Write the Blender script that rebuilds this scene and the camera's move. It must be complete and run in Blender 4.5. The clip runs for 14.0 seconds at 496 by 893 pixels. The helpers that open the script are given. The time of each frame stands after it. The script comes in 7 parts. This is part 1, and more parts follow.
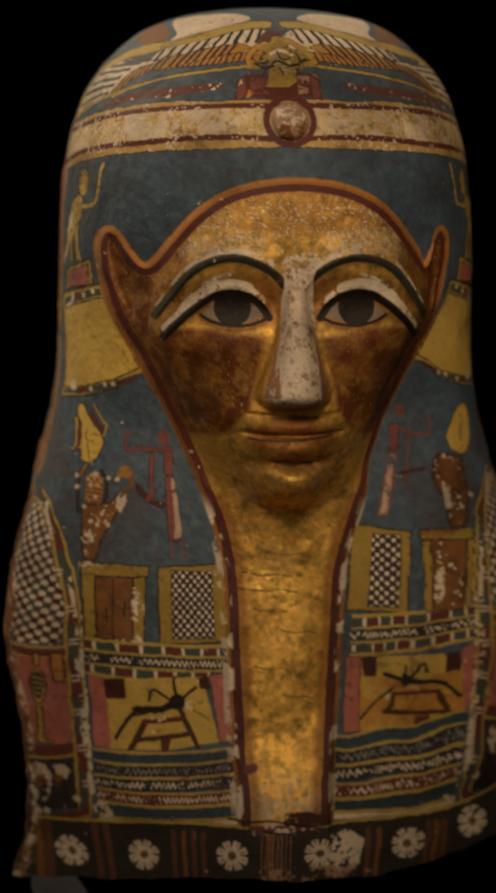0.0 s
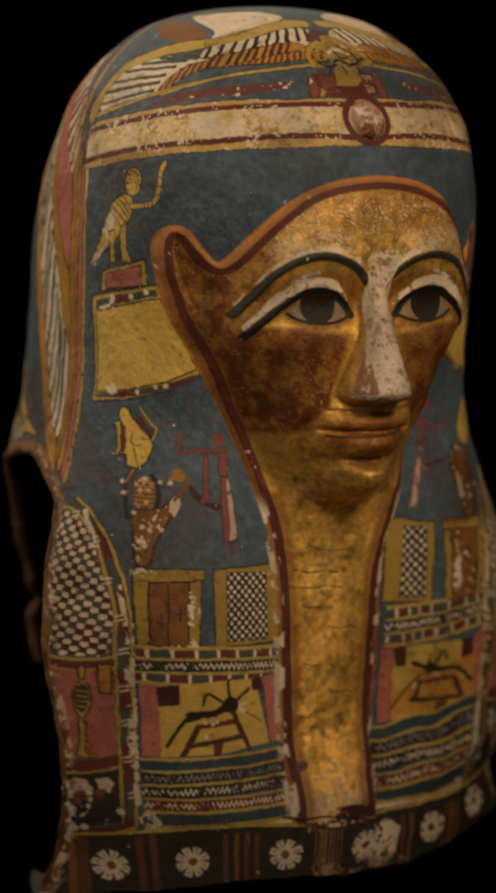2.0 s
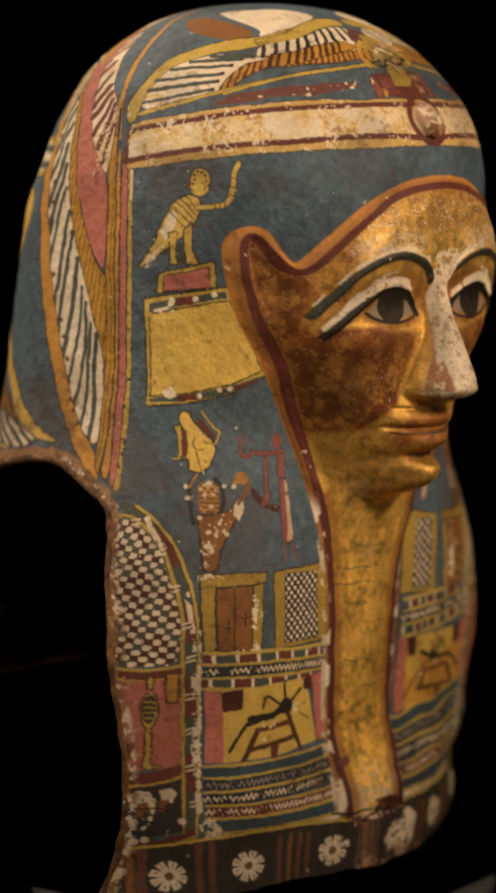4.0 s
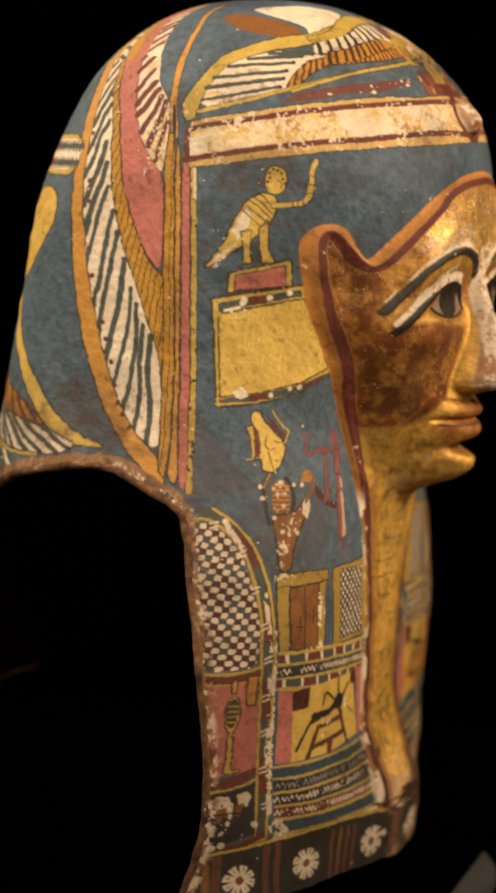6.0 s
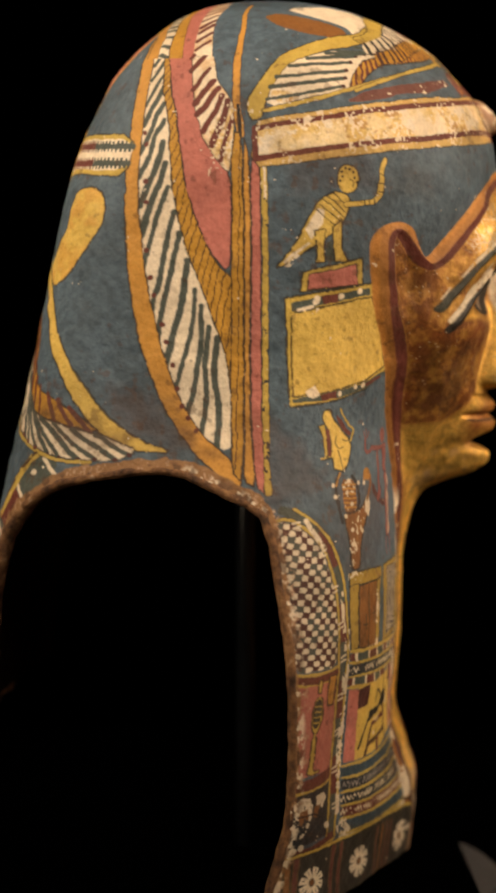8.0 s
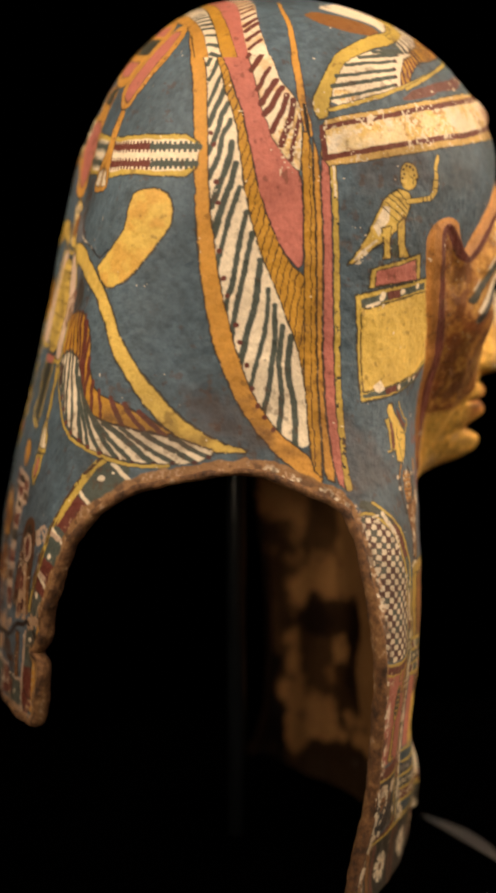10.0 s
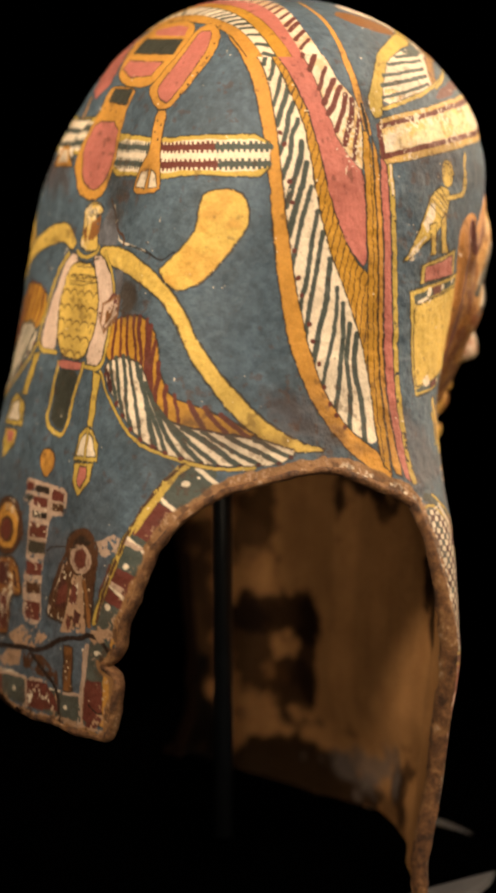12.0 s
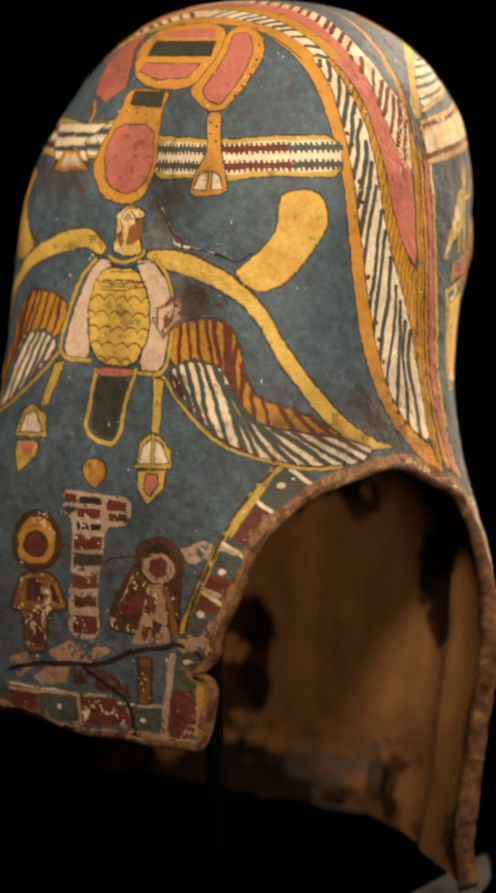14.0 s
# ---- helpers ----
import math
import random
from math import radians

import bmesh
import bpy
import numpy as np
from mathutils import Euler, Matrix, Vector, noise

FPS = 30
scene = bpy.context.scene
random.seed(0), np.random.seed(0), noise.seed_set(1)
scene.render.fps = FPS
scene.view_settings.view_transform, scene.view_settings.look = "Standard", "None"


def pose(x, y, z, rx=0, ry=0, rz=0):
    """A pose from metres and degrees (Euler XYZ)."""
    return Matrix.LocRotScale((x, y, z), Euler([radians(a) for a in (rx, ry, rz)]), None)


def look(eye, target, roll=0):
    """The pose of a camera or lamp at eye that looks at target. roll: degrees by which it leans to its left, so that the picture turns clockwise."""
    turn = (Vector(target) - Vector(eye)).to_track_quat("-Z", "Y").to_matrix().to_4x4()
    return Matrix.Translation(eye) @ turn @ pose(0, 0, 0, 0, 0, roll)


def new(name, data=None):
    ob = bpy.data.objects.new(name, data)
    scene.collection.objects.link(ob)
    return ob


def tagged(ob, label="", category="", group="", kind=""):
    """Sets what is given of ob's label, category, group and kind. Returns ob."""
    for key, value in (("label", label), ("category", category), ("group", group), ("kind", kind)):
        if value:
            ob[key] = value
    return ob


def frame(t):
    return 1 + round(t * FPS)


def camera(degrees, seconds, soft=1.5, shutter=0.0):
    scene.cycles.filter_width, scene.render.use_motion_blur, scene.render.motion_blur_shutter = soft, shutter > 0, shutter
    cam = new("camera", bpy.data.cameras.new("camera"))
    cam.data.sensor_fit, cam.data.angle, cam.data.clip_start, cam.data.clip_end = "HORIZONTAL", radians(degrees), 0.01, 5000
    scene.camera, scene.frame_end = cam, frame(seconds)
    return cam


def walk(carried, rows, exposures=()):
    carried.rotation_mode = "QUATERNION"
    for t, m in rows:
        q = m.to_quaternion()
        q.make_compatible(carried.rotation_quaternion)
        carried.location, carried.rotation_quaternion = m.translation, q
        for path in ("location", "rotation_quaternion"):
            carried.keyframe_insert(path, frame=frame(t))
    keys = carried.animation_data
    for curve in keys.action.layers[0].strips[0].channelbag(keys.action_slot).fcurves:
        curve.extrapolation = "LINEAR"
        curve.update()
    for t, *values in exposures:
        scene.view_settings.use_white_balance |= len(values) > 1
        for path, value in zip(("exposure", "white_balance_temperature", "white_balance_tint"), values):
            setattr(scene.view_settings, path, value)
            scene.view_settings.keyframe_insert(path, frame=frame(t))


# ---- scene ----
cam = camera(10.27, 14.0, soft=3.7)
cam.data.dof.use_dof, cam.data.dof.focus_distance, cam.data.dof.aperture_fstop = True, 1.60, 5.6
ORBIT = [  # seconds, degrees round the mask, distance, height, turn aside, pitch, roll
    (0, 5.41, 1.723, 0.450, 0.35, -6.03, 0.04),
    (0.5, 10.55, 1.725, 0.446, 0.36, -5.91, 0.02),
    (1, 15.60, 1.727, 0.443, 0.35, -5.80, 0.00),
    (1.5, 20.81, 1.727, 0.444, 0.34, -5.83, -0.04),
    (2, 26.44, 1.724, 0.448, 0.32, -5.99, -0.05),
    (2.5, 31.43, 1.722, 0.454, 0.31, -6.21, -0.03),
    (3, 36.44, 1.721, 0.459, 0.31, -6.38, -0.02),
    (4, 46.20, 1.717, 0.471, 0.31, -6.81, 0.01),
    (4.75, 53.33, 1.714, 0.478, 0.32, -7.07, 0.03),
    (5.5, 60.42, 1.713, 0.479, 0.34, -7.14, 0.06),
    (6, 65.35, 1.712, 0.479, 0.34, -7.15, 0.09),
    (6.5, 69.92, 1.712, 0.476, 0.36, -7.03, 0.10),
    (7, 74.10, 1.711, 0.468, 0.39, -6.75, 0.13),
    (7.5, 78.55, 1.710, 0.459, 0.41, -6.46, 0.14),
    (8, 83.22, 1.710, 0.457, 0.42, -6.38, 0.10),
    (9, 92.42, 1.713, 0.467, 0.45, -6.73, -0.00),
    (9.75, 99.50, 1.718, 0.486, 0.45, -7.42, -0.11),
    (10.5, 106.82, 1.720, 0.497, 0.42, -7.82, -0.17),
    (11, 111.87, 1.721, 0.500, 0.38, -7.91, -0.19),
    (11.5, 116.77, 1.721, 0.499, 0.34, -7.87, -0.19),
    (12, 121.52, 1.720, 0.496, 0.32, -7.79, -0.17),
    (12.5, 126.38, 1.722, 0.492, 0.28, -7.62, -0.13),
    (13, 131.09, 1.723, 0.487, 0.27, -7.42, -0.12),
    (13.5, 135.94, 1.723, 0.483, 0.24, -7.28, -0.12),
    (14, 140.80, 1.723, 0.480, 0.21, -7.19, -0.11),
]


def orbit_pose(a, d, h, aside, pitch, roll):
    """The camera's pose on its ring round the mask."""
    s, c = math.sin(radians(a)), math.cos(radians(a))
    return pose(-d * s, -d * c, h, 90 + pitch, 0, aside - a) @ pose(0, 0, 0, 0, 0, roll)


walk(cam, [(t, orbit_pose(*k)) for t, *k in ORBIT], [(0, -0.90), (1.5, -0.83), (3, -0.35), (4.5, 0.2), (5.5, 0.5), (7, 0.58), (8, 0.4), (10.5, 0.77), (12, 0.98), (13, 0.93), (14, 0.70)])

# ---- light: warm museum spots from above, added fill spots, a dark room ----
world = bpy.data.worlds.new("world")
scene.world = world
world.use_nodes = True
world.node_tree.nodes["Background"].inputs[0].default_value = (0.02, 0.016, 0.012, 1)
world.node_tree.nodes["Background"].inputs[1].default_value = 0.0


def spot(eye, target, watts, colour, wide, size):
    lamp = bpy.data.lights.new("gallery_or_fill_spot", "SPOT")
    lamp.energy, lamp.color, lamp.spot_size, lamp.spot_blend, lamp.shadow_soft_size = watts, colour, radians(wide), 0.7, size
    ob = new("gallery_or_fill_spot", lamp)
    ob.matrix_world = look(eye, target)
    return ob


WARM, PLAIN, COOLER = (1.0, 0.75, 0.505), (1.0, 0.775, 0.535), (1.0, 0.825, 0.63)
# added fills: second for beard and chin, third for right leg, last for lining
for eye, high, watts, wide, size, colour in (
        ((-0.10, -2.08, 1.50), 0.340, 530, 10.0, 0.28, WARM), ((-0.06, -2.15, 0.32), 0.215, 175, 6.8, 0.30, WARM), ((-1.35, -1.55, 1.5), 0.11, 48, 10.5, 0.42, PLAIN),
        ((-1.9, 0.15, 1.95), 0.31, 88, 23, 0.42, COOLER), ((-1.05, 1.55, 2.05), 0.535, 440, 13.8, 0.42, PLAIN), ((0.7, 1.75, 1.95), 0.535, 120, 13.8, 0.42, PLAIN),
        ((-2.10, 1.45, 0.46), 0.30, 105, 14, 0.42, PLAIN)):
    spot(eye, (0, 0, high), watts, colour, wide, size)


# ---- materials ----


def material(name):
    m = bpy.data.materials.new(name)
    m.use_nodes = True
    t = m.node_tree
    return m, t, t.nodes["Principled BSDF"]


def node(t, kind, **values):
    n = t.nodes.new(kind)
    for key, value in values.items():
        n.inputs[key].default_value = value
    return n


def noise_tex(t, scale, detail=4, rough=0.6):
    c = t.nodes.new("ShaderNodeTexCoord")
    n = node(t, "ShaderNodeTexNoise", Scale=scale, Detail=detail, Roughness=rough)
    t.links.new(c.outputs["Object"], n.inputs["Vector"])
    return n.outputs["Fac"]


def ramp(t, fac, stops):
    r = t.nodes.new("ShaderNodeValToRGB")
    t.links.new(fac, r.inputs["Fac"])
    while len(r.color_ramp.elements) < len(stops):
        r.color_ramp.elements.new(0.5)
    for e, (p, c) in zip(r.color_ramp.elements, stops):
        e.position, e.color = p, (*c, 1)
    return r.outputs["Color"]


def multiply(t, a, b, fac=1.0):
    m = t.nodes.new("ShaderNodeMix")
    m.data_type, m.blend_type = "RGBA", "MULTIPLY"
    m.inputs["Factor"].default_value = fac
    t.links.new(a, m.inputs["A"])
    t.links.new(b, m.inputs["B"])
    return m.outputs["Result"]


def relief(t, bsdf, fac, strength, distance):
    b = node(t, "ShaderNodeBump", Strength=strength, Distance=distance)
    t.links.new(fac, b.inputs["Height"])
    t.links.new(b.outputs["Normal"], bsdf.inputs["Normal"])
    return b


def painted_gesso():
    """Tempera and gold leaf on gesso: the colours lie on the mesh, grain and wear are added here."""
    m, t, bsdf = material("painted_gesso")
    a = t.nodes.new("ShaderNodeAttribute")
    a.attribute_name = "paint"
    g = t.nodes.new("ShaderNodeAttribute")
    g.attribute_name = "gilt"
    large = ramp(t, noise_tex(t, 45, 5, 0.65), [(0.28, (0.76, 0.74, 0.71)), (0.64, (1.0, 1.0, 1.0))])
    fine = ramp(t, noise_tex(t, 420, 3, 0.7), [(0.3, (0.84, 0.83, 0.82)), (0.6, (1.0, 1.0, 1.0))])
    # crackled gold leaf: fine dark lines where the leaf has split
    c = t.nodes.new("ShaderNodeTexCoord")
    v = node(t, "ShaderNodeTexVoronoi", Scale=150.0, Randomness=1.0)
    v.feature = "DISTANCE_TO_EDGE"
    t.links.new(c.outputs["Object"], v.inputs["Vector"])
    lines = ramp(t, v.outputs["Distance"], [(0.0, (0.74, 0.68, 0.62)), (0.045, (1.0, 1.0, 1.0))])
    leaf = t.nodes.new("ShaderNodeMix")
    leaf.data_type, leaf.blend_type = "RGBA", "MULTIPLY"
    t.links.new(g.outputs["Fac"], leaf.inputs["Factor"])
    t.links.new(multiply(t, multiply(t, a.outputs["Color"], large), fine), leaf.inputs["A"])
    t.links.new(lines, leaf.inputs["B"])
    t.links.new(leaf.outputs["Result"], bsdf.inputs["Base Color"])
    metal = t.nodes.new("ShaderNodeMath")
    metal.operation = "MULTIPLY"
    metal.inputs[1].default_value = 0.80
    t.links.new(g.outputs["Fac"], metal.inputs[0])
    t.links.new(metal.outputs[0], bsdf.inputs["Metallic"])
    rough = t.nodes.new("ShaderNodeMapRange")
    rough.inputs["To Min"].default_value, rough.inputs["To Max"].default_value = 0.60, 0.45
    t.links.new(g.outputs["Fac"], rough.inputs["Value"])
    t.links.new(rough.outputs["Result"], bsdf.inputs["Roughness"])
    bsdf.inputs["Specular IOR Level"].default_value = 0.35
    b = relief(t, bsdf, noise_tex(t, 330, 4, 0.65), 0.75, 0.0010)
    b2 = node(t, "ShaderNodeBump", Strength=0.36, Distance=0.0025)
    t.links.new(noise_tex(t, 38, 3, 0.5), b2.inputs["Height"])
    t.links.new(b2.outputs["Normal"], b.inputs["Normal"])
    return m


def mottled(name, stops, scale, rough, bump_scale, bump=0.4, distance=0.002, detail=6):
    m, t, bsdf = material(name)
    c = ramp(t, noise_tex(t, scale, detail, 0.62), stops)
    fine = ramp(t, noise_tex(t, scale * 9, 3, 0.7), [(0.3, (0.78, 0.78, 0.78)), (0.65, (1.0, 1.0, 1.0))])
    t.links.new(multiply(t, c, fine), bsdf.inputs["Base Color"])
    bsdf.inputs["Roughness"].default_value = rough
    relief(t, bsdf, noise_tex(t, bump_scale, 5), bump, distance)
    return m


GESSO = painted_gesso()
LINING = painted_gesso()
LINING.name = "linen_lining"
LINING.node_tree.nodes["Principled BSDF"].inputs["Specular IOR Level"].default_value = 0.04
RIM = mottled("worn_edge", [(0.38, (0.05, 0.020, 0.008)), (0.50, (0.15, 0.065, 0.024)), (0.62, (0.28, 0.14, 0.055)), (0.74, (0.62, 0.45, 0.34))], 90, 0.8, 300, 0.8, 0.003)
BLACK = mottled("black_cloth", [(0.3, (0.0002, 0.0002, 0.00025)), (0.7, (0.0005, 0.0005, 0.0006))], 40, 1.0, 900, 0.2, 0.0005)
STEEL = mottled("black_steel", [(0.3, (0.005, 0.006, 0.008)), (0.7, (0.011, 0.013, 0.016))], 90, 0.33, 700, 0.1, 0.0003)
BLACK.node_tree.nodes["Principled BSDF"].inputs["Specular IOR Level"].default_value = 0.0
CARD = mottled("white_board", [(0.3, (0.11, 0.11, 0.12)), (0.7, (0.15, 0.15, 0.16))], 60, 0.55, 500, 0.1, 0.0004)

# ---- the room: dark, closed all round ----


def box(bm, size, centre):
    r = bmesh.ops.create_cube(bm, size=1)
    bmesh.ops.transform(bm, matrix=Matrix.Translation(centre) @ Matrix.Diagonal((*size, 1)), verts=r["verts"])
    return r["verts"]


def mesh_object(name, bm, mat, parent=None, smooth=False):
    me = bpy.data.meshes.new(name)
    bm.to_mesh(me)
    bm.free()
    me.materials.append(mat)
    if smooth:
        me.shade_smooth()
    ob = new(name, me)
    ob.parent = parent
    return ob


def slab(name, size, centre):
    bm = bmesh.new()
    box(bm, size, centre)
    return tagged(mesh_object(name, bm, BLACK), kind="structure")


slab("floor", (7.2, 7.2, 0.1), (0, 0, -1.05))
slab("ceiling", (7.2, 7.2, 0.1), (0, 0, 2.85))
slab("wall_front", (7.2, 0.1, 3.8), (0, -3.55, 0.9))
slab("wall_back", (7.2, 0.1, 3.8), (0, 3.55, 0.9))
slab("wall_right", (0.1, 7.0, 3.8), (-3.55, 0, 0.9))
slab("wall_left", (0.1, 7.0, 3.8), (3.55, 0, 0.9))

# ---- plinth and stand ----


def plinth():
    bm = bmesh.new()
    box(bm, (0.90, 0.90, 0.98), (0, 0.03, -0.502))
    bmesh.ops.bevel(bm, geom=bm.edges[:], offset=0.004, segments=2, affect="EDGES")
    tagged(mesh_object("plinth", bm, BLACK), "black cloth-covered museum plinth carrying the mask", "plinth")


def turning_base():
    """A round white base with a square black plate on it."""
    root = tagged(new("round_base"), "white round base with a black square plate, under the mask", "base")
    bm = bmesh.new()
    bmesh.ops.create_cone(bm, cap_ends=True, segments=96, radius1=0.148, radius2=0.148, depth=0.007, matrix=Matrix.Translation((0, 0, -0.0085)))
    bmesh.ops.bevel(bm, geom=[e for e in bm.edges if abs(e.verts[0].co.z - e.verts[1].co.z) < 1e-6], offset=0.0012, segments=2, affect="EDGES")
    mesh_object("disc", bm, CARD, root)
    bm = bmesh.new()
    box(bm, (0.298, 0.298, 0.004), (0.030, 0.021, -0.003))
    bmesh.ops.bevel(bm, geom=bm.edges[:], offset=0.0008, segments=2, affect="EDGES")
    plate = mesh_object("plate", bm, BLACK, root)
    plate.rotation_euler = (0, 0, radians(8.9))


def stand():
    """The rod inside the mask, with its foot plate and the pad under the crown."""
    root = tagged(new("mount_stand", None), "slim black steel rod stand inside the mask", "stand")
    root.location = (0.022, 0.017, 0)
    bm = bmesh.new()
    bmesh.ops.create_cone(bm, cap_ends=True, segments=24, radius1=0.0060, radius2=0.0060, depth=0.455, matrix=Matrix.Translation((0, 0, 0.2325)))
    mesh_object("rod", bm, STEEL, root, True)
    bm = bmesh.new()
    bmesh.ops.create_cone(bm, cap_ends=True, segments=32, radius1=0.016, radius2=0.0055, depth=0.006, matrix=Matrix.Translation((0, 0, 0.0032)))
    mesh_object("foot_plate", bm, BLACK, root)
    bm = bmesh.new()
    bmesh.ops.create_uvsphere(bm, u_segments=24, v_segments=12, radius=0.04, matrix=Matrix.Translation((0, 0, 0.47)) @ Matrix.Diagonal((1, 1, 0.35, 1)))
    mesh_object("pad", bm, BLACK, root, True)


plinth()
turning_base()
stand()

# ---- the mask's form ----
ZTOP = 0.540  # crown
FACE_X = 0.0045  # the face stands a little off the middle
PROFILE = [  # height, half width, depth in front, depth behind, squareness in front and behind
    (0.540, 0.000, 0.000, 0.000, 2.0, 2.2), (0.5365, 0.044, 0.036, 0.033, 1.85, 2.2), (0.5285, 0.071, 0.062, 0.053, 1.85, 2.4),
    (0.517, 0.088, 0.086, 0.069, 1.88, 2.6), (0.493, 0.109, 0.114, 0.090, 2.0, 2.9), (0.468, 0.1185, 0.132, 0.103, 2.1, 3.1),
    (0.443, 0.1237, 0.139, 0.112, 2.1, 3.4), (0.420, 0.1258, 0.138, 0.1172, 2.15, 4.0), (0.390, 0.127, 0.124, 0.123, 2.25, 4.2),
    (0.360, 0.1275, 0.108, 0.129, 2.3, 4.2), (0.320, 0.1290, 0.094, 0.1385, 2.3, 4.0), (0.295, 0.1325, 0.086, 0.144, 2.3, 3.9),
    (0.250, 0.145, 0.084, 0.155, 2.3, 3.7), (0.200, 0.163, 0.084, 0.163, 2.35, 3.6), (0.150, 0.1722, 0.0825, 0.168, 2.3, 3.2),
    (0.090, 0.1645, 0.0810, 0.172, 2.1, 3.2), (0.052, 0.168, 0.0905, 0.174, 1.55, 3.2),
    (0.030, 0.170, 0.0920, 0.175, 1.35, 3.2), (0.000, 0.174, 0.089, 0.176, 1.28, 3.2)]


def smooth_table(x, xs, ys):
    """Values between the rows of a table, on a smooth curve (Catmull-Rom)."""
    xs, ys = np.asarray(xs, float), np.asarray(ys, float)
    m = np.gradient(ys, xs)
    x = np.clip(x, xs[0], xs[-1])
    i = np.clip(np.searchsorted(xs, x) - 1, 0, len(xs) - 2)
    h = xs[i + 1] - xs[i]
    u = (x - xs[i]) / h
    return ((2 * u**3 - 3 * u**2 + 1) * ys[i] + (u**3 - 2 * u**2 + u) * h * m[i]
            + (3 * u**2 - 2 * u**3) * ys[i + 1] + (u**3 - u**2) * h * m[i + 1])


def height_of(w):
    """Height of a place w along the outline from the foot: the same below the dome, the arc's length on it."""
    return np.where(w < 0.42, w, 0.42 + 0.120 * np.sin(np.clip((w - 0.42) / 0.125, 0, math.pi / 2)))


def step(x, a, b):
    u = np.clip((x - a) / (b - a), 0, 1)
    return u * u * (3 - 2 * u)


def bump(x, z, cx, cz, rx, rz):
    return np.exp(-((x - cx) / rx) ** 2 - ((z - cz) / rz) ** 2)


def hood_radius(th, z):
    """Distance of the hood and chest from the upright axis; th in radians, 0 in front, growing to the mask's right."""
    s = np.sqrt(np.maximum(ZTOP - z, 0))
    cols = list(zip(*PROFILE))
    ss = np.sqrt(ZTOP - np.array(cols[0]))
    a, bf, bb, nf, nb = (smooth_table(s, ss, c) for c in cols[1:])
    front = np.cos(th) > 0
    nb = np.where(np.sin(th) < 0, (0.92 - 0.20 * step(z, 0.43, 0.50)) * nb + 0.15, nb)  # the back is rounder on the left
    b, n = np.where(front, bf, bb), np.where(front, nf, nb)
    deg = np.degrees(th)
    # the breast: flatter and fuller at the corner on the left, drawn in before the arm on the right; the foot is rounder on the left
    left = step(-deg, 6, 26) * np.where(front, 1, 0)
    chest = step(z, 0.055, 0.09) * step(z, 0.26, 0.21)
    b = b * (1 - 0.065 * left * chest)
    n = n + left * (0.38 * chest + 0.26 * step(z, 0.06, 0.03))
    b = b * (1 - 0.085 * np.exp(-((deg - 66) / 8) ** 2) * step(z, 0.03, 0.07) * step(z, 0.23, 0.17))
    q = (np.abs(np.sin(th)) / np.maximum(a, 1e-5)) ** n + (np.abs(np.cos(th)) / np.maximum(b, 1e-5)) ** n
    return q ** (-1 / n)


def inside(x, y, poly):
    """Signed distance to a closed line: above 0 inside."""
    p = np.asarray(poly, float)
    q = np.roll(p, -1, 0)
    best, odd = np.full(x.shape, 1e9), np.zeros(x.shape, bool)
    for (ax, ay), (bx, by) in zip(p, q):
        dx, dy = bx - ax, by - ay
        u = np.clip(((x - ax) * dx + (y - ay) * dy) / (dx * dx + dy * dy + 1e-12), 0, 1)
        best = np.minimum(best, (x - ax - u * dx) ** 2 + (y - ay - u * dy) ** 2)
        if ay != by:
            odd ^= ((ay > y) != (by > y)) & (x < (y - ay) * dx / dy + ax)
    return np.where(odd, 1, -1) * np.sqrt(best)


# half outline of the gilded face with its ear and beard, in mm from the face's middle line and above the foot
FACE_HALF = [(0, 435.5), (12, 435), (27, 432.5), (40, 428), (52, 421), (62, 411.5), (72, 399), (80, 388), (84, 385.5), (88, 387.5), (94, 395.5), (99, 404), (105, 408),
             (110.5, 404.5), (112.5, 396), (110, 380), (104, 359), (97, 346), (89, 332), (80, 316), (72, 302), (64, 286), (57, 270), (50.5, 254), (44.5, 237), (39, 219),
             (35.5, 200), (34, 175), (33.3, 150), (31.5, 114), (29.5, 85), (27.8, 60), (27, 25)]


def rounded(pts, times=1, keep=0.75, closed=True):
    """Cut the corners of a line, as a brush would round them."""
    p = np.asarray(pts, float)
    for _ in range(times):
        q = np.roll(p, -1, 0) if closed else p[1:]
        r = p if closed else p[:-1]
        c = np.stack([keep * r + (1 - keep) * q, (1 - keep) * r + keep * q], 1).reshape(-1, 2)
        p = c if closed else np.concatenate([p[:1], c, p[-1:]])
    return p


HALF_SMOOTH = rounded(FACE_HALF, 2, 0.75, False)
FACE_EDGE = np.concatenate([HALF_SMOOTH * (-1, 1), HALF_SMOOTH[::-1]])
EAR = [(84, 383), (90, 392), (97, 405), (104, 409), (109.5, 405), (111.5, 395), (109, 380), (102, 358), (95, 345), (90, 337), (86, 350), (82, 368)]


def across(u, h):
    """Distance from the face's middle line; the left ear and cheek are narrower than the right."""
    au = np.abs(u)
    high = step(h, 335, 365)
    f = (1 - high) * step(au, 30, 60) + high * step(au, 76, 92)
    return np.where(u > 0, au * (1 + 0.155 * step(h, 238, 272) * f), au)


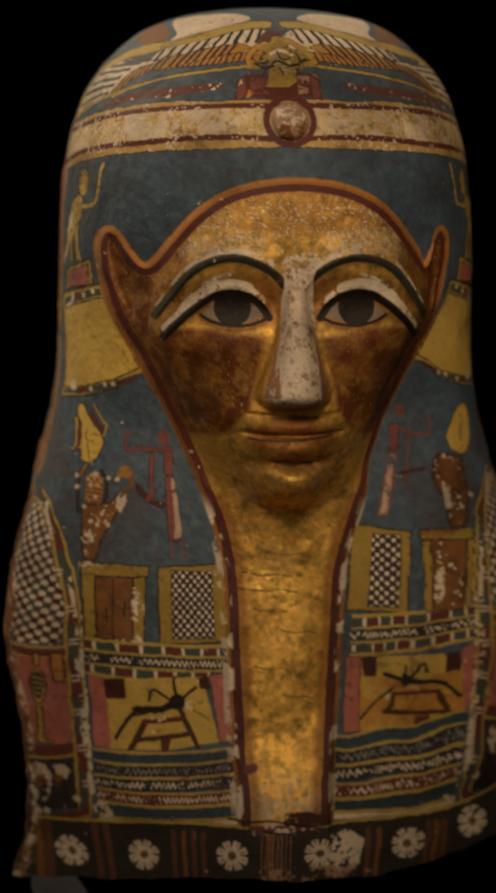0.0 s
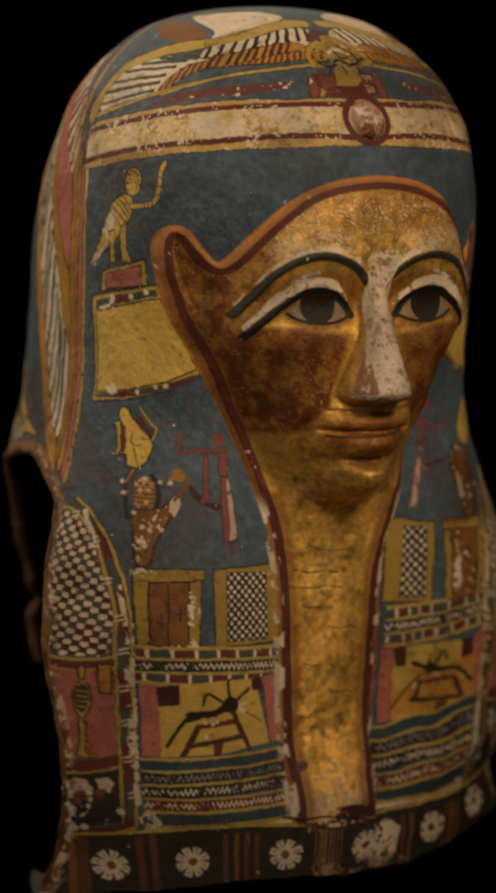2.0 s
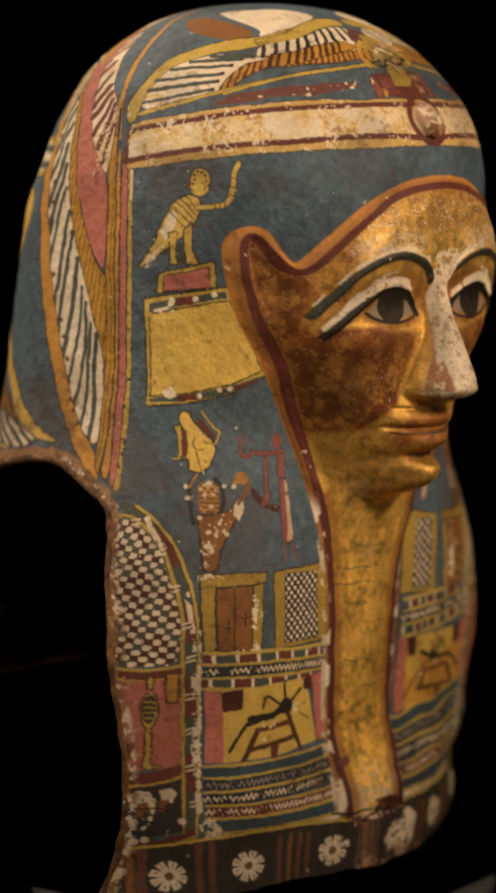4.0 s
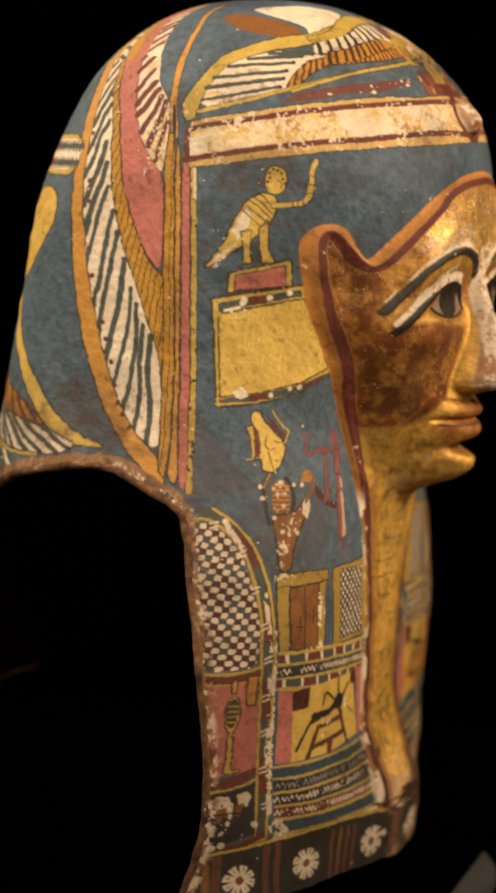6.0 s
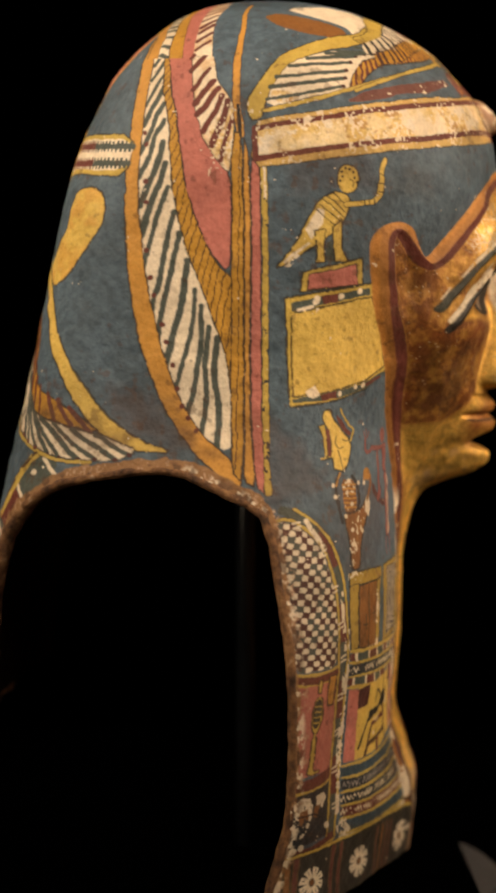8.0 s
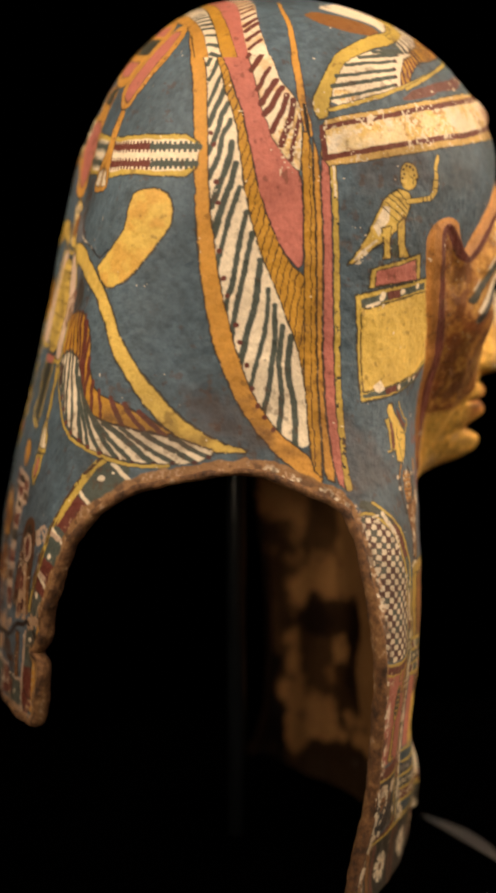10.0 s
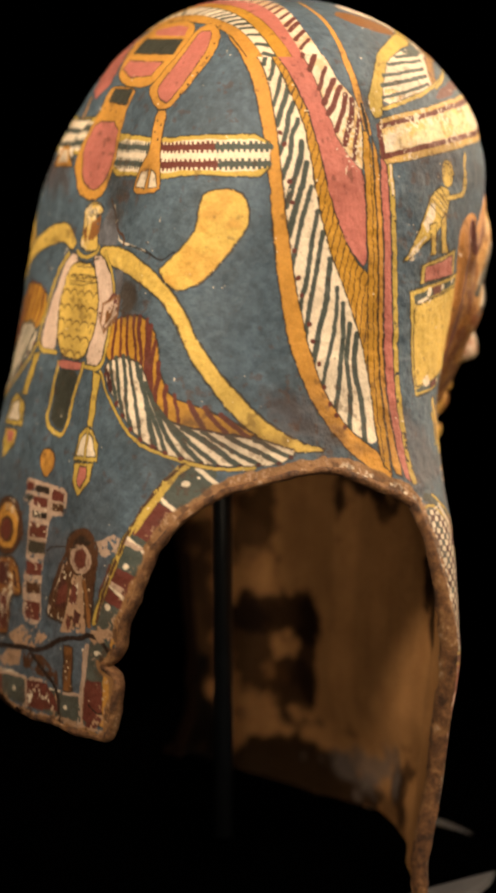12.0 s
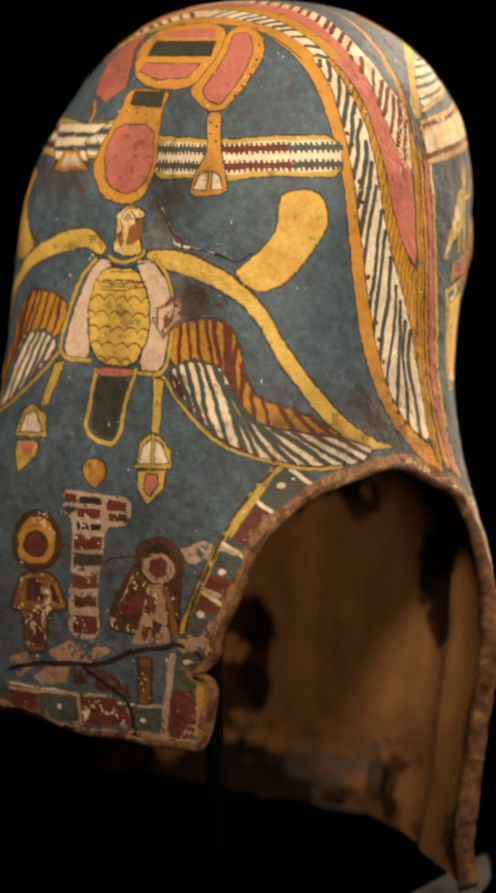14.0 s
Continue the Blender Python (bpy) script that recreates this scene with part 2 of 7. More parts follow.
def face_depth(x, z):
    """How far the face comes out in front (metres), and how much of it there is (0 to 1)."""
    u = (x - FACE_X) * 1000
    h = z * 1000
    au, ae = np.abs(u), across(u, h)
    outline = inside(ae, h, FACE_EDGE)
    ear = inside(ae, h, EAR)
    cover = step(outline, -1.8, 2.2)
    levels = [0, 40, 60, 80, 115, 150, 190, 206, 224, 240, 253, 263, 276, 292, 305, 320, 345, 370, 392, 420, 440]
    base = smooth_table(h, levels, [86, 92.5, 92, 85, 77.5, 78.5, 82.5, 85, 88.5, 92, 97, 103, 111, 122, 129, 134, 137.5, 139, 143.5, 143.5, 140])
    curve = smooth_table(h, [0, 150, 230, 260, 290, 330, 380, 420, 440], [0.0010, 0.0015, 0.0035, 0.0055, 0.0068, 0.0054, 0.0047, 0.0050, 0.0055])
    d = base - curve * ae * ae
    d -= 0.2 * np.maximum(ae - 82, 0)
    # at the eyes the face is flat in the middle and falls off towards the temples
    flat = np.maximum(base - 7.0e-7 * ae**4, base - 33 - 1.05 * (ae - 83))
    flat = np.where(ae < 80, base - 7.0e-7 * ae**4, flat)
    d += (flat - d) * step(h, 322, 348) * step(h, 432, 405)
    # mouth and chin stand out from the narrowing jaw
    rise = smooth_table(h, [225, 236, 242, 246, 251, 257, 263, 268, 275, 284, 292, 300, 310, 325], [0, 3, 7, 15, 29, 36, 34.5, 30, 26, 21.5, 16, 9, 3, 0])
    wide = smooth_table(h, [225, 253, 264, 276, 292, 325], [17, 19, 22, 28, 35, 48])
    d += rise * np.exp(-np.abs(au / wide) ** 2.4)
    d += 3.4 * bump(u, h, 0, 294.5, 22, 4.6) - 0.9 * bump(u, h, 0, 298, 4, 5) + 3.4 * bump(u, h, 0, 281, 17, 4.6)
    d -= 3.6 * np.exp(-((h - 288.3 - 0.0016 * u * u) / 1.5) ** 2) * (1 - step(au, 25, 33))
    d -= 1.8 * np.exp(-((h - 299.5 - 0.002 * u * u) / 1.2) ** 2) * step(au, 3, 7) * (1 - step(au, 24, 30))
    d -= 11.5 * bump(u, h, 1.5, 271.5, 16, 3.8)
    d += 2.0 * bump(au, h, 46, 318, 20, 22) - 2.4 * bump(au, h, 35, 290, 5, 9)
    # sockets, eyes, lids and brows
    d -= 6.5 * (bump(au, h, 33, 362, 24, 12) + 0.5 * bump(au, h, 14, 366, 7, 10))
    d += 1.6 * np.sqrt(np.clip(1 - ((au - 34) / 22) ** 2 - ((h - 361) / 12) ** 2, 0, 1))
    brow = np.interp(au, [4, 7, 10.7, 19, 30, 40.6, 51, 60, 70, 79], [371, 375.5, 381, 387, 391, 391, 387.6, 381.6, 368.5, 357])
    on_brow = step(au, 4, 8) * (1 - step(au, 74, 82))
    d += 2.3 * np.exp(-((h - brow - 1.0) / 2.8) ** 2) * on_brow
    lid = np.interp(au, [14, 19, 27, 38, 46.5, 55, 66, 74], [357, 365, 371, 373, 370.5, 363, 353, 345])
    d += 2.0 * np.exp(-((h - lid - 1.6) / 2.8) ** 2) * step(au, 12, 18) * (1 - step(au, 70, 76))
    # nose
    ridge = smooth_table(h, [298, 302, 305, 307.5, 311, 316.5, 330, 350, 370, 390, 410], [104, 128, 146, 157, 163, 164.5, 160, 150.5, 143.5, 141.5, 134])
    broad = smooth_table(h, [298, 310, 330, 350, 372, 385, 400], [15.5, 16, 13.5, 11, 9.5, 11.5, 14])
    nose = ridge - 15 * (au / broad) ** 2.6
    nose = np.where((h > 405) | (h < 301), 0, nose)
    d = np.where(nose > d, nose, d) + 0.8 * np.exp(-((nose - d) / 3) ** 2)
    d += 2.6 * bump(au, h, 12.5, 311, 4.2, 5.5)
    # hollow of the ear
    d -= 4.5 * step(ear, 3.5, 9) * step(ae, 82, 92)
    return d / 1000, cover, outline


def mask_point(th, w):
    """Places on the mask's outside for angles (radians) and heights along the outline."""
    z = height_of(w)
    r = hood_radius(th, z)
    x, y = -r * np.sin(th), -r * np.cos(th)
    near = (y < -0.01) & (np.abs(x) < 0.128) & (z < 0.446) & (z > 0.03)
    d, cover, outline = face_depth(x[near], z[near])
    proud = np.maximum(d + y[near], 0)
    # the outline of face and ear stands only a few millimetres off the hood
    lip = 0.0040 + 0.0022 * step(z[near], 0.345, 0.375)
    far = step(outline, -1, 17)
    high = step(z[near], 0.225, 0.25)
    proud = proud * (far + (1 - far) * (1 - high)) + np.minimum(proud, lip) * (1 - far) * high
    y[near] -= cover * proud
    # round boss in the middle of the headband, lip of the border at the foot
    br = np.hypot(x - 0.002, z - 0.4695)
    front = y < 0
    y -= np.where(front & (br < 0.0110), 0.0075 * np.sqrt(np.clip(1 - (br / 0.0110) ** 2, 0, 1)), 0)
    return x, y, z

# ---- the mask's mesh, as one piece ----
# line of the opening under the side of the hood: degrees round the mask, mm up
OPENING = [(85.6, -8), (83.2, 18), (80.8, 38), (78.4, 60), (77.6, 95), (77.8, 130), (78.6, 165), (80.2, 195), (82, 226), (84, 242), (88, 249), (95, 256), (102, 264),
           (107.5, 266.5), (113, 266), (120.5, 263), (129.5, 257), (134, 250), (138, 239.6), (142, 223.7), (145, 196.5), (147.6, 180), (148.2, 166), (150.4, 158), (152.6, 154.5), (149.6, 150),
           (148.6, 143), (149.4, 132), (150.2, 120), (151.2, 112), (156, 112), (160.5, 111), (165, 113), (170, 112.8), (176, 111), (181, 112)]
TO_MM = 2.2  # mm for a degree round the hood


def mirrored_height(th, w):
    """The left half is painted a little higher than the right: the height on the right half for a place on either."""
    a = np.abs(th)
    levels = [20, 47, 60, 70, 82, 100, 148, 174, 228, 260, 300, 360, 440]
    inner = np.interp(w, levels, [0, 2.5, 1, 2, 3, 5.5, 15, 17, 22, 19, 11, 2, 0])
    middle = np.interp(w, levels, [0, 2.5, 5, 7, 8.6, 12.5, 15.5, 16.5, 20, 18, 12, 2, 0])
    outer = np.interp(w, levels, [1, 4, 8.6, 10.6, 12, 20, 19, 17.5, 19, 14, 5, 2, 0])
    lift = inner * step(a, 6, 26) + (middle - inner) * step(a, 29, 47) + (outer - middle) * step(a, 49, 62)
    back = 11 * step(180 - a, 3, 16) * step(a, 95, 110)
    return np.where(th < 0, np.where(a < 95, w - lift, w - back), w)


def mirrored_angle(th, w):
    """The left half's pictures sit farther round than the right's: degrees on the right half for a place on either."""
    a = np.abs(th)
    breast = np.interp(a, [0, 28.5, 34.2, 36.6, 45.2, 47.2, 50.8, 57, 60, 62, 64.5, 70, 82, 180], [0, 20, 23.2, 25, 38.7, 42, 45.4, 52.7, 58, 61.5, 64, 70, 82, 180])
    neck = np.interp(a, [0, 30, 45, 60, 67, 78, 180], [0, 27, 42.2, 57, 64.5, 78, 180])
    low = breast + (neck - breast) * step(w, 232, 250)
    return np.where((th < 0) & (a < 95), low + (a - low) * step(w, 300, 335), a)


def foot_line(th):
    """Height of the lower rim in mm: lowest at the right leg, rising round the left."""
    return np.interp(th, [-95, -80, -72, -56, -36, -8, 8, 20, 43, 70, 81, 95], [32, 28, 24, 16, 11.5, 12, 13.5, 12.8, 10.5, 5.5, 1.5, 0])


def value_noise(p, scale, seed):
    """Soft random values from 0 to 1 in space, features about 1 / scale metres wide."""
    table = np.random.default_rng(seed).random((64, 64, 64))
    q = p * scale + 100.0
    i = np.floor(q).astype(np.int64)
    f = q - i
    f = f * f * (3 - 2 * f)
    out = 0
    for a in (0, 1):
        for b in (0, 1):
            for c in (0, 1):
                k = table[(i[:, 0] + a) % 64, (i[:, 1] + b) % 64, (i[:, 2] + c) % 64]
                out = out + k * (f[:, 0] if a else 1 - f[:, 0]) * (f[:, 1] if b else 1 - f[:, 1]) * (f[:, 2] if c else 1 - f[:, 2])
    return out


def fractal(p, scale, seed):
    return (value_noise(p, scale, seed) + 0.5 * value_noise(p, 2.1 * scale, seed + 1) + 0.25 * value_noise(p, 4.3 * scale, seed + 2)) / 1.75


FINE_T, FINE_W = 0.27, 0.00058
theta = np.concatenate([np.arange(-180, -125, FINE_T), np.arange(-125, -40, 0.55), np.arange(-40, 180, FINE_T)])
rows_w = np.arange(0, 0.6164, FINE_W)
NT, NW = len(theta), len(rows_w)
TH, WW = np.meshgrid(theta, rows_w)
TH, WW = TH.ravel(), WW.ravel()
PX, PY, PZ = mask_point(np.radians(TH), WW.copy())
POS = np.stack([PX, PY, PZ], 1)

# uneven plaster: shallow swellings and dents
lump = fractal(POS, 60, 5) - 0.5
radial = np.stack([PX, PY, np.zeros_like(PX)], 1) / np.maximum(np.hypot(PX, PY), 1e-4)[:, None]
POS = POS + radial * (lump * 0.0026 + (fractal(POS, 250, 91) - 0.5) * 0.0007)[:, None]

CUT = inside(np.abs(TH) * TO_MM, WW * 1000 - np.where(TH < -100, 3 * step(180 - np.abs(TH), 0, 18), 0) + (fractal(POS, 130, 95) - 0.5) * 5 * (np.abs(TH) > 150), [(a * TO_MM, b) for a, b in OPENING] + [(181 * TO_MM, -8)])
FOOT_CUT = np.where(np.abs(TH) < 95, foot_line(TH) + (fractal(POS, 90, 97) - 0.5) * 4 - WW * 1000, -9)

# ---- painting ----
INK, INK_BLUE, INK_GREEN = (0.018, 0.013, 0.010), (0.022, 0.026, 0.032), (0.050, 0.054, 0.043)
BLUE, DEEP_BLUE, SLATE = (0.086, 0.131, 0.183), (0.042, 0.075, 0.105), (0.075, 0.094, 0.085)
MAROON, MAROON_DARK, MAROON_WORN = (0.150, 0.036, 0.026), (0.075, 0.020, 0.017), (0.17, 0.060, 0.048)
ROSE, DULL_ROSE, BOSS = (0.56, 0.185, 0.155), (0.26, 0.085, 0.075), (0.55, 0.33, 0.22)
YELLOW, OLIVE_YELLOW, OCHRE, AMBER = (0.73, 0.51, 0.12), (0.60, 0.43, 0.09), (0.64, 0.32, 0.06), (0.56, 0.29, 0.035)
CREAM, PALE_CLAY, BAND = (0.90, 0.78, 0.62), (0.50, 0.32, 0.21), (0.80, 0.64, 0.38)
UMBER, UMBER_DARK, BROWN_EDGE = (0.26, 0.11, 0.03), (0.085, 0.035, 0.014), (0.28, 0.145, 0.060)
HEM, SMUDGE, CRACK, GREY_LILAC = (0.042, 0.036, 0.028), (0.055, 0.045, 0.040), (0.008, 0.006, 0.005), (0.30, 0.27, 0.28)
STRAW, HEM_LINE, SHRINE, PLUM = (0.66, 0.44, 0.15), (0.16, 0.095, 0.035), (0.42, 0.285, 0.055), (0.040, 0.026, 0.034)
GOLD, GOLD_WORN, GOLD_EDGE = (0.92, 0.57, 0.135), (0.205, 0.072, 0.015), (0.50, 0.22, 0.06)

COLOUR = np.tile(np.array(BLUE), (len(POS), 1))
GILT = np.zeros(len(POS))
GRAIN = value_noise(POS, 900, 11) * 0.5 + value_noise(POS, 400, 12) * 0.5
PATCH = fractal(POS, 120, 13)
WOBBLE_X = (fractal(POS, 110, 21) - 0.5) * 1.3 + (value_noise(POS, 420, 23) - 0.5) * 0.7
WOBBLE_Y = (fractal(POS, 110, 31) - 0.5) * 1.3 + (value_noise(POS, 420, 33) - 0.5) * 0.7
CHARTS = {
    "side": (mirrored_angle(TH, WW * 1000) * TO_MM + WOBBLE_X, mirrored_height(TH, WW * 1000) + WOBBLE_Y, (PY > -0.2), TO_MM),
    "right": (TH * TO_MM + WOBBLE_X, WW * 1000 + WOBBLE_Y, (TH > 0) & (TH < 100), TO_MM),
    "round": (TH * TO_MM + WOBBLE_X, WW * 1000 + WOBBLE_Y, PY < 0.05, TO_MM),
    "back": (np.where(TH < -100, TH + 360, TH) * TO_MM + WOBBLE_X, WW * 1000 + WOBBLE_Y, PY > 0, TO_MM),
    "front": (PX * 1000 + WOBBLE_X * 0.5, PZ * 1000 + WOBBLE_Y * 0.5, PY < 0, 1.0),
    "top": (np.abs(PX) * 1000 + WOBBLE_X * 0.5, PY * 1000 + WOBBLE_Y * 0.5, PZ > 0.503, 1.0),
    "face": (np.abs(PX - FACE_X) * 1000 + WOBBLE_X * 0.4, PZ * 1000 + WOBBLE_Y * 0.4, PY < 0, 1.0),
}


def put(index, cover, colour, gilt=0.0):
    c = cover[:, None]
    COLOUR[index] = COLOUR[index] * (1 - c) + np.asarray(colour) * c
    GILT[index] = GILT[index] * (1 - cover) + gilt * cover


def region(chart, pts, margin, line=False):
    X, Y, ok, k = CHARTS[chart]
    p = np.asarray(pts, float) * (k, 1)
    if len(p) > 6 or line and len(p) > 2:
        p = rounded(p, 2 if line else 1, 0.75 if line else 0.8, not line)
    (x0, y0), (x1, y1) = p.min(0) - margin, p.max(0) + margin
    index = np.nonzero(ok & (X > x0) & (X < x1) & (Y > y0) & (Y < y1))[0]
    return index, X[index], Y[index], p


def striped(x, y, period, angle):
    a = radians(angle)
    return np.mod((x * math.cos(a) + y * math.sin(a)) / period, 1.0)


def fill(chart, colour, pts, edge=None, lw=0.5, stripes=None, checks=None, flakes=0.0, tint=None, zigzag=None, dashes=None, scales=None, gilt=0.0, soft=0.3):
    """Paint a closed shape. flakes above 0: flecks of bare gesso on it; below 0: the shape itself is broken up."""
    index, x, y, p = region(chart, pts, lw + 1.5)
    if not len(index):
        return
    d = inside(x, y, p)
    cover = step(d, -soft, soft)
    if flakes < 0:
        cover = cover * step(PATCH[index] * 0.6 + GRAIN[index] * 0.4, 0.36 - flakes * 0.2, 0.40 - flakes * 0.2)
    put(index, cover, colour, gilt)
    if tint:
        put(index, cover * tint[1] * step(PATCH[index], 0.4, 0.65), tint[0])
    if stripes:
        bend = stripes[4] if len(stripes) > 4 else 0.0
        s = striped(x + WOBBLE_X[index] * 0.9 + bend * np.maximum(y - 330, 0) ** 2, y, stripes[1], stripes[2])
        put(index, cover * step(np.minimum(s, stripes[3] * (0.7 + 0.6 * PATCH[index]) - s) * stripes[1], -0.25, 0.25), stripes[0])
    if checks:
        a = radians(checks[2])
        xs = np.where(TH[index] < 0, 0.5 * x, x) if checks[2] == 0 else x
        u, v = xs * math.cos(a) + y * math.sin(a), y * math.cos(a) - xs * math.sin(a)
        s = np.sin(math.pi * u / checks[1]) * np.sin(math.pi * v / checks[1])
        if len(checks) < 4:
            put(index, cover * step(s, -0.38, -0.14), checks[0])
        else:
            put(index, cover * step(s, -0.20, 0.0), checks[0])
            cell = np.floor(u / checks[1]) * 7 + np.floor(v / checks[1]) * 13
            put(index, cover * step(s, -0.20, 0.0) * (np.mod(np.sin(cell) * 43.7, 1.0) > 0.55), checks[3])
    if zigzag:
        t = np.mod(x / 3.3, 1.0)
        mid = np.interp(x, *midline(x, y, cover))
        s = (y - mid) - (np.abs(t - 0.5) * 6 - 1.5)
        put(index, cover * step(1.0 - np.abs(s), -0.4, 0.4) * step(GRAIN[index] * 0.6 + PATCH[index] * 0.4, 0.40, 0.47), zigzag)
    if dashes:
        s = np.mod(x / dashes[1], 2.0)
        put(index, cover * step(np.abs(s - 0.5), 0.5, 0.46), dashes[0])
        put(index, cover * step(0.10 - np.minimum(np.mod(s, 1), 1 - np.mod(s, 1)), 0, 0.04), CREAM)
    if scales:
        row = np.floor(y / 9.0)
        u = np.mod(x / 9.5 + 0.5 * np.mod(row, 2), 1.0) - 0.5
        v = np.mod(y / 9.0, 1.0)
        r = np.abs(v - 1.3 * np.sqrt(np.clip(0.36 - u * u, 0, 1)) + 0.25)
        put(index, cover * step(0.085 - r, 0, 0.05) * 0.85, UMBER_DARK)
    if flakes > 0:
        put(index, cover * step(GRAIN[index] * 0.55 + PATCH[index] * 0.45, 0.66 - 0.18 * flakes, 0.69 - 0.18 * flakes), CREAM)
    if edge is not None:
        put(index, 0.85 * step(lw * (0.5 + PATCH[index]) - np.abs(d), -0.25, 0.25) * step(GRAIN[index], 0.26, 0.36), edge)


def midline(x, y, cover):
    """Middle height of a band, step by step along it."""
    m = cover > 0.5
    if m.sum() < 10:
        return [0, 1], [y.mean(), y.mean()]
    cuts = np.linspace(x[m].min(), x[m].max() + 1e-6, 14)
    k = np.digitize(x[m], cuts) - 1
    c = [(0.5 * (cuts[i] + cuts[i + 1]), 0.5 * (y[m][k == i].min() + y[m][k == i].max())) for i in range(13) if (k == i).any()]
    return zip(*c)


def stroke(chart, colour, width, pts, edge=None, lw=0.5, dash=None, dash2=None, teeth=None, flakes=0.0):
    """Paint a brush line of that width in mm."""
    index, x, y, p = region(chart, pts, width / 2 + lw + 1.5, True)
    if not len(index):
        return
    best, along, done = np.full(len(index), 1e9), np.zeros(len(index)), 0.0
    for a, b in zip(p, p[1:]):
        d = b - a
        n = math.hypot(*d) + 1e-9
        u = np.clip(((x - a[0]) * d[0] + (y - a[1]) * d[1]) / n**2, 0, 1)
        e = np.hypot(x - a[0] - u * d[0], y - a[1] - u * d[1])
        near = e < best
        best, along = np.where(near, e, best), np.where(near, done + u * n, along)
        done += n
    half = width / 2 * (0.88 + 0.24 * PATCH[index])
    if teeth:
        half = half + 1.6 * (np.mod(along / 3.0, 1.0) > 0.5)
    if edge is not None:
        put(index, 0.85 * step(half + lw * (0.5 + PATCH[index]) - best, -0.25, 0.25), edge)
    cover = step(half - best, -0.3, 0.3)
    if dash:
        cover = cover * step(np.abs(np.mod(along / dash, 1.0) - 0.5), 0.16, 0.26)
    if flakes:
        cover = cover * step(GRAIN[index] * 0.5 + PATCH[index] * 0.5, 0.32 + 0.2 * flakes, 0.36 + 0.2 * flakes)
    put(index, cover, colour)
    if dash2:
        put(index, cover * (np.mod(along / dash2[1], 2.0) > 1.0), dash2[0])


def stain(chart, colour, pts, strength):
    """A thin soft-edged film of colour over the paint."""
    index, x, y, p = region(chart, pts, 10)
    put(index, step(inside(x, y, p) + 14 * (PATCH[index] - 0.5), -5, 7) * strength * (0.6 + 0.8 * (PATCH[index] - 0.2)).clip(0, 1), colour)


def hatch(chart, colour, width, a, b, count, seed=1, tip=0.0, reach=1.0):
    """Brush stripes from one line to another: the feathers of a wing, each with a heavier end."""
    rng = random.Random(seed)
    pa, pb, n = np.asarray(a, float), np.asarray(b, float), len(a) - 1
    for i in range(count):
        s = min(max((i + 0.5 + rng.uniform(-0.12, 0.12)) / count * n, 0), n - 1e-6)
        k, f = int(s), s - int(s)
        p, q = pa[k] * (1 - f) + pa[k + 1] * f, pb[k] * (1 - f) + pb[k + 1] * f
        d = (q - p)[::-1] * (1, -1)
        j = [rng.uniform(-0.02, 0.02) for _ in range(2)]
        pts = [p, p * 0.66 + q * 0.34 + d * j[0], p * 0.33 + q * 0.67 + d * j[1], q]
        q = p + (q - p) * reach
        pts[-1] = q
        stroke(chart, colour, width * rng.uniform(0.8, 1.2), [tuple(v) for v in pts])
        if tip:
            dots(chart, MAROON_DARK, tip, [tuple(q)])


def dots(chart, colour, radius, centres):
    for c in centres:
        index, x, y, p = region(chart, [c], radius + 1.5)
        if len(index):
            put(index, step(radius - np.hypot(x - p[0, 0], y - p[0, 1]), -0.3, 0.3), colour)


def ring(chart, colour, centre, r0, r1):
    index, x, y, p = region(chart, [centre], r1 + 2)
    r = np.hypot(x - p[0, 0], y - p[0, 1])
    put(index, step(np.minimum(r - r0, r1 - r), -0.3, 0.3), colour)


def rosette(centre, r, stretch, worn=0.0):
    """Eight white petals round a small eye. stretch: mm along the surface for a degree there."""
    index, x, y, p = region("round", [centre], 2.2 * r + 2)
    dx, dy = (x - p[0, 0]) * stretch / TO_MM, y - p[0, 1]
    rr, a = np.hypot(dx, dy), np.arctan2(dy, dx)
    petal = np.mod(a / (2 * math.pi) * 8 + 0.13 * PATCH[index], 1.0) - 0.5
    athwart = np.abs(petal) * rr * 0.785
    cover = step(r * 0.265 * np.sqrt(np.clip(rr / r, 0, 1)) - athwart, -0.25, 0.35) * step(rr, r * 0.22, r * 0.30) * step(r - rr, 0, 0.8)
    put(index, cover * step(GRAIN[index] * 0.5 + PATCH[index] * 0.5, 0.24 + 0.25 * worn, 0.30 + 0.25 * worn), CREAM)
    put(index, step(r * 0.20 - rr, -0.3, 0.3), UMBER)
    put(index, step(0.45 - athwart, 0, 0.3) * step(rr, r * 0.58, r * 0.64) * step(r * 0.86 - rr, 0, 0.4), INK)


